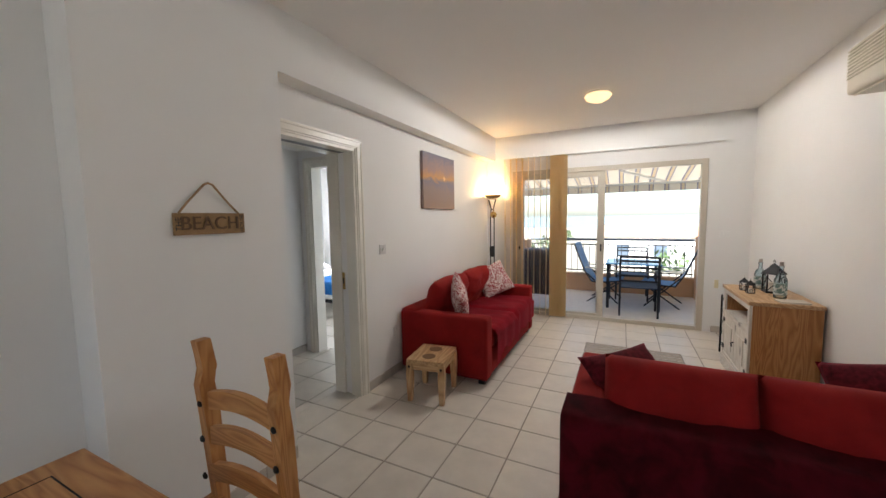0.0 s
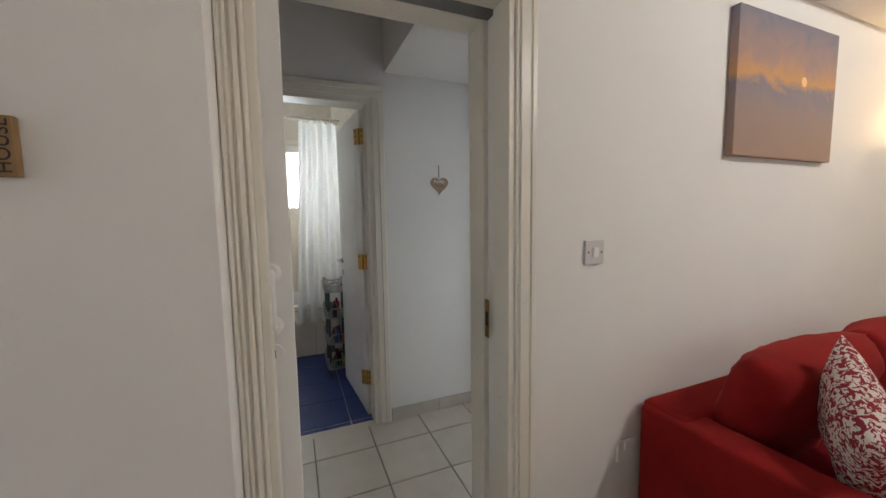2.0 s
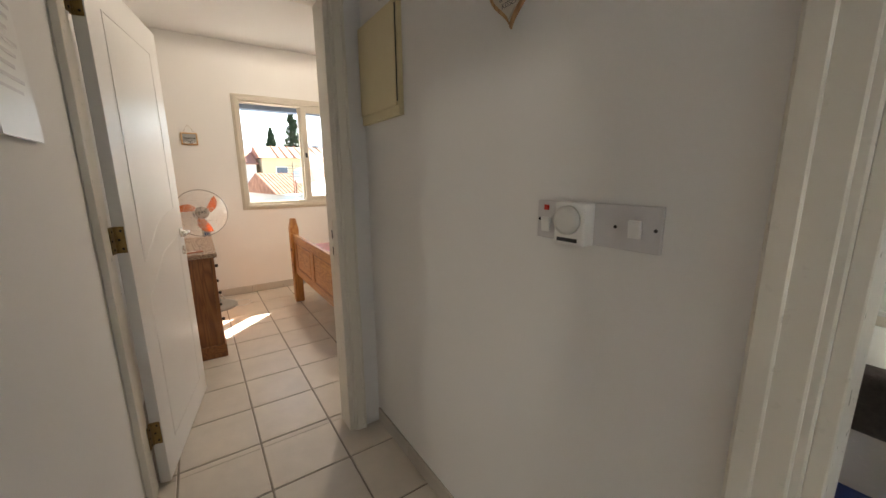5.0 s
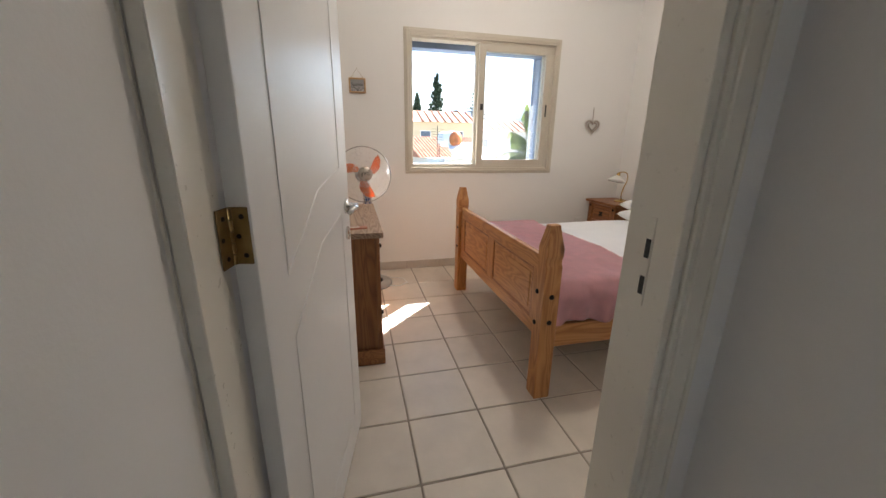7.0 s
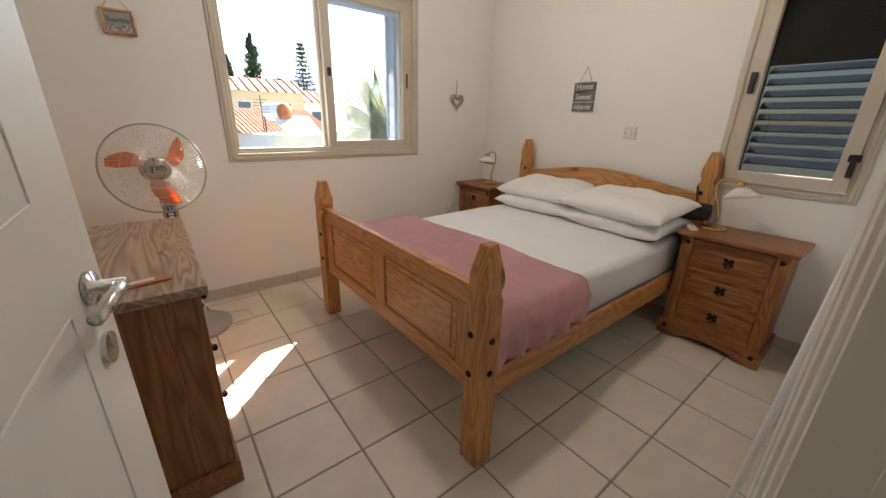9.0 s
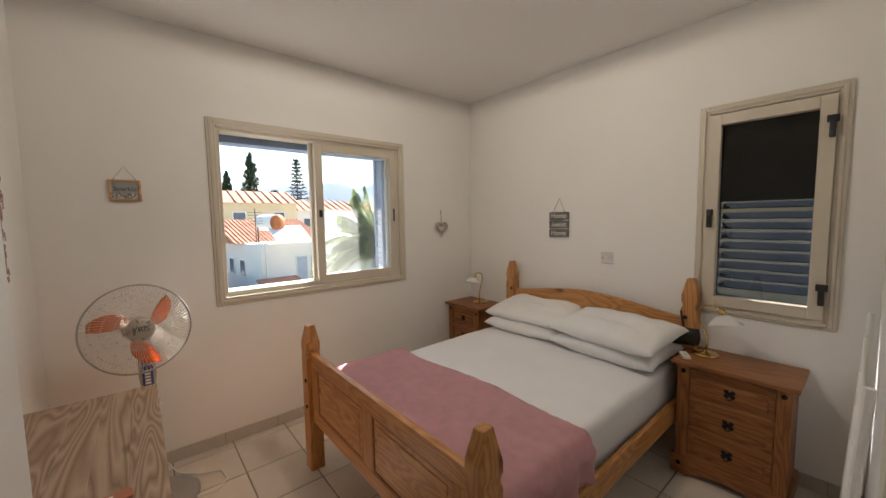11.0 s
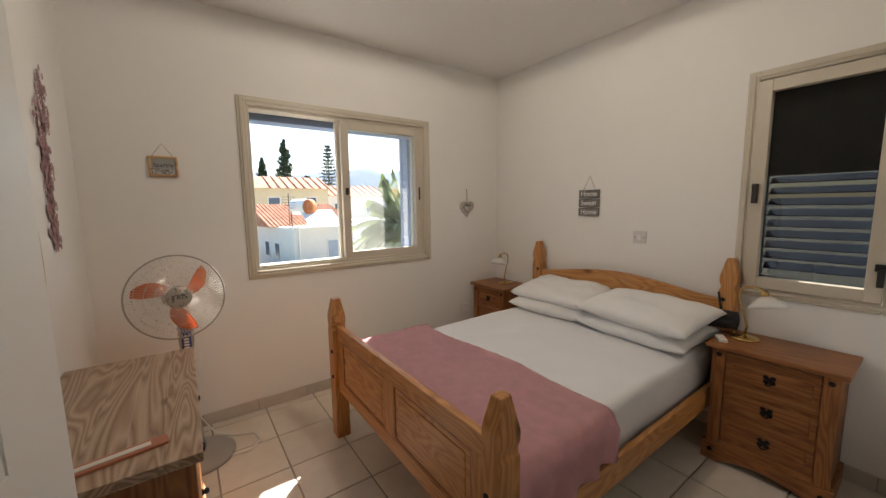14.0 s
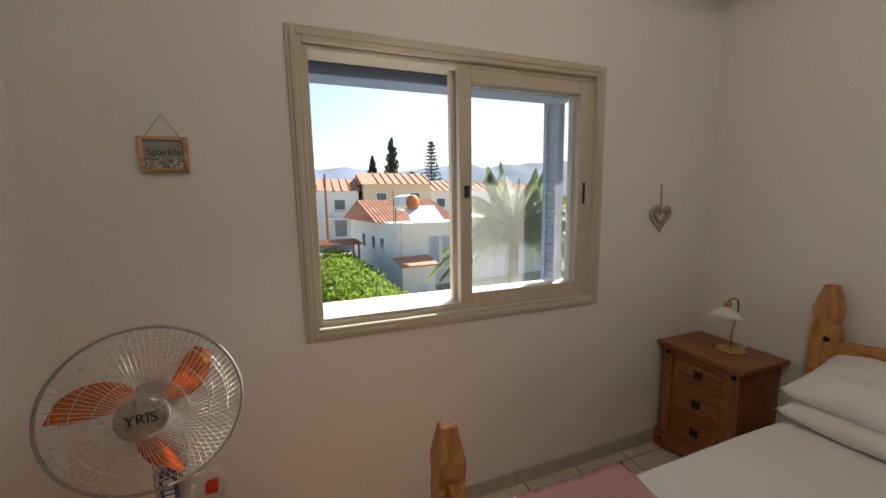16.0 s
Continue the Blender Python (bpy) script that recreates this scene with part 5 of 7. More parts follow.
part("recess", box((0.001, -0.135, -0.07), (0.006, 0.135, 0.07)), CERAMIC, sd)
part("shelf", box((0.001, -0.13, -0.072), (0.05, 0.13, -0.055), 0.006), CERAMIC, sd)
rod = thing("curtain_rod", "chrome shower curtain rod", "curtain rod", (-3.66, 2.235, 2.27))
part("rod", tube([(0, -0.81, 0), (0, 0.81, 0)], 0.012, 12), CHROME, rod, "", True)
cu_ = thing("shower_curtain", "white shower curtain drawn to one side", "shower curtain", (-3.66, 2.62, 0))
b = bmesh.new()
g = []
for i in range(121):
    row = []
    for j in range(31):
        t, z = i / 120, 0.34 + 1.90 * j / 30
        spread = 1.0 + 0.25 * (1 - j / 30)
        y = 0.42 - (0.36 * spread) * (1 - t)
        x = 0.055 * math.sin(t * 25 + 0.6 * noise.noise((t * 5, z, 0))) * (0.7 + 0.3 * (1 - j / 30)) + 0.02 * noise.noise((t * 4, z * 1.2, 3)) + 0.05 * (1 - j / 30)
        row.append(b.verts.new((x, y, z)))
    g.append(row)
for i in range(120):
    for j in range(30):
        b.faces.new((g[i][j], g[i + 1][j], g[i + 1][j + 1], g[i][j + 1]))
CURT, ntc, bc = nodes_of("white_curtain_cloth")
bc.inputs["Base Color"].default_value, bc.inputs["Roughness"].default_value = (0.82, 0.82, 0.80, 1), 0.8
trc = ntc.nodes.new("ShaderNodeBsdfTranslucent")
trc.inputs["Color"].default_value = (0.8, 0.8, 0.78, 1)
mxc = ntc.nodes.new("ShaderNodeMixShader")
mxc.inputs["Fac"].default_value = 0.4
link(ntc, bc.outputs["BSDF"], mxc.inputs[1])
link(ntc, trc.outputs["BSDF"], mxc.inputs[2])
link(ntc, mxc.outputs["Shader"], ntc.nodes["Material Output"].inputs["Surface"])
part("cloth", b, CURT, cu_, "", True)
for k in range(7):
    part("ring", tube([(0.022 * math.cos(a), 0.1 + 0.05 * k, 2.262 + 0.03 * math.sin(a)) for a in [2 * math.pi * q / 16 for q in range(17)]], 0.003, 6), CHROME, cu_)
wc = thing("toilet", "white ceramic toilet with a closed lid", "toilet", (-3.47, 1.449, 0), 0)
bm = bmesh.new()
rg = []
for z, a, bb, cy in ((0, 0.12, 0.16, 0.27), (0.04, 0.11, 0.15, 0.27), (0.18, 0.10, 0.15, 0.28), (0.28, 0.15, 0.20, 0.35), (0.36, 0.185, 0.24, 0.38), (0.395, 0.19, 0.245, 0.385)):
    rg.append([bm.verts.new((a * p, cy + bb * q, z)) for p, q in oval(1, 1, 32, 2.3)])
for u, v in zip(rg, rg[1:]):
    for k in range(32):
        bm.faces.new((u[k], u[(k + 1) % 32], v[(k + 1) % 32], v[k]))
bm.faces.new(rg[-1])
bm.faces.new(rg[0])
part("bowl", bm, CERAMIC, wc, "", True)
for nm, z0, z1, k in (("seat", 0.397, 0.415, 1.0), ("lid", 0.418, 0.436, 0.98)):
    part(nm, prism([(0.195 * p * k, 0.40 + 0.255 * q * k) for p, q in oval(1, 1, 40, 2.3)], 2, z0, z1, 0.005), CERAMIC, wc)
part("cistern", box((-0.19, -0.028, 0.40), (0.19, 0.15, 0.78), 0.025, 3), CERAMIC, wc)

# four-tier caddy
cd = thing("storage_caddy", "four-tier grey plastic caddy filled with toiletries", "storage rack", (-3.18, 2.90, 0))
GREYC = surface("grey_caddy_plastic", (0.42, 0.41, 0.39), 0.45, relief=0)
rnd = random.Random(9)
CONT = [surface("bottle_" + n_, c, 0.35, relief=0) for n_, c in (("red", (0.45, 0.03, 0.03)), ("blue", (0.04, 0.16, 0.42)), ("white", (0.75, 0.75, 0.72)), ("yellow", (0.65, 0.45, 0.05)), ("dark", (0.05, 0.04, 0.06)), ("green", (0.08, 0.25, 0.10)))]
for sx in (-1, 1):
    for sy in (-1, 1):
        part("leg", tube([(sx * 0.13, sy * 0.07, 0), (sx * 0.13, sy * 0.07, 0.74)], 0.011, 10), surface("dark_grey_leg", (0.10, 0.10, 0.10), 0.5, relief=0), cd, "", True)
for z in (0.06, 0.28, 0.50, 0.72):
    bk = part("basket", box((-0.15, -0.09, z), (0.15, 0.09, z + 0.006)), GREYC, cd)
    ov = oval(0.155, 0.095, 40, 5)
    for q in range(40):
        p = ov[q]
        wv = 0.07 + 0.018 * math.cos(q * math.pi / 4)
        part("basket_rib", tube([(p[0], p[1], z), (p[0] * 1.06, p[1] * 1.06, z + wv)], 0.004, 5), GREYC, bk)
    part("basket_rim", tube([(p[0] * 1.06, p[1] * 1.06, z + 0.07 + 0.018 * math.cos(q * math.pi / 4)) for q, p in enumerate(ov + ov[:1])], 0.006, 6), GREYC, bk, "", True)
    if z < 0.7:
        for q in range(6):
            bx, by = -0.11 + 0.045 * q, rnd.uniform(-0.04, 0.04)
            hh = rnd.uniform(0.08, 0.14)
            bt_ = thing("toiletry_bottle", "small plastic toiletry bottle in the caddy", "bottle", (-3.18 + bx, 2.90 + by, z + 0.006), 0, "caddy bottles")
            part("bottle_body", lathe([(0.019, 0), (0.020, 0.01), (0.020, hh * 0.75), (0.009, hh * 0.85)], 14), CONT[(q + int(z * 10)) % 6], bt_, "", True)
            part("cap", lathe([(0.010, hh * 0.84), (0.010, hh), (0, hh)], 12), CONT[(q * 2 + 2) % 6], bt_)

# ---- second bedroom, seen through its door ----
b2 = thing("metal_bed", "black iron bed with a white mattress", "bed", (-3.55, 5.55, 0))
for x in (-1.0, 0.95):
    for y in (-0.68, 0.68):
        part("post", tube([(x, y, 0), (x, y, 0.85 if x < 0 else 0.50)], 0.018, 12), BLACK_IRON, b2, "", True)
part("head_arch", tube([(-1.0, -0.68, 0.80), (-1.0, -0.45, 0.92), (-1.0, 0, 1.0), (-1.0, 0.45, 0.92), (-1.0, 0.68, 0.80)], 0.014, 10), BLACK_IRON, b2, "", True)
for y in (-0.45, -0.22, 0, 0.22, 0.45):
    part("spindle", tube([(-1.0, y, 0.3), (-1.0, y, 0.94)], 0.008, 8), BLACK_IRON, b2)
    part("scroll", tube([(-1.0, y + 0.07 * math.cos(a), 0.72 + 0.07 * math.sin(a)) for a in [k * math.pi / 6 for k in range(11)]], 0.007, 8), BLACK_IRON, b2)
for y in (-0.68, 0.68):
    part("side_rail", box((-1.0, y - 0.015, 0.26), (0.95, y + 0.015, 0.31), 0.004), BLACK_IRON, b2)
m2 = part("mattress", box((-4.50, 4.89, 0.31), (-2.62, 6.21, 0.55), 0.05, 3), SHEET, None, "", True)
tagged(m2, "white sheeted mattress on the iron bed", "mattress")
bl = box((-3.35, 4.875, 0.36), (-2.60, 6.225, 0.565), 0.05, 3)
tagged(part("blue_throw", bl, fabric("bright_blue_throw", (0.02, 0.12, 0.34), vary=0.3, scale=9), None, "", True), "bright blue throw over the bed's foot", "blanket")
for y in (5.25, 5.85):
    ob = part("pillow", cushion(0.45, 0.62, 0.14, 18, 0.05, 3, 0.02, y), PILLOWCASE, None, "", True)
    ob.matrix_world = pose(-4.22, y, 0.63, 0, 14, 0)
    tagged(ob, "white pillow on the iron bed", "pillow", "iron bed pillows")
n2 = thing("bedside_table", "dark wooden bedside table by the iron bed", "nightstand", (-4.45, 4.08, 0))
part("top", box((-0.2, -0.2, 0.5), (0.2, 0.2, 0.525), 0.004), PINE_RED[0], n2)
part("carcass", box((-0.18, -0.18, 0.06), (0.18, 0.18, 0.5)), PINE_RED[2], n2)
part("drawer", box((0.178, -0.16, 0.34), (0.19, 0.16, 0.48), 0.003), PINE_RED[1], n2)
l2 = thing("table_lamp", "table lamp with a white cloth shade", "lamp", (-4.45, 4.08, 0.525))
part("base", lathe([(0.05, 0), (0.05, 0.02), (0.025, 0.05), (0.03, 0.12), (0.01, 0.18)], 20), CERAMIC, l2, "", True)
part("shade", lathe([(0.11, 0.17), (0.075, 0.36), (0.073, 0.36), (0.107, 0.172)], 28), SHEET, l2, "", True)

# ---- living room things ----


def sofa(name, at, rz, L, group_label, throw):
    """Two-seat sofa: local x is its length, local +y its front."""
    s = thing(name, group_label, "sofa", at, rz, "living room sofas")
    D, arm, hl = 0.88, 0.15, L / 2
    part("base", box((-hl + arm, 0.10, 0.06), (hl - arm, D - 0.01, 0.30), 0.02, 2), RED, s, "", True)
    part("back_frame", box((-hl + 0.02, 0.0, 0.06), (hl - 0.02, 0.18, 0.62), 0.03, 3), RED if not throw else DARKRED, s, "", True)
    for q in (-1, 1):
        part("arm", box((q * hl, 0.005, 0.05), (q * (hl - arm), D, 0.605), 0.035, 4), RED, s, "", True)
    w = (2 * hl - 2 * arm) / 2
    for q in (-1, 1):
        c = cushion(w * 1.02, D - 0.17, 0.20, 20, 0.0, 9, 0.012, q, 0.35)
        part("seat_cushion", moved(c, pose(q * w / 2, 0.18 + (D - 0.18) / 2, 0.365)), RED, s, "", True)
        c = cushion(w * 1.0, 0.46, 0.25, 24, 0.0, 3.4, 0.03, q * 3, 0.42)
        part("back_cushion", moved(c, pose(q * w / 2, 0.245, 0.585 if throw else 0.635, 72, 0, 0)), RED, s, "", True)
    for x in (-hl + 0.08, hl - 0.08):
        for y in (0.07, D - 0.07):
            part("foot", box((x - 0.03, y - 0.03, 0), (x + 0.03, y + 0.03, 0.062), 0.004), BLACK, s)
    return s


sofa("sofa", (-0.91, 4.68, 0), -90, 1.76, "red chenille two-seat sofa along the wall", False)
b = bmesh.new()
g = []
for i in range(61):
    row = []
    for j in range(41):
        y = 3.99 + 1.46 * i / 60
        s_ = 0.92 * j / 40
        fold = 0.008 * noise.noise((y * 7, s_ * 5, 0)) + 0.004 * noise.noise((y * 21, s_ * 9, 4))
        seam = -0.035 * math.exp(-((y - 4.68) / 0.03) ** 2)
        if s_ < 0.58:
            x, z = -0.64 + s_, 0.478 + fold + seam
        elif s_ < 0.66:
            a = (s_ - 0.58) / 0.08 * math.pi / 2
            x, z = -0.06 + 0.05 * math.sin(a), 0.478 - 0.05 * (1 - math.cos(a)) + fold + seam
        else:
            drop = (s_ - 0.66) * (0.75 + 0.9 * abs(noise.noise((y * 3.1, 3, 0)))) 
            x, z = -0.005 + 0.012 + 0.004 * math.sin(y * 23 + 4 * noise.noise((y * 3, 0, 0))), 0.428 - drop + seam
        row.append(b.verts.new((x, y, z)))
    g.append(row)
for i in range(60):
    for j in range(40):
        b.faces.new((g[i][j], g[i + 1][j], g[i + 1][j + 1], g[i][j + 1]))
bmesh.ops.solidify(b, geom=b.faces[:], thickness=0.006)
tagged(part("sofa_throw", b, CRIMSON, None, "", True), "crimson velvet throw spread over the sofa seat", "throw")


def scatter(at, rx, spin, rz, mat_, size, label):
    ob = part("scatter_cushion", cushion(size, size, 0.15, 22, 0.08, 2.6, 0.01, rz), mat_, None, "", True)
    ob.matrix_world = pose(*at, rx, 0, rz) @ pose(0, 0, 0, 0, 0, spin)
    tagged(ob, label, "cushion", "scatter cushions")
    return ob


scatter((-0.42, 4.12, 0.68), 82, 30, 118, LEAFCUSH, 0.40, "red and white leaf-print scatter cushion")
scatter((-0.48, 5.32, 0.68), 62, 25, 25, LEAFCUSH, 0.42, "red and white leaf-print scatter cushion")

sofa("sofa", (1.51, 2.50, 0), 0, 1.46, "red sofa with a dark velvet cover over its back", True)
b = bmesh.new()
g = []
for i in range(61):
    row = []
    for j in range(41):
        x = 0.77 + 1.48 * i / 60
        s_ = j / 40 * 0.86
        fold = 0.010 * noise.noise((x * 5, s_ * 4, 0))
        if s_ < 0.20:
            y, z = 2.69 - s_, 0.632 + abs(fold)
        elif s_ < 0.25:
            a = (s_ - 0.20) / 0.05 * math.pi / 2
            y, z = 2.49 - 0.022 * math.sin(a), 0.632 - 0.03 * (1 - math.cos(a)) + abs(fold) * 0.4
        else:
            y, z = 2.468 - abs(fold) - 0.010 * (1 + math.sin(x * 31 + 3 * noise.noise((x * 3, s_, 1)))) * min(1, (s_ - 0.25) * 4), 0.60 - (s_ - 0.25)
        row.append(b.verts.new((x, y, z)))
    g.append(row)
for i in range(60):
    for j in range(40):
        b.faces.new((g[i][j], g[i + 1][j], g[i + 1][j + 1], g[i][j + 1]))
bmesh.ops.solidify(b, geom=b.faces[:], thickness=0.006)
tagged(part("sofa_throw", b, DARKRED, None, "", True), "dark red velvet throw hanging over the sofa back", "throw")
SHAGGY = fabric("shaggy_dark_red", (0.10, 0.006, 0.012), vary=0.5, scale=40, weave=150)
scatter((1.06, 2.98, 0.60), 38, 10, 30, SHAGGY, 0.42, "shaggy dark red scatter cushion")
scatter((2.0, 2.95, 0.68), 60, 20, -30, SHAGGY, 0.42, "shaggy dark red scatter cushion")

# stool with hearts-and-rounds top
st = thing("stool", "small pale pine stool with inlaid rounds", "stool", (-0.415, 3.53, 0), 8)
tp = part("seat", box((-0.155, -0.19, 0.325), (0.155, 0.19, 0.352), 0.005), PINE_PALE[1], st)
for y in (-0.085, 0.085):
    part("inlay", lathe([(0.055, 0.352), (0.055, 0.3535), (0, 0.3535)], 24, (0, y, 0)), surface("brown_inlay", (0.16, 0.075, 0.03), 0.5, vary=0.25, scale=40), tp)
for sx in (-1, 1):
    for sy in (-1, 1):
        lg = part("leg", prism([(sx * 0.135 + a * 0.024 * k, z) for a, k, z in ((-1, 1, 0.325), (-1, 1.15, 0.22), (-1, 0.75, 0.0), (1, 0.75, 0.0), (1, 1.15, 0.22), (1, 1, 0.325))], 1, sy * 0.165 - 0.022, sy * 0.165 + 0.022, 0.003), PINE_PALE[2], st)
        stud(lg, (sx * 0.135, sy * 0.187, 0.29), -90 * sy, 0, 0.011)
for sy in (-1, 1):
    part("apron", box((-0.12, sy * 0.165 - 0.009, 0.265), (0.12, sy * 0.165 + 0.009, 0.325)), PINE_PALE[0], st)
for sx in (-1, 1):
    part("apron", box((sx * 0.135 - 0.009, -0.15, 0.265), (sx * 0.135 + 0.009, 0.15, 0.325)), PINE_PALE[1], st)

# rug
rug = stripes("striped_rag_weave", 1, 0.085, [(0.0, (0.42, 0.37, 0.32)), (0.22, (0.17, 0.15, 0.14)), (0.38, (0.50, 0.46, 0.41)), (0.6, (0.25, 0.21, 0.19)), (0.78, (0.36, 0.31, 0.27))], 0.95, 0.05)
b = bmesh.new()
bmesh.ops.create_grid(b, x_segments=40, y_segments=60, size=0.5)
for v in b.verts:
    v.co = Vector((1.105 + v.co.x * 0.93 + 0.006 * noise.noise((v.co.y * 9, 1, 0)), 4.64 + v.co.y * 1.42, 0.010 + 0.003 * noise.noise((v.co.x * 8, v.co.y * 40, 0))))
bmesh.ops.solidify(b, geom=b.faces[:], thickness=0.007)
tagged(part("rug", b, rug, None, "", True), "grey-brown striped woven rag rug", "rug")

# low cabinet
cb = thing("media_cabinet", "pine cabinet with a whitewashed front", "cabinet", (2.335, 4.90, 0))
part("top", box((-0.45, -0.42, 0.755), (0, 0.42, 0.785), 0.006), PINE_PALE[1], cb)
for y in (-0.395, 0.375):
    part("side", box((-0.42, y, 0.06), (-0.002, y + 0.02, 0.755)), PINE[2], cb)
part("plinth", box((-0.435, -0.405, 0), (-0.002, 0.405, 0.10), 0.004), PINE[1], cb)
part("plinth_front", box((-0.445, -0.41, 0), (-0.43, 0.41, 0.11), 0.003), PINE_WHITE[1], cb)
part("shelf", box((-0.425, -0.376, 0.52), (-0.01, 0.376, 0.54)), PINE_WHITE[1], cb)
part("back", box((-0.015, -0.376, 0.1), (-0.004, 0.376, 0.755)), PINE_RED[1], cb)
part("front_frame", bar_frame(bmesh.new(), 0, -0.438, -0.418, -0.40, 0.40, 0.095, 0.754, 0.045), PINE_WHITE[2], cb)
part("shelf_edge", box((-0.437, -0.355, 0.50), (-0.418, 0.355, 0.545), 0.002), PINE_WHITE[1], cb)
for y0, y1 in ((-0.353, -0.003), (0.003, 0.353)):
    dr = part("cabinet_door", box((-0.434, y0, 0.142), (-0.416, y1, 0.499), 0.003), PINE_WHITE[2], cb)
    part("door_panel", box((-0.441, y0 + 0.07, 0.21), (-0.43, y1 - 0.07, 0.43), 0.006), PINE_WHITE[2], dr)
    for z in (0.19, 0.45):
        part("hinge", box((-0.442, (y0 if y0 < -0.1 else y1) - 0.02, z - 0.02), (-0.434, (y0 if y0 < -0.1 else y1) + 0.02, z + 0.02), 0.002), BLACK_IRON, dr)
    part("pull", tube([(-0.436, (y1 if y0 < -0.1 else y0), 0.33), (-0.455, (y1 if y0 < -0.1 else y0), 0.32), (-0.45, (y1 if y0 < -0.1 else y0), 0.29)], 0.005, 8), BLACK_IRON, dr)


def lantern(at, s, label):
    ln = thing("lantern", label, "lantern", at, 0, "cabinet lanterns")
    part("base", box((-0.05 * s, -0.05 * s, 0), (0.05 * s, 0.05 * s, 0.012 * s), 0.002), BLACK_IRON, ln)
    for sx in (-1, 1):
        for sy in (-1, 1):
            part("corner_bar", box((sx * 0.046 * s - 0.004 * s, sy * 0.046 * s - 0.004 * s, 0.01 * s), (sx * 0.046 * s + 0.004 * s, sy * 0.046 * s + 0.004 * s, 0.13 * s)), BLACK_IRON, ln)
    for k in range(4):
        part("cross_bar", moved(tube([(-0.044 * s, -0.046 * s, 0.02 * s), (0.044 * s, -0.046 * s, 0.125 * s)], 0.0025 * s, 6), pose(0, 0, 0, 0, 0, 90 * k)), BLACK_IRON, ln)
    part("roof", lathe([(0.072 * s, 0.13 * s), (0.066 * s, 0.14 * s), (0.03 * s, 0.175 * s), (0.02 * s, 0.19 * s), (0.008 * s, 0.20 * s), (0, 0.205 * s)], 4), BLACK_IRON, ln)
    part("ring", tube([(0, 0.014 * s * math.cos(a), 0.215 * s + 0.014 * s * math.sin(a)) for a in [k * math.pi / 6 for k in range(13)]], 0.002 * s, 6), BLACK_IRON, ln)
    part("candle", lathe([(0.026 * s, 0.012 * s), (0.026 * s, 0.07 * s), (0, 0.07 * s)], 18), CREAMFACE, ln)


lantern((2.17, 4.98, 0.785), 1.25, "black metal candle lantern on the cabinet")
lantern((1.98, 5.02, 0.785), 0.55, "small bronze tealight lantern")
lantern((1.99, 4.88, 0.785), 0.55, "small bronze tealight lantern")
for x, y, hh in ((2.14, 4.72, 0.27), (2.12, 5.14, 0.25)):
    bo = thing("glass_bottle", "clear glass bottle with a cork stopper", "bottle", (x, y, 0.785), 0, "cabinet bottles")
    part("bottle_glass", lathe([(0.038, 0), (0.042, 0.01), (0.042, hh * 0.55), (0.030, hh * 0.68), (0.014, hh * 0.76), (0.014, hh * 0.92), (0.017, hh * 0.93), (0.017, hh * 0.97), (0.012, hh)], 24), glass_mat("bottle_clear", (0.80, 0.88, 0.90)), bo, "", True)
    part("stopper", lathe([(0.013, hh * 0.97), (0.014, hh * 1.09), (0, hh * 1.09)], 14), WICKER, bo)
    part("bottle_label", lathe([(0.0425, hh * 0.12), (0.0425, hh * 0.45)], 24), pattern("printed_label", (0.6, 0.62, 0.58), (0.16, 0.24, 0.22), 30), bo)
bk_ = thing("booklet", "pale closed booklet on the cabinet", "book", (2.17, 4.57, 0.785), 5)
part("cover", box((-0.09, -0.06, 0), (0.09, 0.06, 0.012), 0.002), CREAMFACE, bk_)
wr = thing("wine_rack", "black metal bottle rack beside the cabinet", "rack", (2.13, 5.53, 0))
for z in (0.1, 0.22, 0.34, 0.46, 0.58):
    part("wire_shelf", tube([(-0.18, -0.1, z), (0.18, -0.1, z), (0.18, 0.1, z), (-0.18, 0.1, z), (-0.18, -0.1, z)], 0.007, 6), BLACK_IRON, wr)
for x in (-0.18, 0.18):
    for y in (-0.1, 0.1):
        part("post", tube([(x, y, 0), (x, y, 0.62)], 0.009, 8), BLACK_IRON, wr)

# uplighter floor lamp with reading arm
fl = thing("floor_lamp", "black and brass uplighter floor lamp, lit", "floor lamp", (-0.77, 6.15, 0))
part("base", lathe([(0.13, 0), (0.13, 0.015), (0.11, 0.025), (0.02, 0.03)], 32), BLACK, fl, "", True)
for x in (-0.028, 0.028):
    part("pole", tube([(x, 0, 0.02), (x, 0, 1.50), (x * 0.6, 0, 1.60), (x * 2.0, 0, 1.74)], 0.008, 10), BLACK_IRON, fl, "", True)
part("dimmer", box((-0.035, -0.03, 0.88), (0.035, 0.02, 1.04), 0.008), BLACK, fl)
part("bowl", lathe([(0.02, 1.74), (0.05, 1.745), (0.10, 1.775), (0.135, 1.80), (0.137, 1.80), (0.10, 1.77), (0.04, 1.75)], 32), OLDBRASS, fl, "", True)
part("glass_insert", lathe([(0.085, 1.775), (0.06, 1.75), (0, 1.742)], 24), SHADEGLOW, fl, "glowing glass insert", True)
part("reading_arm", tube([(0, 0, 1.60), (0.03, -0.05, 1.58), (0.05, -0.09, 1.54)], 0.007, 8), BRASS, fl)
part("reading_head", moved(lathe([(0.02, 0.03), (0.045, 0.0), (0.05, -0.02), (0.047, -0.02), (0.03, 0.0)], 24), pose(0.05, -0.10, 1.52, 60, 0, 20)), BRASS, fl, "", True)
part("reading_glow", moved(lathe([(0.042, -0.014), (0, -0.006)], 20), pose(0.05, -0.10, 1.52, 60, 0, 20)), SHADEGLOW, fl)

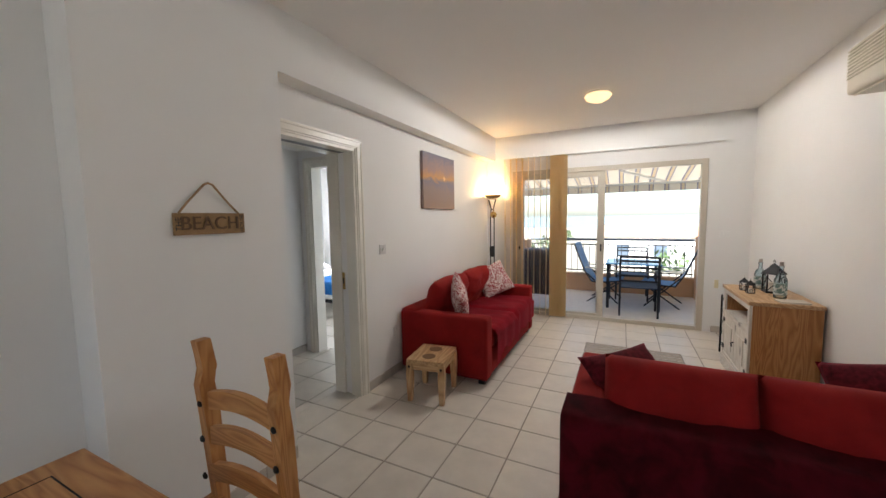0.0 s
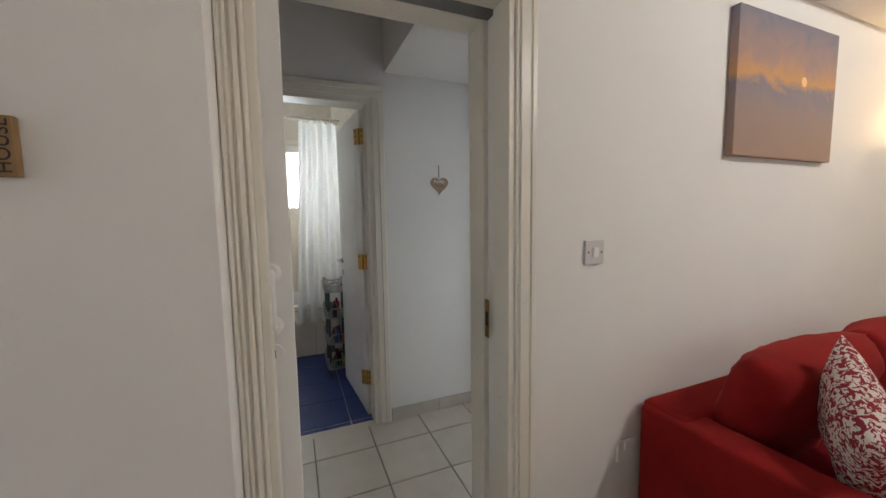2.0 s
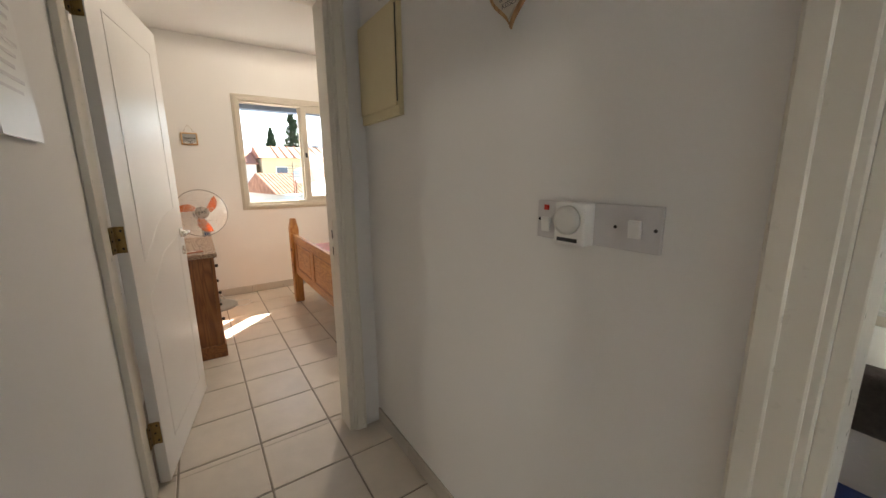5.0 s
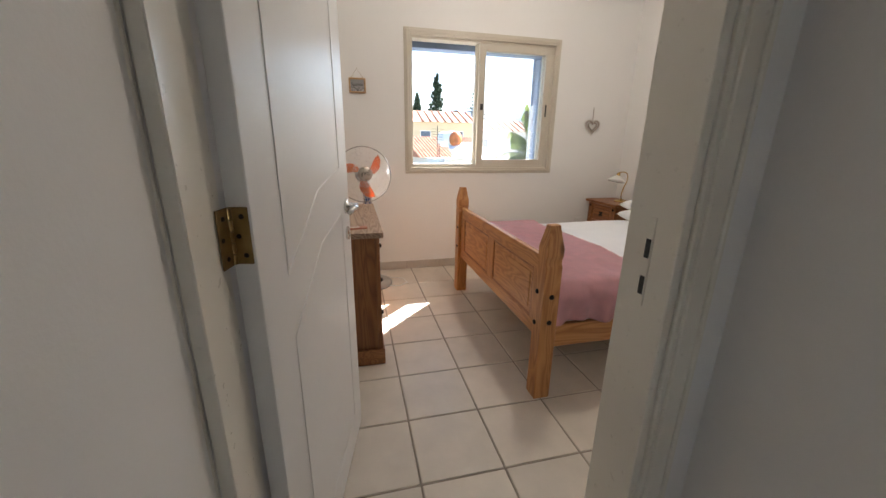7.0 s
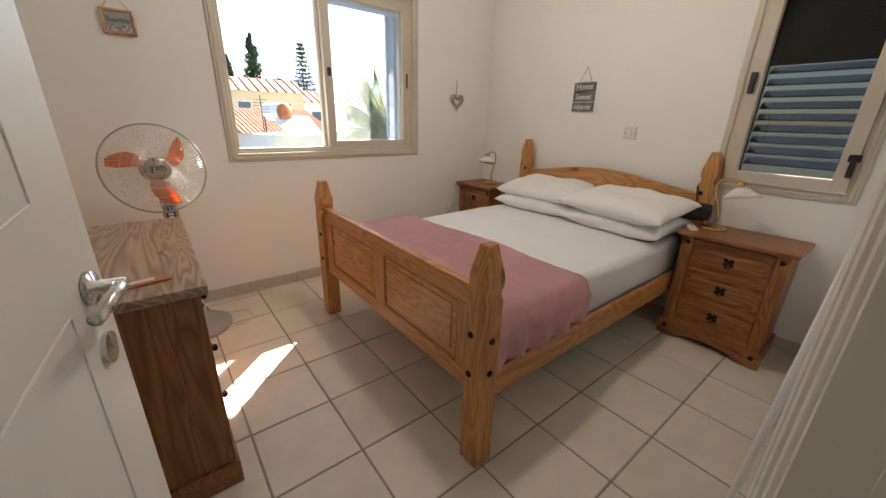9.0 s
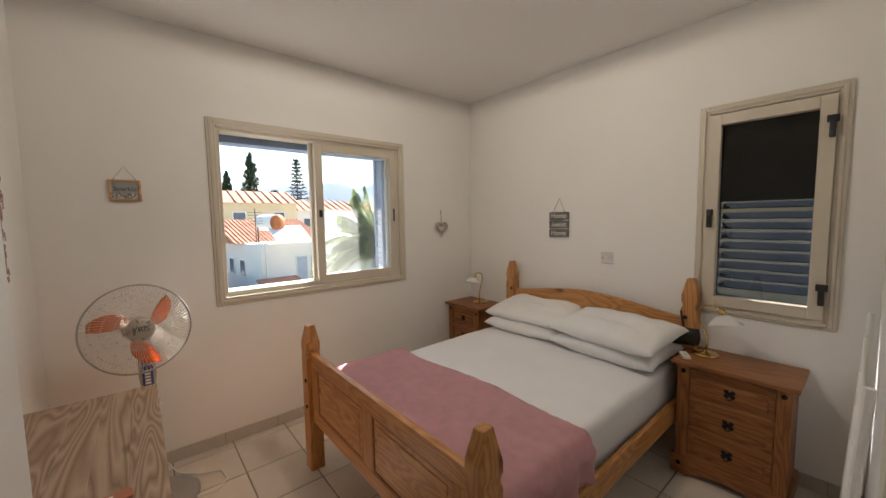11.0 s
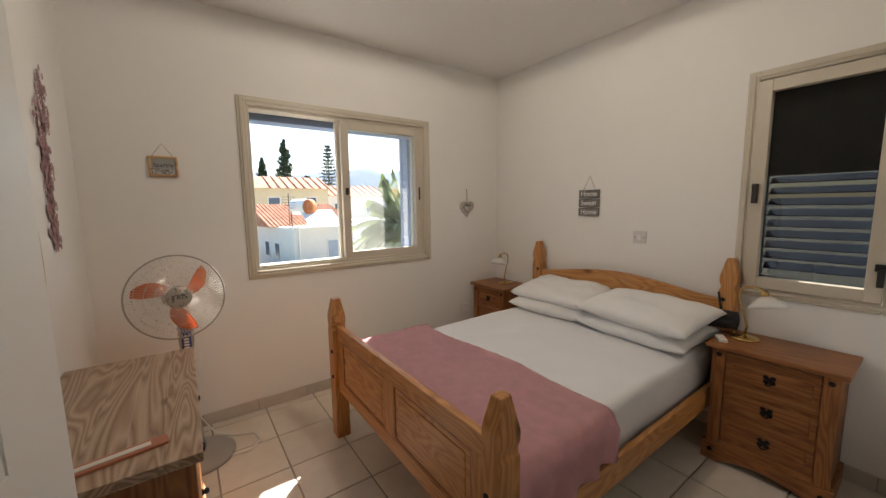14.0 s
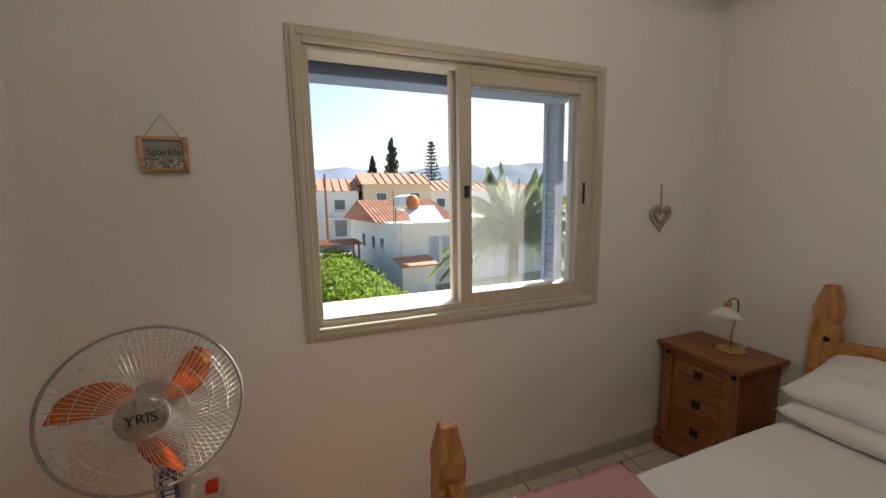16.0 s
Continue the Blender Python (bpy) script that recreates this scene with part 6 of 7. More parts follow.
# canvas, sign, plates, rail, blinds, ceiling light, air conditioner
cv = thing("canvas_picture", "sunset beach canvas on the wall", "picture", (-0.93, 4.675, 1.88))
m_, nt_, b_ = nodes_of("sunset_print_with_glare")
tc_ = nt_.nodes.new("ShaderNodeTexCoord")
sp3 = nt_.nodes.new("ShaderNodeSeparateXYZ")
link(nt_, tc_.outputs["Object"], sp3.inputs[0])
nz_ = noise_node(nt_, tc_.outputs["Object"], 7, 5, 1.0)
ma_ = nt_.nodes.new("ShaderNodeMath")
ma_.operation = "MULTIPLY_ADD"
ma_.inputs[1].default_value = 0.22
link(nt_, nz_.outputs["Fac"], ma_.inputs[0])
link(nt_, sp3.outputs[2], ma_.inputs[2])
mr2 = nt_.nodes.new("ShaderNodeMapRange")
mr2.inputs["From Min"].default_value, mr2.inputs["From Max"].default_value = -0.2, 0.42
link(nt_, ma_.outputs["Value"], mr2.inputs["Value"])
# print colours lightened, so the glare on the canvas is part of them
rp_ = ramp(nt_, mr2.outputs["Result"], [(0.0, (0.36, 0.24, 0.18)), (0.35, (0.32, 0.24, 0.22)), (0.5, (0.25, 0.22, 0.26)), (0.58, (0.60, 0.32, 0.13)), (0.72, (0.40, 0.26, 0.22)), (1.0, (0.20, 0.20, 0.26))])
link(nt_, rp_.outputs["Color"], b_.inputs["Base Color"])
b_.inputs["Roughness"].default_value = 0.8
part("stretched_canvas", box((0.001, -0.39, -0.30), (0.035, 0.39, 0.30), 0.003), m_, cv)
part("sun_disc", moved(lathe([(0.022, 0), (0.0, 0.001)], 20), pose(0.0355, 0.11, 0.05, 0, 90, 0)), surface("painted_sun", (0.9, 0.6, 0.3), 0.8, relief=0), cv)
bs = thing("hanging_sign", "carved wooden The Beach House sign on a rope", "sign", (-0.795, 2.0, 1.465), 90)
CARVE = surface("tan_carved_wood", (0.30, 0.18, 0.075), 0.7, vary=0.15, scale=25, relief=0.3)
bp = part("board", box((-0.165, -0.022, -0.05), (0.165, -0.004, 0.05), 0.003), CARVE, bs)
text_part("lettering", "BEACH", 0.088, surface("dark_carving", (0.13, 0.07, 0.03), 0.7), bp, pose(-0.005, -0.024, 0.0, 90, 0, 0), 0.004)
text_part("lettering", "THE", 0.034, BLACK, bp, pose(-0.148, -0.0225, 0.0, 90, 0, 0) @ pose(0, 0, 0, 0, 0, 90), 0.0005)
text_part("lettering", "HOUSE", 0.028, BLACK, bp, pose(0.15, -0.0225, 0.0, 90, 0, 0) @ pose(0, 0, 0, 0, 0, 90), 0.0005)
part("rope", tube([(-0.14, -0.012, 0.05), (-0.10, -0.012, 0.10), (-0.02, -0.010, 0.185), (0, -0.008, 0.193), (0.02, -0.010, 0.185), (0.09, -0.012, 0.10), (0.14, -0.012, 0.05)], 0.005, 8), ROPE, bs, "", True)
wall_plate("wall_switch", "white light switch by the pocket door", "switch", (-0.93, 3.575, 1.205), 90, 0.086, 0.086, [("rocker", 0, 0), ("screw", -0.03, 0), ("screw", 0.03, 0)])
wall_plate("wall_socket", "white wall socket beside the sofa", "socket", (-0.93, 3.76, 0.41), 90, 0.086, 0.086, [("rocker", 0, 0.02)], PLASTIC)
wall_plate("wall_switch", "white switch plate beside the balcony door", "switch", (2.10, 6.39, 1.22), 0, 0.10, 0.086, [("rocker", 0, 0)], PLASTIC)
part("paper_tag", box((2.02, 6.384, 0.56), (2.06, 6.3895, 0.66)), YEL).update_tag()
tagged(bpy.data.objects["paper_tag"], "small yellow paper tag taped on the wall", "tag")
rl = thing("blind_rail", "slim white vertical blind rail", "curtain rail", (0.69, 6.33, 2.345))
part("rail", box((-1.35, -0.02, -0.012), (1.36, 0.02, 0.012), 0.003), PLASTIC, rl)
for x in (-0.9, 0.0, 0.9):
    part("bracket", box((x - 0.015, -0.01, 0.0), (x + 0.015, 0.058, 0.03), 0.003), PLASTIC, rl)
vb = thing("vertical_blind", "cream fabric vertical blinds gathered aside", "blind", (0, 6.31, 0))
BLIND, ntb, bb_ = nodes_of("cream_blind_fabric")
bb_.inputs["Base Color"].default_value, bb_.inputs["Roughness"].default_value = (0.74, 0.62, 0.40, 1), 0.85
trb = ntb.nodes.new("ShaderNodeBsdfTranslucent")
trb.inputs["Color"].default_value = (0.88, 0.76, 0.52, 1)
mxb = ntb.nodes.new("ShaderNodeMixShader")
mxb.inputs["Fac"].default_value = 0.75
link(ntb, bb_.outputs["BSDF"], mxb.inputs[1])
link(ntb, trb.outputs["BSDF"], mxb.inputs[2])
link(ntb, mxb.outputs["Shader"], ntb.nodes["Material Output"].inputs["Surface"])
rnd = random.Random(2)
for x, yaw_ in [(-0.62 + 0.088 * k, 96 + rnd.uniform(-4, 4)) for k in range(8)] + [(0.07 + 0.018 * k, 60 + rnd.uniform(-12, 12)) for k in range(11)]:
    part("blind_slat", moved(box((-0.0445, -0.0008, 0.03), (0.0445, 0.0008, 2.33)), pose(x, rnd.uniform(-0.008, 0.008), 0, 0, 0, yaw_)), BLIND, vb)
lc = copy_thing(cl, pose(0.74, 4.92, CZ))
lc["label"] = "round opal glass ceiling light in the lounge, lit"
ac = thing("air_conditioner", "cream wall-mounted air conditioner", "air conditioner", (2.35, 3.56, 2.15))
CREAMP = surface("cream_plastic", (0.62, 0.57, 0.46), 0.45, relief=0)
part("casing", box((-0.20, -0.42, 0.0), (-0.001, 0.42, 0.28), 0.03, 3), CREAMP, ac, "", True)
for k in range(9):
    part("grille_slat", box((-0.208, -0.40, 0.09 + k * 0.019), (-0.198, 0.40, 0.099 + k * 0.019), 0.002, 1), CREAMP, ac)
part("louvre", moved(box((-0.07, -0.36, -0.004), (0.0, 0.36, 0.004), 0.002), pose(-0.12, 0, 0.02, 0, -25, 0)), CREAMP, ac)

# dining chair and table


def ladder_chair(at, rz):
    c = thing("dining_chair", "honey pine ladder-back dining chair", "chair", at, rz)
    for x in (-0.19, 0.19):
        out = [(0.0, 0.0), (0.045, 0.0), (0.05, 0.45), (0.035, 0.80), (0.020, 0.90), (0.036, 0.955), (0.02, 1.06), (-0.03, 1.06), (-0.012, 0.955), (-0.03, 0.90), (-0.02, 0.80), (0.005, 0.45)]
        up = part("back_post", prism([(-y, z) for y, z in out], 0, x - 0.019, x + 0.019, 0.003), PINE[2], c)
        for z in (0.83, 0.70, 0.56):
            stud(up, (x, 0.022, z), -90, 0)
        part("front_leg", box((x - 0.02, 0.36, 0), (x + 0.02, 0.40, 0.44), 0.004), PINE[2], c)
    for z in (0.83, 0.70, 0.56):
        n_ = 12
        out = [(-0.19 + 0.38 * k / n_, z + 0.035 + 0.03 * math.sin(math.pi * k / n_)) for k in range(n_ + 1)] + [(0.19 - 0.38 * k / n_, z - 0.03 + 0.028 * math.sin(math.pi * k / n_)) for k in range(n_ + 1)]
        part("slat", prism(out, 1, -0.016, 0.006, 0.002), PINE[0], c)
    part("seat", box((-0.22, -0.02, 0.44), (0.22, 0.42, 0.465), 0.008), PINE[1], c)
    part("stretcher", box((-0.19, 0.37, 0.2), (0.19, 0.39, 0.23)), PINE[0], c)
    return c


ladder_chair((-0.15, 1.672, 0), 180)
tb_ = thing("dining_table", "honey pine dining table with framed top", "table", (-0.04, 0.80, 0))
part("tabletop", box((-0.49, -0.60, 0.735), (0.49, 0.60, 0.765), 0.006), PINE[0], tb_)
for p, q in (((-0.40, -0.50), (0.40, -0.496)), ((-0.40, 0.496), (0.40, 0.50)), ((-0.40, -0.50), (-0.396, 0.50)), ((0.396, -0.50), (0.40, 0.50))):
    part("joint_line", box((*p, 0.7645), (*q, 0.7658)), BLACK_IRON, tb_)
for x in (-0.42, 0.42):
    for y in (-0.52, 0.52):
        part("leg", box((x - 0.045, y - 0.045, 0), (x + 0.045, y + 0.045, 0.735), 0.006), PINE[2], tb_)

# ---- balcony ----
G = -3.3
bal = structure(part("balcony_floor", box((-1.6, 6.60, -0.25), (3.0, 9.0, -0.03)), TILE), "cream tiled balcony floor", "floor")
bw = structure(part("balcony_parapet", box((-1.6, 8.70, -0.03), (3.0, 8.85, 0.32), 0.01), TANSTUCCO), "tan rendered balcony parapet", "parapet")
structure(part("balcony_pier", box((2.15, 8.05, -0.03), (3.0, 8.699, 1.08), 0.01), TANSTUCCO), "tan rendered balcony pier", "parapet")
structure(part("balcony_pier", box((-1.6, 8.3, -0.03), (-0.75, 8.699, 1.0), 0.01), TANSTUCCO), "tan rendered balcony pier", "parapet")
structure(part("balcony_side_wall", box((2.75, 6.60, -0.03), (3.0, 8.04, 2.5)), STUCCO), "white rendered balcony side wall", "wall")
rg_ = thing("balcony_railing", "dark metal balcony railing", "railing", (0.7, 8.78, 0.32))
part("top_rail", tube([(-1.5, 0, 0.68), (1.45, 0, 0.68)], 0.022, 10), surface("blue_grey_rail", (0.10, 0.13, 0.17), 0.4, 0.4), rg_)
part("lower_rail", tube([(-1.5, 0, 0.58), (1.45, 0, 0.58)], 0.012, 8), BLACK_IRON, rg_)
part("lower_rail", tube([(-1.5, 0, 0.06), (1.45, 0, 0.06)], 0.012, 8), BLACK_IRON, rg_)
for k in range(26):
    part("baluster", tube([(-1.45 + k * 0.115, 0, 0.0), (-1.45 + k * 0.115, 0, 0.60)], 0.007, 6), BLACK_IRON, rg_)
aw = thing("awning", "striped fabric awning over the balcony", "awning", (0, 6.6, 0))
AWN = stripes("striped_awning_fabric", 0, 0.26, [(0.0, (0.78, 0.73, 0.64)), (0.46, (0.30, 0.31, 0.42)), (0.54, (0.70, 0.60, 0.44)), (0.72, (0.30, 0.31, 0.42)), (0.78, (0.78, 0.73, 0.64))], 0.9)
sheer(AWN, 0.45)
part("canopy", prism([(0.02, 2.50), (2.5, 2.10), (2.5, 2.095), (0.02, 2.495)], 0, -1.6, 2.7), AWN, aw)
part("valance", box((-1.6, 2.50, 1.93), (2.7, 2.505, 2.10)), AWN, aw)
part("front_bar", tube([(-1.6, 2.48, 2.09), (2.7, 2.48, 2.09)], 0.03, 10), PLASTIC, aw)
for pts in (((1.75, 0.1, 2.40), (0.95, 1.2, 2.22), (1.7, 2.45, 2.10)), ((-0.6, 0.1, 2.40), (0.3, 1.2, 2.22), (-0.5, 2.45, 2.10))):
    part("folding_arm", tube(pts, 0.025, 8), PLASTIC, aw)
BLUESLING = surface("blue_sling_fabric", (0.10, 0.22, 0.42), 0.7, relief=0.2)
DARKMETAL = surface("dark_metal_frame", (0.03, 0.032, 0.04), 0.45, 0.5, relief=0)
tbl = thing("garden_table", "dark metal garden table with a blue glass top", "table", (1.15, 7.72, -0.03))
part("tabletop", box((-0.40, -0.40, 0.715), (0.40, 0.40, 0.735), 0.005), surface("blue_glass_top", (0.05, 0.18, 0.40), 0.08, relief=0), tbl)
for x in (-0.36, 0.36):
    for y in (-0.36, 0.36):
        part("leg", box((x - 0.022, y - 0.022, 0), (x + 0.022, y + 0.022, 0.715), 0.004), DARKMETAL, tbl)


def garden_chair(at, rz):
    c = thing("garden_chair", "dark metal garden chair with slatted back", "chair", at, rz, "balcony chairs")
    for x in (-0.25, 0.25):
        part("front_leg", tube([(x, 0.24, 0), (x, 0.24, 0.62)], 0.015, 8), DARKMETAL, c)
        part("back_leg", tube([(x, -0.24, 0), (x, -0.22, 0.45), (x, -0.30, 0.90)], 0.015, 8), DARKMETAL, c)
        part("armrest", tube([(x, 0.26, 0.62), (x, -0.24, 0.62)], 0.018, 8), DARKMETAL, c)
    part("seat", box((-0.25, -0.22, 0.42), (0.25, 0.25, 0.44), 0.004), surface("dark_sling", (0.04, 0.06, 0.11), 0.7, relief=0.2), c)
    for z in (0.52, 0.60, 0.72, 0.82, 0.88):
        part("back_slat", box((-0.25, -0.275 - (z - 0.7) * 0.15, z), (0.25, -0.262 - (z - 0.7) * 0.15, z + 0.03), 0.003), DARKMETAL, c)


garden_chair((1.22, 7.14, -0.03), 0)
garden_chair((1.15, 8.30, -0.03), 180)


def sling_chair(at, rz):
    c = thing("lounge_chair", "blue sling reclining garden chair", "chair", at, rz, "balcony loungers")
    b = bmesh.new()
    prof_ = [(0.30, 0.40), (0.0, 0.36), (-0.18, 0.36), (-0.30, 0.55), (-0.42, 0.85), (-0.48, 1.02)]
    for (y0, z0), (y1, z1) in zip(prof_, prof_[1:]):
        vs = [b.verts.new(v) for v in ((-0.24, y0, z0), (0.24, y0, z0), (0.24, y1, z1), (-0.24, y1, z1))]
        b.faces.new(vs)
    bmesh.ops.remove_doubles(b, verts=b.verts, dist=1e-4)
    bmesh.ops.solidify(b, geom=b.faces[:], thickness=0.012)
    part("sling", b, BLUESLING, c)
    for x in (-0.26, 0.26):
        part("side_frame", tube([(x, y, z) for y, z in prof_], 0.013, 8), DARKMETAL, c)
        part("leg", tube([(x, 0.28, 0.38), (x, -0.25, 0.0)], 0.012, 8), DARKMETAL, c)
        part("leg", tube([(x, -0.25, 0.5), (x, 0.25, 0.0)], 0.012, 8), DARKMETAL, c)
        part("armrest", tube([(x, -0.28, 0.60), (x, 0.05, 0.60), (x, 0.25, 0.55)], 0.014, 8), PLASTIC, c)


sling_chair((1.62, 7.92, -0.03), 80)
sling_chair((0.72, 7.95, -0.03), -95)
gr = thing("covered_barbecue", "barbecue under a dark cover", "barbecue", (-0.30, 7.3, -0.03))
b = box((-0.32, -0.25, 0.18), (0.32, 0.25, 0.95), 0.10, 3)
bmesh.ops.subdivide_edges(b, edges=[e for e in b.edges if e.calc_length() > 0.15], cuts=5, use_grid_fill=True)
for v in b.verts:
    v.co += Vector((1, 1, 0)) * 0.02 * noise.noise(v.co * 5)
part("cover", b, surface("dark_cover", (0.02, 0.03, 0.05), 0.6), gr, "", True)
for x in (-0.28, 0.28):
    for y in (-0.2, 0.2):
        part("leg", tube([(x, y, 0), (x, y, 0.3)], 0.015, 8), DARKMETAL, gr)

# ---- outdoors ----
GROUND = surface("dry_ground", (0.26, 0.24, 0.19), 0.95, vary=0.2, scale=0.25, grain=4)
structure(part("ground", box((-4000, -4000, G - 1), (4000, 4000, G)), GROUND), "pale dry ground and paving", "ground")


def far_window(parent, axis, face, out, a, z, w, h, mat_=None):
    def bx(t0, t1, p, q, r, s):
        return box((face + out * t0, p, r), (face + out * t1, q, s)) if axis == 0 else box((p, face + out * t0, r), (q, face + out * t1, s))
    wd = part("window", bx(0.0, 0.05, a - w / 2, a + w / 2, z, z + h), STUCCO, parent)
    part("pane", bx(0.05, 0.07, a - w / 2 + 0.08, a + w / 2 - 0.08, z + 0.08, z + h - 0.08), mat_ or surface("far_glass", (0.10, 0.13, 0.17), 0.15, relief=0), wd)
    return wd


FG = surface("far_window_glass", (0.10, 0.13, 0.17), 0.15, relief=0)
SHUT = surface("pale_blue_shutter", (0.42, 0.47, 0.55), 0.6, relief=0)

# white bungalow next door, with a parapet and a tiled roof part
A = thing("white_bungalow", "white rendered bungalow with tiled and flat roofs", "house", (-6.4, -19.9, G), 7)
part("wall", box((-12, -10.8, 0), (0, 0, 3.6)), STUCCO, A)
part("roof", box((-11.8, -2.4, 3.6), (-0.2, -0.2, 3.62)), surface("flat_roof_screed", (0.6, 0.6, 0.6), 0.9), A)
rf = part("roof", prism([(-2.5, 3.6), (-6.6, 4.95), (-11.1, 3.6)], 0, -5.2, 0.5), ROOFTILE, A, "terracotta tiled gable roof")
for k in range(24):
    t = -5.1 + k * 0.24
    part("roof_rib", tube([(t, -2.5, 3.62), (t, -6.6, 4.97)], 0.05, 6), ROOFTILE, rf)
for y in (-2.6, -4.4, -6.8):
    far_window(A, 0, 0.0, 1, y, 1.7, 0.8, 1.0, FG)
for k in range(3):
    wn_ = far_window(A, 1, 0.0, 1, -2.2 - k * 0.8, 1.0, 0.72, 1.9, SHUT)
    for q in range(10):
        part("slat", box((-2.2 - k * 0.8 - 0.27, 0.06, 1.15 + q * 0.17), (-2.2 - k * 0.8 + 0.27, 0.10, 1.24 + q * 0.17)), SHUT, wn_)
part("downpipe", tube([(-0.25, 0.06, 0.1), (-0.25, 0.06, 3.7)], 0.05, 8), STUCCO, A)
sh_ = thing("garden_shed", "white ribbed shed with a red roof", "shed", (-7.1, -18.9, G), 4)
part("wall", box((-0.9, -0.55, 0), (0.9, 0.55, 1.55)), STUCCO, sh_)
for k in range(12):
    part("rib", box((-0.88 + k * 0.15, 0.55, 0), (-0.82 + k * 0.15, 0.58, 1.53)), STUCCO, sh_)
part("roof", prism([(-0.7, 1.86), (0.72, 1.58), (0.72, 1.50), (-0.7, 1.78)], 0, -1.02, 1.02), ROOFTILE, sh_)
ht_ = thing("solar_water_heater", "white solar water heater with a rusty tank end", "water heater", (-7.0, -21.0, 0.2))
part("tank", moved(lathe([(0.0, -0.75), (0.42, -0.72), (0.45, -0.6), (0.45, 0.6)], 24), pose(-0.2, 0, 1.25, 90, 0, 25)), PLASTIC, ht_, "", True)
part("tank_end", moved(lathe([(0.452, 0.58), (0.44, 0.72), (0.0, 0.75)], 24), pose(-0.2, 0, 1.25, -90, 0, 25)), surface("rusty_orange_metal", (0.50, 0.16, 0.05), 0.7, vary=0.4, scale=3), ht_, "", True)
part("collector", moved(box((-0.9, -0.05, -0.05), (0.9, 2.0, 0.05)), pose(-0.9, 0.3, 1.0, -25, 0, 0)), PLASTIC, ht_)
for x in (-0.5, 0.4):
    part("stand_leg", tube([(x, 0, 0.0), (x, 0, 1.0)], 0.03, 6), BLACK_IRON, ht_)
an = thing("aerial", "thin rooftop television aerial mast", "aerial", (-6.4, -20.6, 0.2))
part("mast", tube([(0, 0, 0), (0, 0, 2.0)], 0.02, 6), BLACK_IRON, an)
for k in range(5):
    part("element", tube([(-0.35, 0, 1.2 + k * 0.15), (0.35, 0, 1.2 + k * 0.15)], 0.01, 5), BLACK_IRON, an)


def terrace_house(x, y, w, d, h, mat_, label, gable=True):
    t = thing("terrace_house", label, "house", (x, y, G), 0, "houses down the hill")
    part("wall", box((-w / 2, -d, 0), (w / 2, 0, h)), mat_, t)
    r = part("roof", prism([(0.4, h - 0.05), (-d / 2, h + 1.5), (-d - 0.4, h - 0.05)], 0, -w / 2 - 0.3, w / 2 + 0.3), ROOFTILE, t, "terracotta tiled roof")
    for k in range(int(w / 0.9)):
        part("roof_rib", tube([(-w / 2 + k * 0.9, 0.42, h), (-w / 2 + k * 0.9, -d / 2, h + 1.53)], 0.09, 5), ROOFTILE, r)
    n_ = max(2, int(w / 3.2))
    for k in range(n_):
        a = -w / 2 + w * (k + 0.5) / n_
        far_window(t, 1, 0.0, 1, a, h - 2.5, 1.3, 1.5, FG)
        far_window(t, 1, 0.0, 1, a, 0.9, 1.5, 2.0, FG)
    bl_ = part("balcony", box((-w / 2 + 0.3, 0, h / 2 - 0.2), (w / 2 - 0.3, 1.3, h / 2)), STUCCO, t)
    for k in range(int(w / 0.35)):
        part("baluster", box((-w / 2 + 0.35 + k * 0.35, 1.2, h / 2), (-w / 2 + 0.47 + k * 0.35, 1.28, h / 2 + 0.85)), STUCCO, bl_)
    part("handrail", box((-w / 2 + 0.3, 1.18, h / 2 + 0.85), (w / 2 - 0.3, 1.3, h / 2 + 0.95)), STUCCO, bl_)


terrace_house(-3.2, -44, 8.6, 8, 6.2, STUCCO, "white two-storey house with tiled roof")
terrace_house(-12.0, -43, 8.0, 8, 6.9, CREAMSTUCCO, "cream two-storey house with tiled roof")
terrace_house(-21.0, -47, 9.0, 8, 6.2, STUCCO, "white two-storey terrace house")
terrace_house(-31.0, -50, 9.0, 8, 6.2, STUCCO, "white two-storey terrace house")
terrace_house(6.5, -48, 9.0, 8, 6.0, CREAMSTUCCO, "cream two-storey terrace house")
pg = thing("pergola", "dark slatted garden pergola", "pergola", (-3.2, -24.5, G), 0)
for x in (-1.5, 1.5):
    for y in (-1.5, 1.5):
        part("post", box((x - 0.06, y - 0.06, 0), (x + 0.06, y + 0.06, 2.3)), PINE_RED[2], pg)
for k in range(12):
    part("slat", box((-1.7, -1.7 + k * 0.3, 2.3), (1.7, -1.6 + k * 0.3, 2.36)), PINE_RED[0], pg)
pl_ = thing("utility_pole", "tall weathered wooden utility pole", "pole", (-3.6, -38, G))
part("pole", tube([(0, 0, 0), (0, 0, 7.6)], [0.13, 0.09], 10), PINE_RED[2], pl_)

# foliage
LEAF = [surface("leaf_" + n_, c, 0.6, vary=0.3, scale=5, grain=30) for n_, c in (("dark", (0.025, 0.05, 0.022)), ("hedge", (0.16, 0.24, 0.025)), ("palm", (0.20, 0.26, 0.07)), ("bush", (0.06, 0.10, 0.03)))]
for leaf_mat in LEAF[1:3]:
    sheer(leaf_mat, 0.5)
BARK = surface("brown_bark", (0.13, 0.09, 0.06), 0.95, vary=0.3, scale=6, grain=20, relief=0.6)


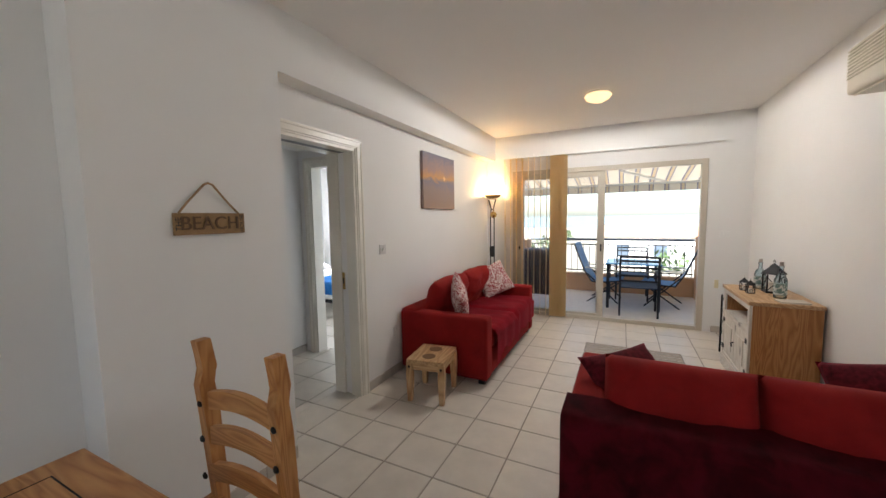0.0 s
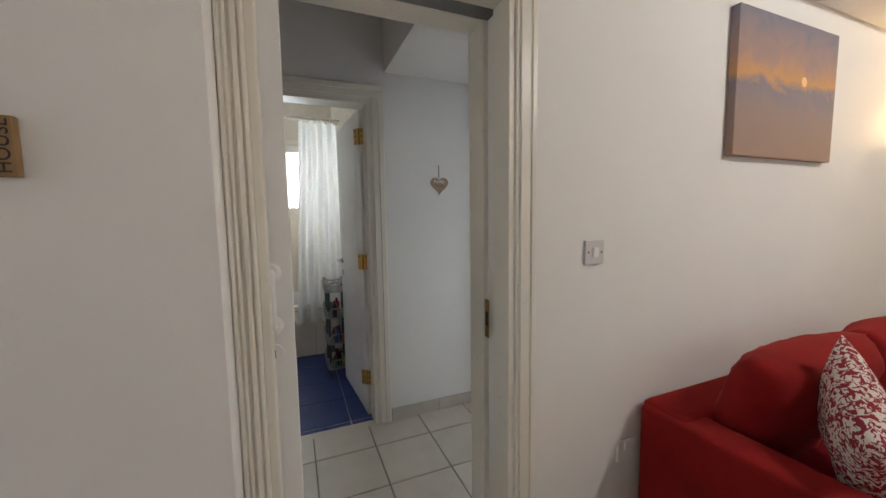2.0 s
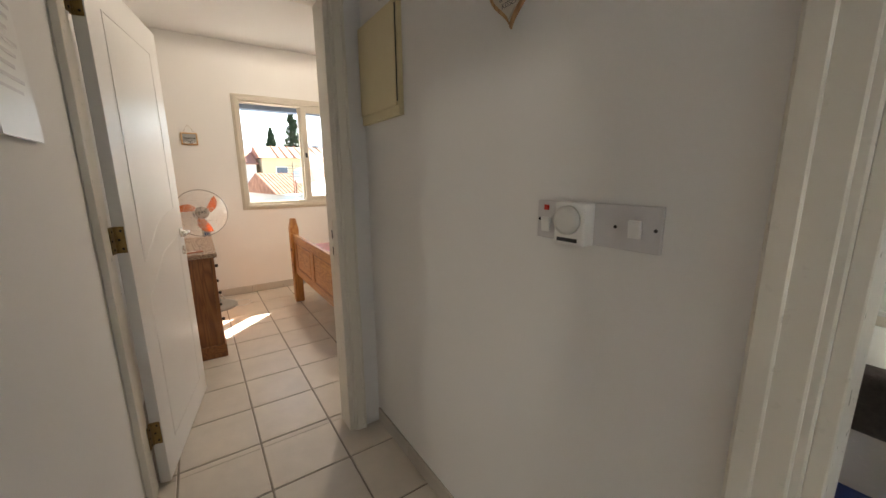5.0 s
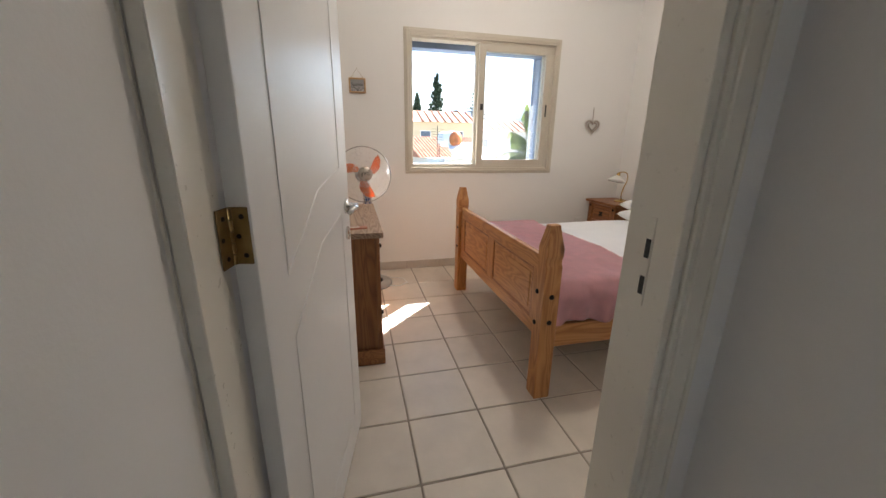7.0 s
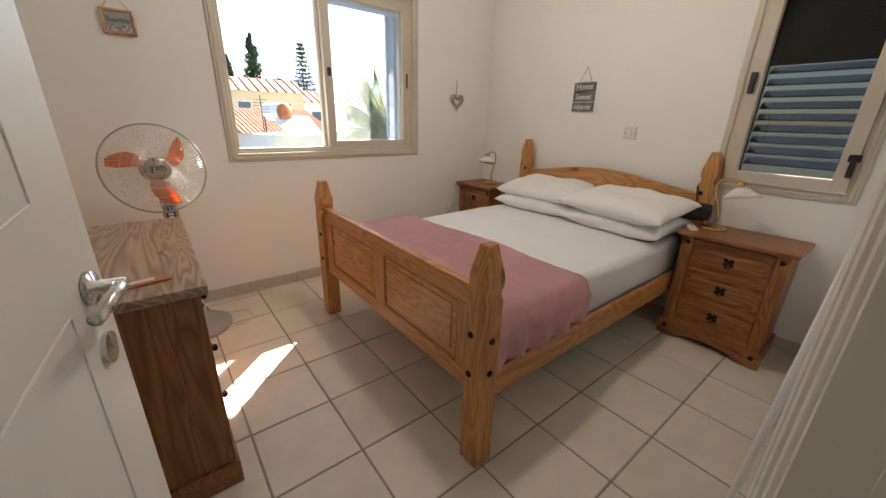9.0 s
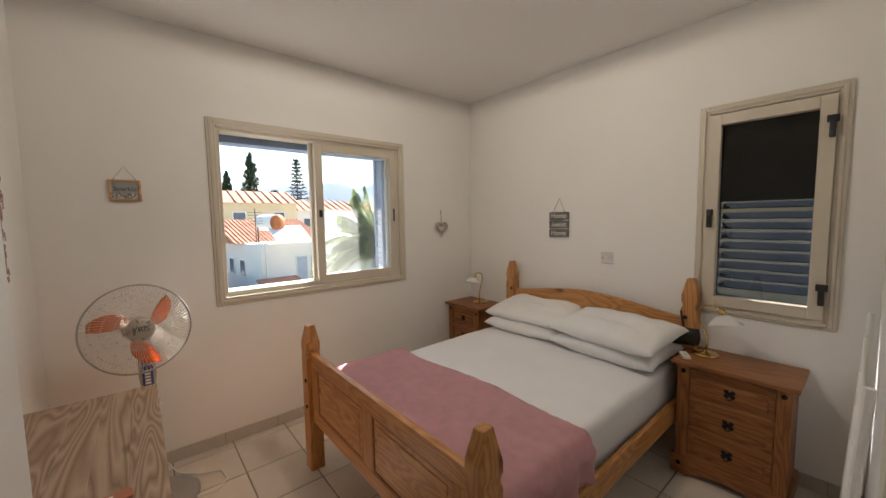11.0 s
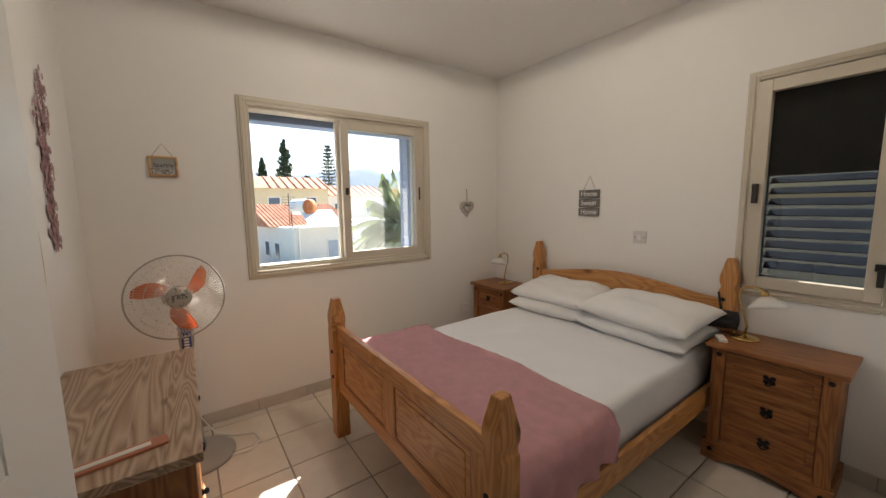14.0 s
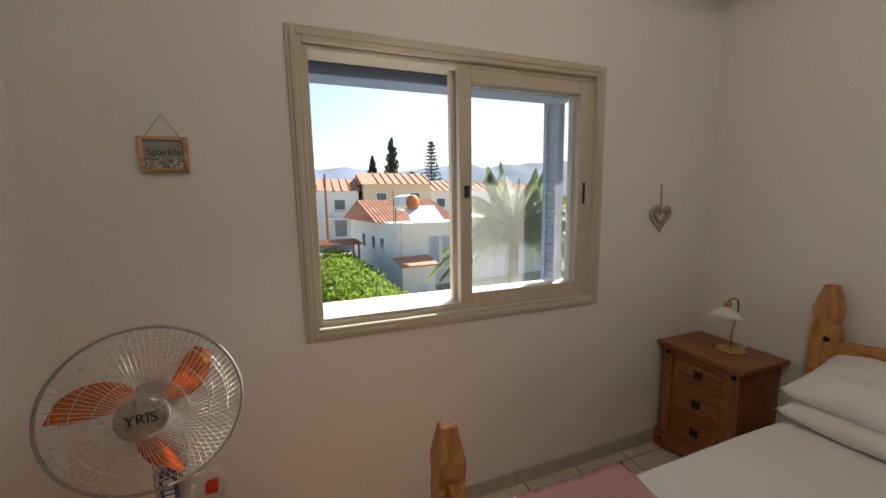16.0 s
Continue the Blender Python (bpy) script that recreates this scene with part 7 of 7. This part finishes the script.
def leaf_cloud(bm, centre, spread, count, size, rnd_, shape=None):
    for _ in range(count):
        while True:
            p = Vector((rnd_.uniform(-1, 1), rnd_.uniform(-1, 1), rnd_.uniform(-1, 1)))
            if p.length < 1:
                break
        c = Vector(centre) + Vector((p.x * spread[0], p.y * spread[1], p.z * spread[2]))
        u = Vector((rnd_.uniform(-1, 1), rnd_.uniform(-1, 1), rnd_.uniform(-1, 1))).normalized()
        w_ = u.orthogonal().normalized()
        s = size * rnd_.uniform(0.6, 1.4)
        vs = [bm.verts.new(c + q) for q in (-u * s, w_ * s * 0.45, u * s, -w_ * s * 0.45)]
        bm.faces.new(vs)


rnd = random.Random(11)
hg = thing("hedge", "bright green clipped garden hedge", "hedge", (-3.65, -15.5, G))
b = bmesh.new()
for k in range(40):
    y = -9 + 15 * k / 39
    leaf_cloud(b, (0.3 * math.sin(k) * 0.4 - (y + 2) * 0.05, y, 1.05), (1.45, 0.5, 0.95 + 0.12 * math.sin(k * 1.7)), 420, 0.10, rnd)
part("foliage", b, LEAF[1], hg)
b = bmesh.new()
for k in range(10):
    add_tube(b, [(0, -9 + 1.6 * k, 0), (0.1, -9 + 1.6 * k, 1.2)], 0.05, 6)
part("stems", b, BARK, hg)


def cypress(at, h, r, araucaria=False):
    t = thing("conifer" if araucaria else "cypress", "tall layered conifer with open whorls" if araucaria else "tall dark narrow cypress tree", "tree", at, 0, "trees on the skyline")
    part("trunk", tube([(0, 0, 0), (0, 0, h * 0.95)], [0.35, 0.05], 8), BARK, t)
    b = bmesh.new()
    n_ = 26 if not araucaria else 22
    for k in range(n_):
        f = k / n_
        z = h * (0.12 + 0.86 * f)
        rr = r * (math.sin(math.pi * min(1, 0.25 + f * 0.75)) ** 0.8 if not araucaria else (1 - f) * 0.95 + 0.08)
        if araucaria:
            for q in range(8):
                a = q * math.pi / 4 + k
                for s in (0.3, 0.55, 0.8, 1.0):
                    leaf_cloud(b, (rr * s * math.cos(a), rr * s * math.sin(a), z + 0.25 * s), (0.42, 0.42, 0.24), 5, 0.22, rnd)
        else:
            leaf_cloud(b, (rnd.uniform(-0.2, 0.2) * r, rnd.uniform(-0.2, 0.2) * r, z), (rr, rr, h / n_ * 1.2), 150, 0.30, rnd)
    part("crown", b, LEAF[0], t)


cypress((-15.6, -82, G), 15.0, 1.6)
cypress((-20.0, -82, G), 19.0, 1.9)
cypress((-29.3, -82, G), 19.0, 4.0, True)
cypress((-25.5, -86, G), 12.0, 2.6, True)
cypress((-48, -90, G), 12.0, 1.5)
pm_ = thing("palm_tree", "feathery green palm tree by the window", "tree", (-8.6, -11.5, G))
part("trunk", tube([(0, 0, 0), (0.1, 0.05, 2.0), (0, 0, 3.6)], [0.28, 0.20, 0.15], 12), BARK, pm_)
for k in range(62):
    a = k * 2.4
    lean = 0.35 + 0.75 * (k % 5) / 4
    ln_ = 2.9 + 0.5 * math.sin(k * 3.3)
    b = bmesh.new()
    pts = []
    for s in range(11):
        f = s / 10
        r = ln_ * f * lean
        z = 3.6 + ln_ * (f * (1.35 - lean) - 0.75 * lean * f * f)
        pts.append(Vector((r * math.cos(a), r * math.sin(a), z)))
    add_tube(b, pts, [0.03 * (1 - 0.09 * s) for s in range(11)], 5)
    side = Vector((-math.sin(a), math.cos(a), 0))
    for s in range(56):
        f = 0.12 + 0.86 * s / 56
        i = min(9, int(f * 10))
        p = pts[i].lerp(pts[i + 1], f * 10 - i)
        for sg_ in (-1, 1):
            d = side * sg_ * 0.55 * math.sin(math.pi * min(1, f + 0.15)) ** 0.6 + Vector((0.12 * math.cos(a), 0.12 * math.sin(a), -0.22 - 0.1 * rnd.random()))
            w_ = Vector((math.cos(a), math.sin(a), 0)) * 0.03
            vs = [b.verts.new(q) for q in (p - w_, p + w_, p + d + w_ * 0.2, p + d - w_ * 0.2)]
            b.faces.new(vs)
    part("frond", b, LEAF[2], pm_)

# low scrub and far woods on both sides
b = bmesh.new()
for k in range(90):
    x, y = rnd.uniform(-70, 60), rnd.choice((rnd.uniform(-75, -55), rnd.uniform(22, 90)))
    hgt = rnd.uniform(1.2, 2.6) if y > 0 else rnd.uniform(2, 4)
    leaf_cloud(b, (x, y, G + hgt * 0.5), (hgt * 0.8, hgt * 0.8, hgt * 0.55), 90, 0.30, rnd)
tagged(part("shrubs", b, LEAF[3]), "dark green scrub and garden bushes", "shrubs", "", "stuff")
for x, y, w, d, h in ((-14, 30, 10, 7, 2.6), (4, 38, 9, 7, 2.8), (16, 32, 10, 7, 2.6), (28, 50, 12, 8, 3.0), (-30, 55, 12, 8, 3.0)):
    t = thing("distant_house", "low white house below the balcony", "house", (x, y, G), 0, "houses by the sea")
    part("wall", box((-w / 2, 0, 0), (w / 2, d, h)), STUCCO, t)
    part("roof", prism([(-0.3, h), (d / 2, h + 1.0), (d + 0.3, h)], 0, -w / 2 - 0.3, w / 2 + 0.3), ROOFTILE, t)
    for k in range(3):
        far_window(t, 1, 0.0, -1, -w / 3 + k * w / 3, 0.9, 1.2, 1.2, FG)
# mountains: a ridge of rough hills far away, distance haze put into their colour
MOUNT = surface("haze_tinted_hills", (0.13, 0.18, 0.26), 1.0, vary=0.12, scale=0.004, grain=0.05, relief=0)
b = bmesh.new()
g = []
for i in range(121):
    x = -3200 + 6000 * i / 120
    row = []
    for j in range(9):
        f = j / 8
        hgt = 150 + 70 * noise.noise((x * 0.0012, 3.3, 0)) + 40 * noise.noise((x * 0.004, 1.1, 0)) + 18 * noise.noise((x * 0.011, 5, 0))
        z = G - 5 + max(0, hgt) * f ** 0.8
        row.append(b.verts.new((x, -1100 - 420 * f + 40 * noise.noise((x * 0.01, f * 3, 2)), z)))
    g.append(row)
for i in range(120):
    for j in range(8):
        b.faces.new((g[i][j], g[i + 1][j], g[i + 1][j + 1], g[i][j + 1]))
structure(part("backdrop_mountains", b, MOUNT, None, "", True), "mountain ridge with blue distance haze in its colour", "backdrop")
sea = structure(part("water", box((-3500, 160, G), (3500, 3900, G + 0.05)), surface("sea_water", (0.10, 0.20, 0.28), 0.15, vary=0.1, scale=0.01, grain=0.3, relief=0.2)), "pale blue sea", "water")

# ---- floor tiles, last ----
floor("floor_bedroom", -4.26, -1.13, -2.145, 0.66, PX, PY, X0, Y0, TILE, GROUT, "cream ceramic floor tiles with brown grout")
floor("floor_hall", -2.19, -1.2, 0.66, 3.95, PX, PY, X0, Y0, TILE, GROUT, "cream ceramic hall floor tiles")
floor("floor_living", -1.2, 2.35, 0.9, 6.39, PX, PY, X0, Y0, TILE, GROUT, "cream ceramic living room floor tiles")
structure(part("floor_kitchen", box((-1.13, -2.6, -0.25), (2.35, 0.9, -0.001)), TILE), "cream ceramic kitchen floor", "floor")
structure(part("floor_hall_sill", box((-2.32, 2.36, -0.25), (-2.19, 3.04, -0.003)), TILE), "cream door threshold tile", "floor")
floor("floor_bathroom", -4.42, -2.25, 1.42, 3.05, 0.335, 0.335, -3.63, 2.21, BLUETILE, LIGHTGROUT, "dark blue bathroom floor tiles", 0.006)
floor("floor_second", -4.8, -1.2, 3.951, 6.8, PX, PY, X0, Y0, TILE, GROUT, "cream ceramic bedroom floor tiles")
structure(part("floor_second_corner", box((-4.8, 3.29, -0.25), (-2.32, 3.951, -0.001)), TILE), "cream ceramic floor", "floor")
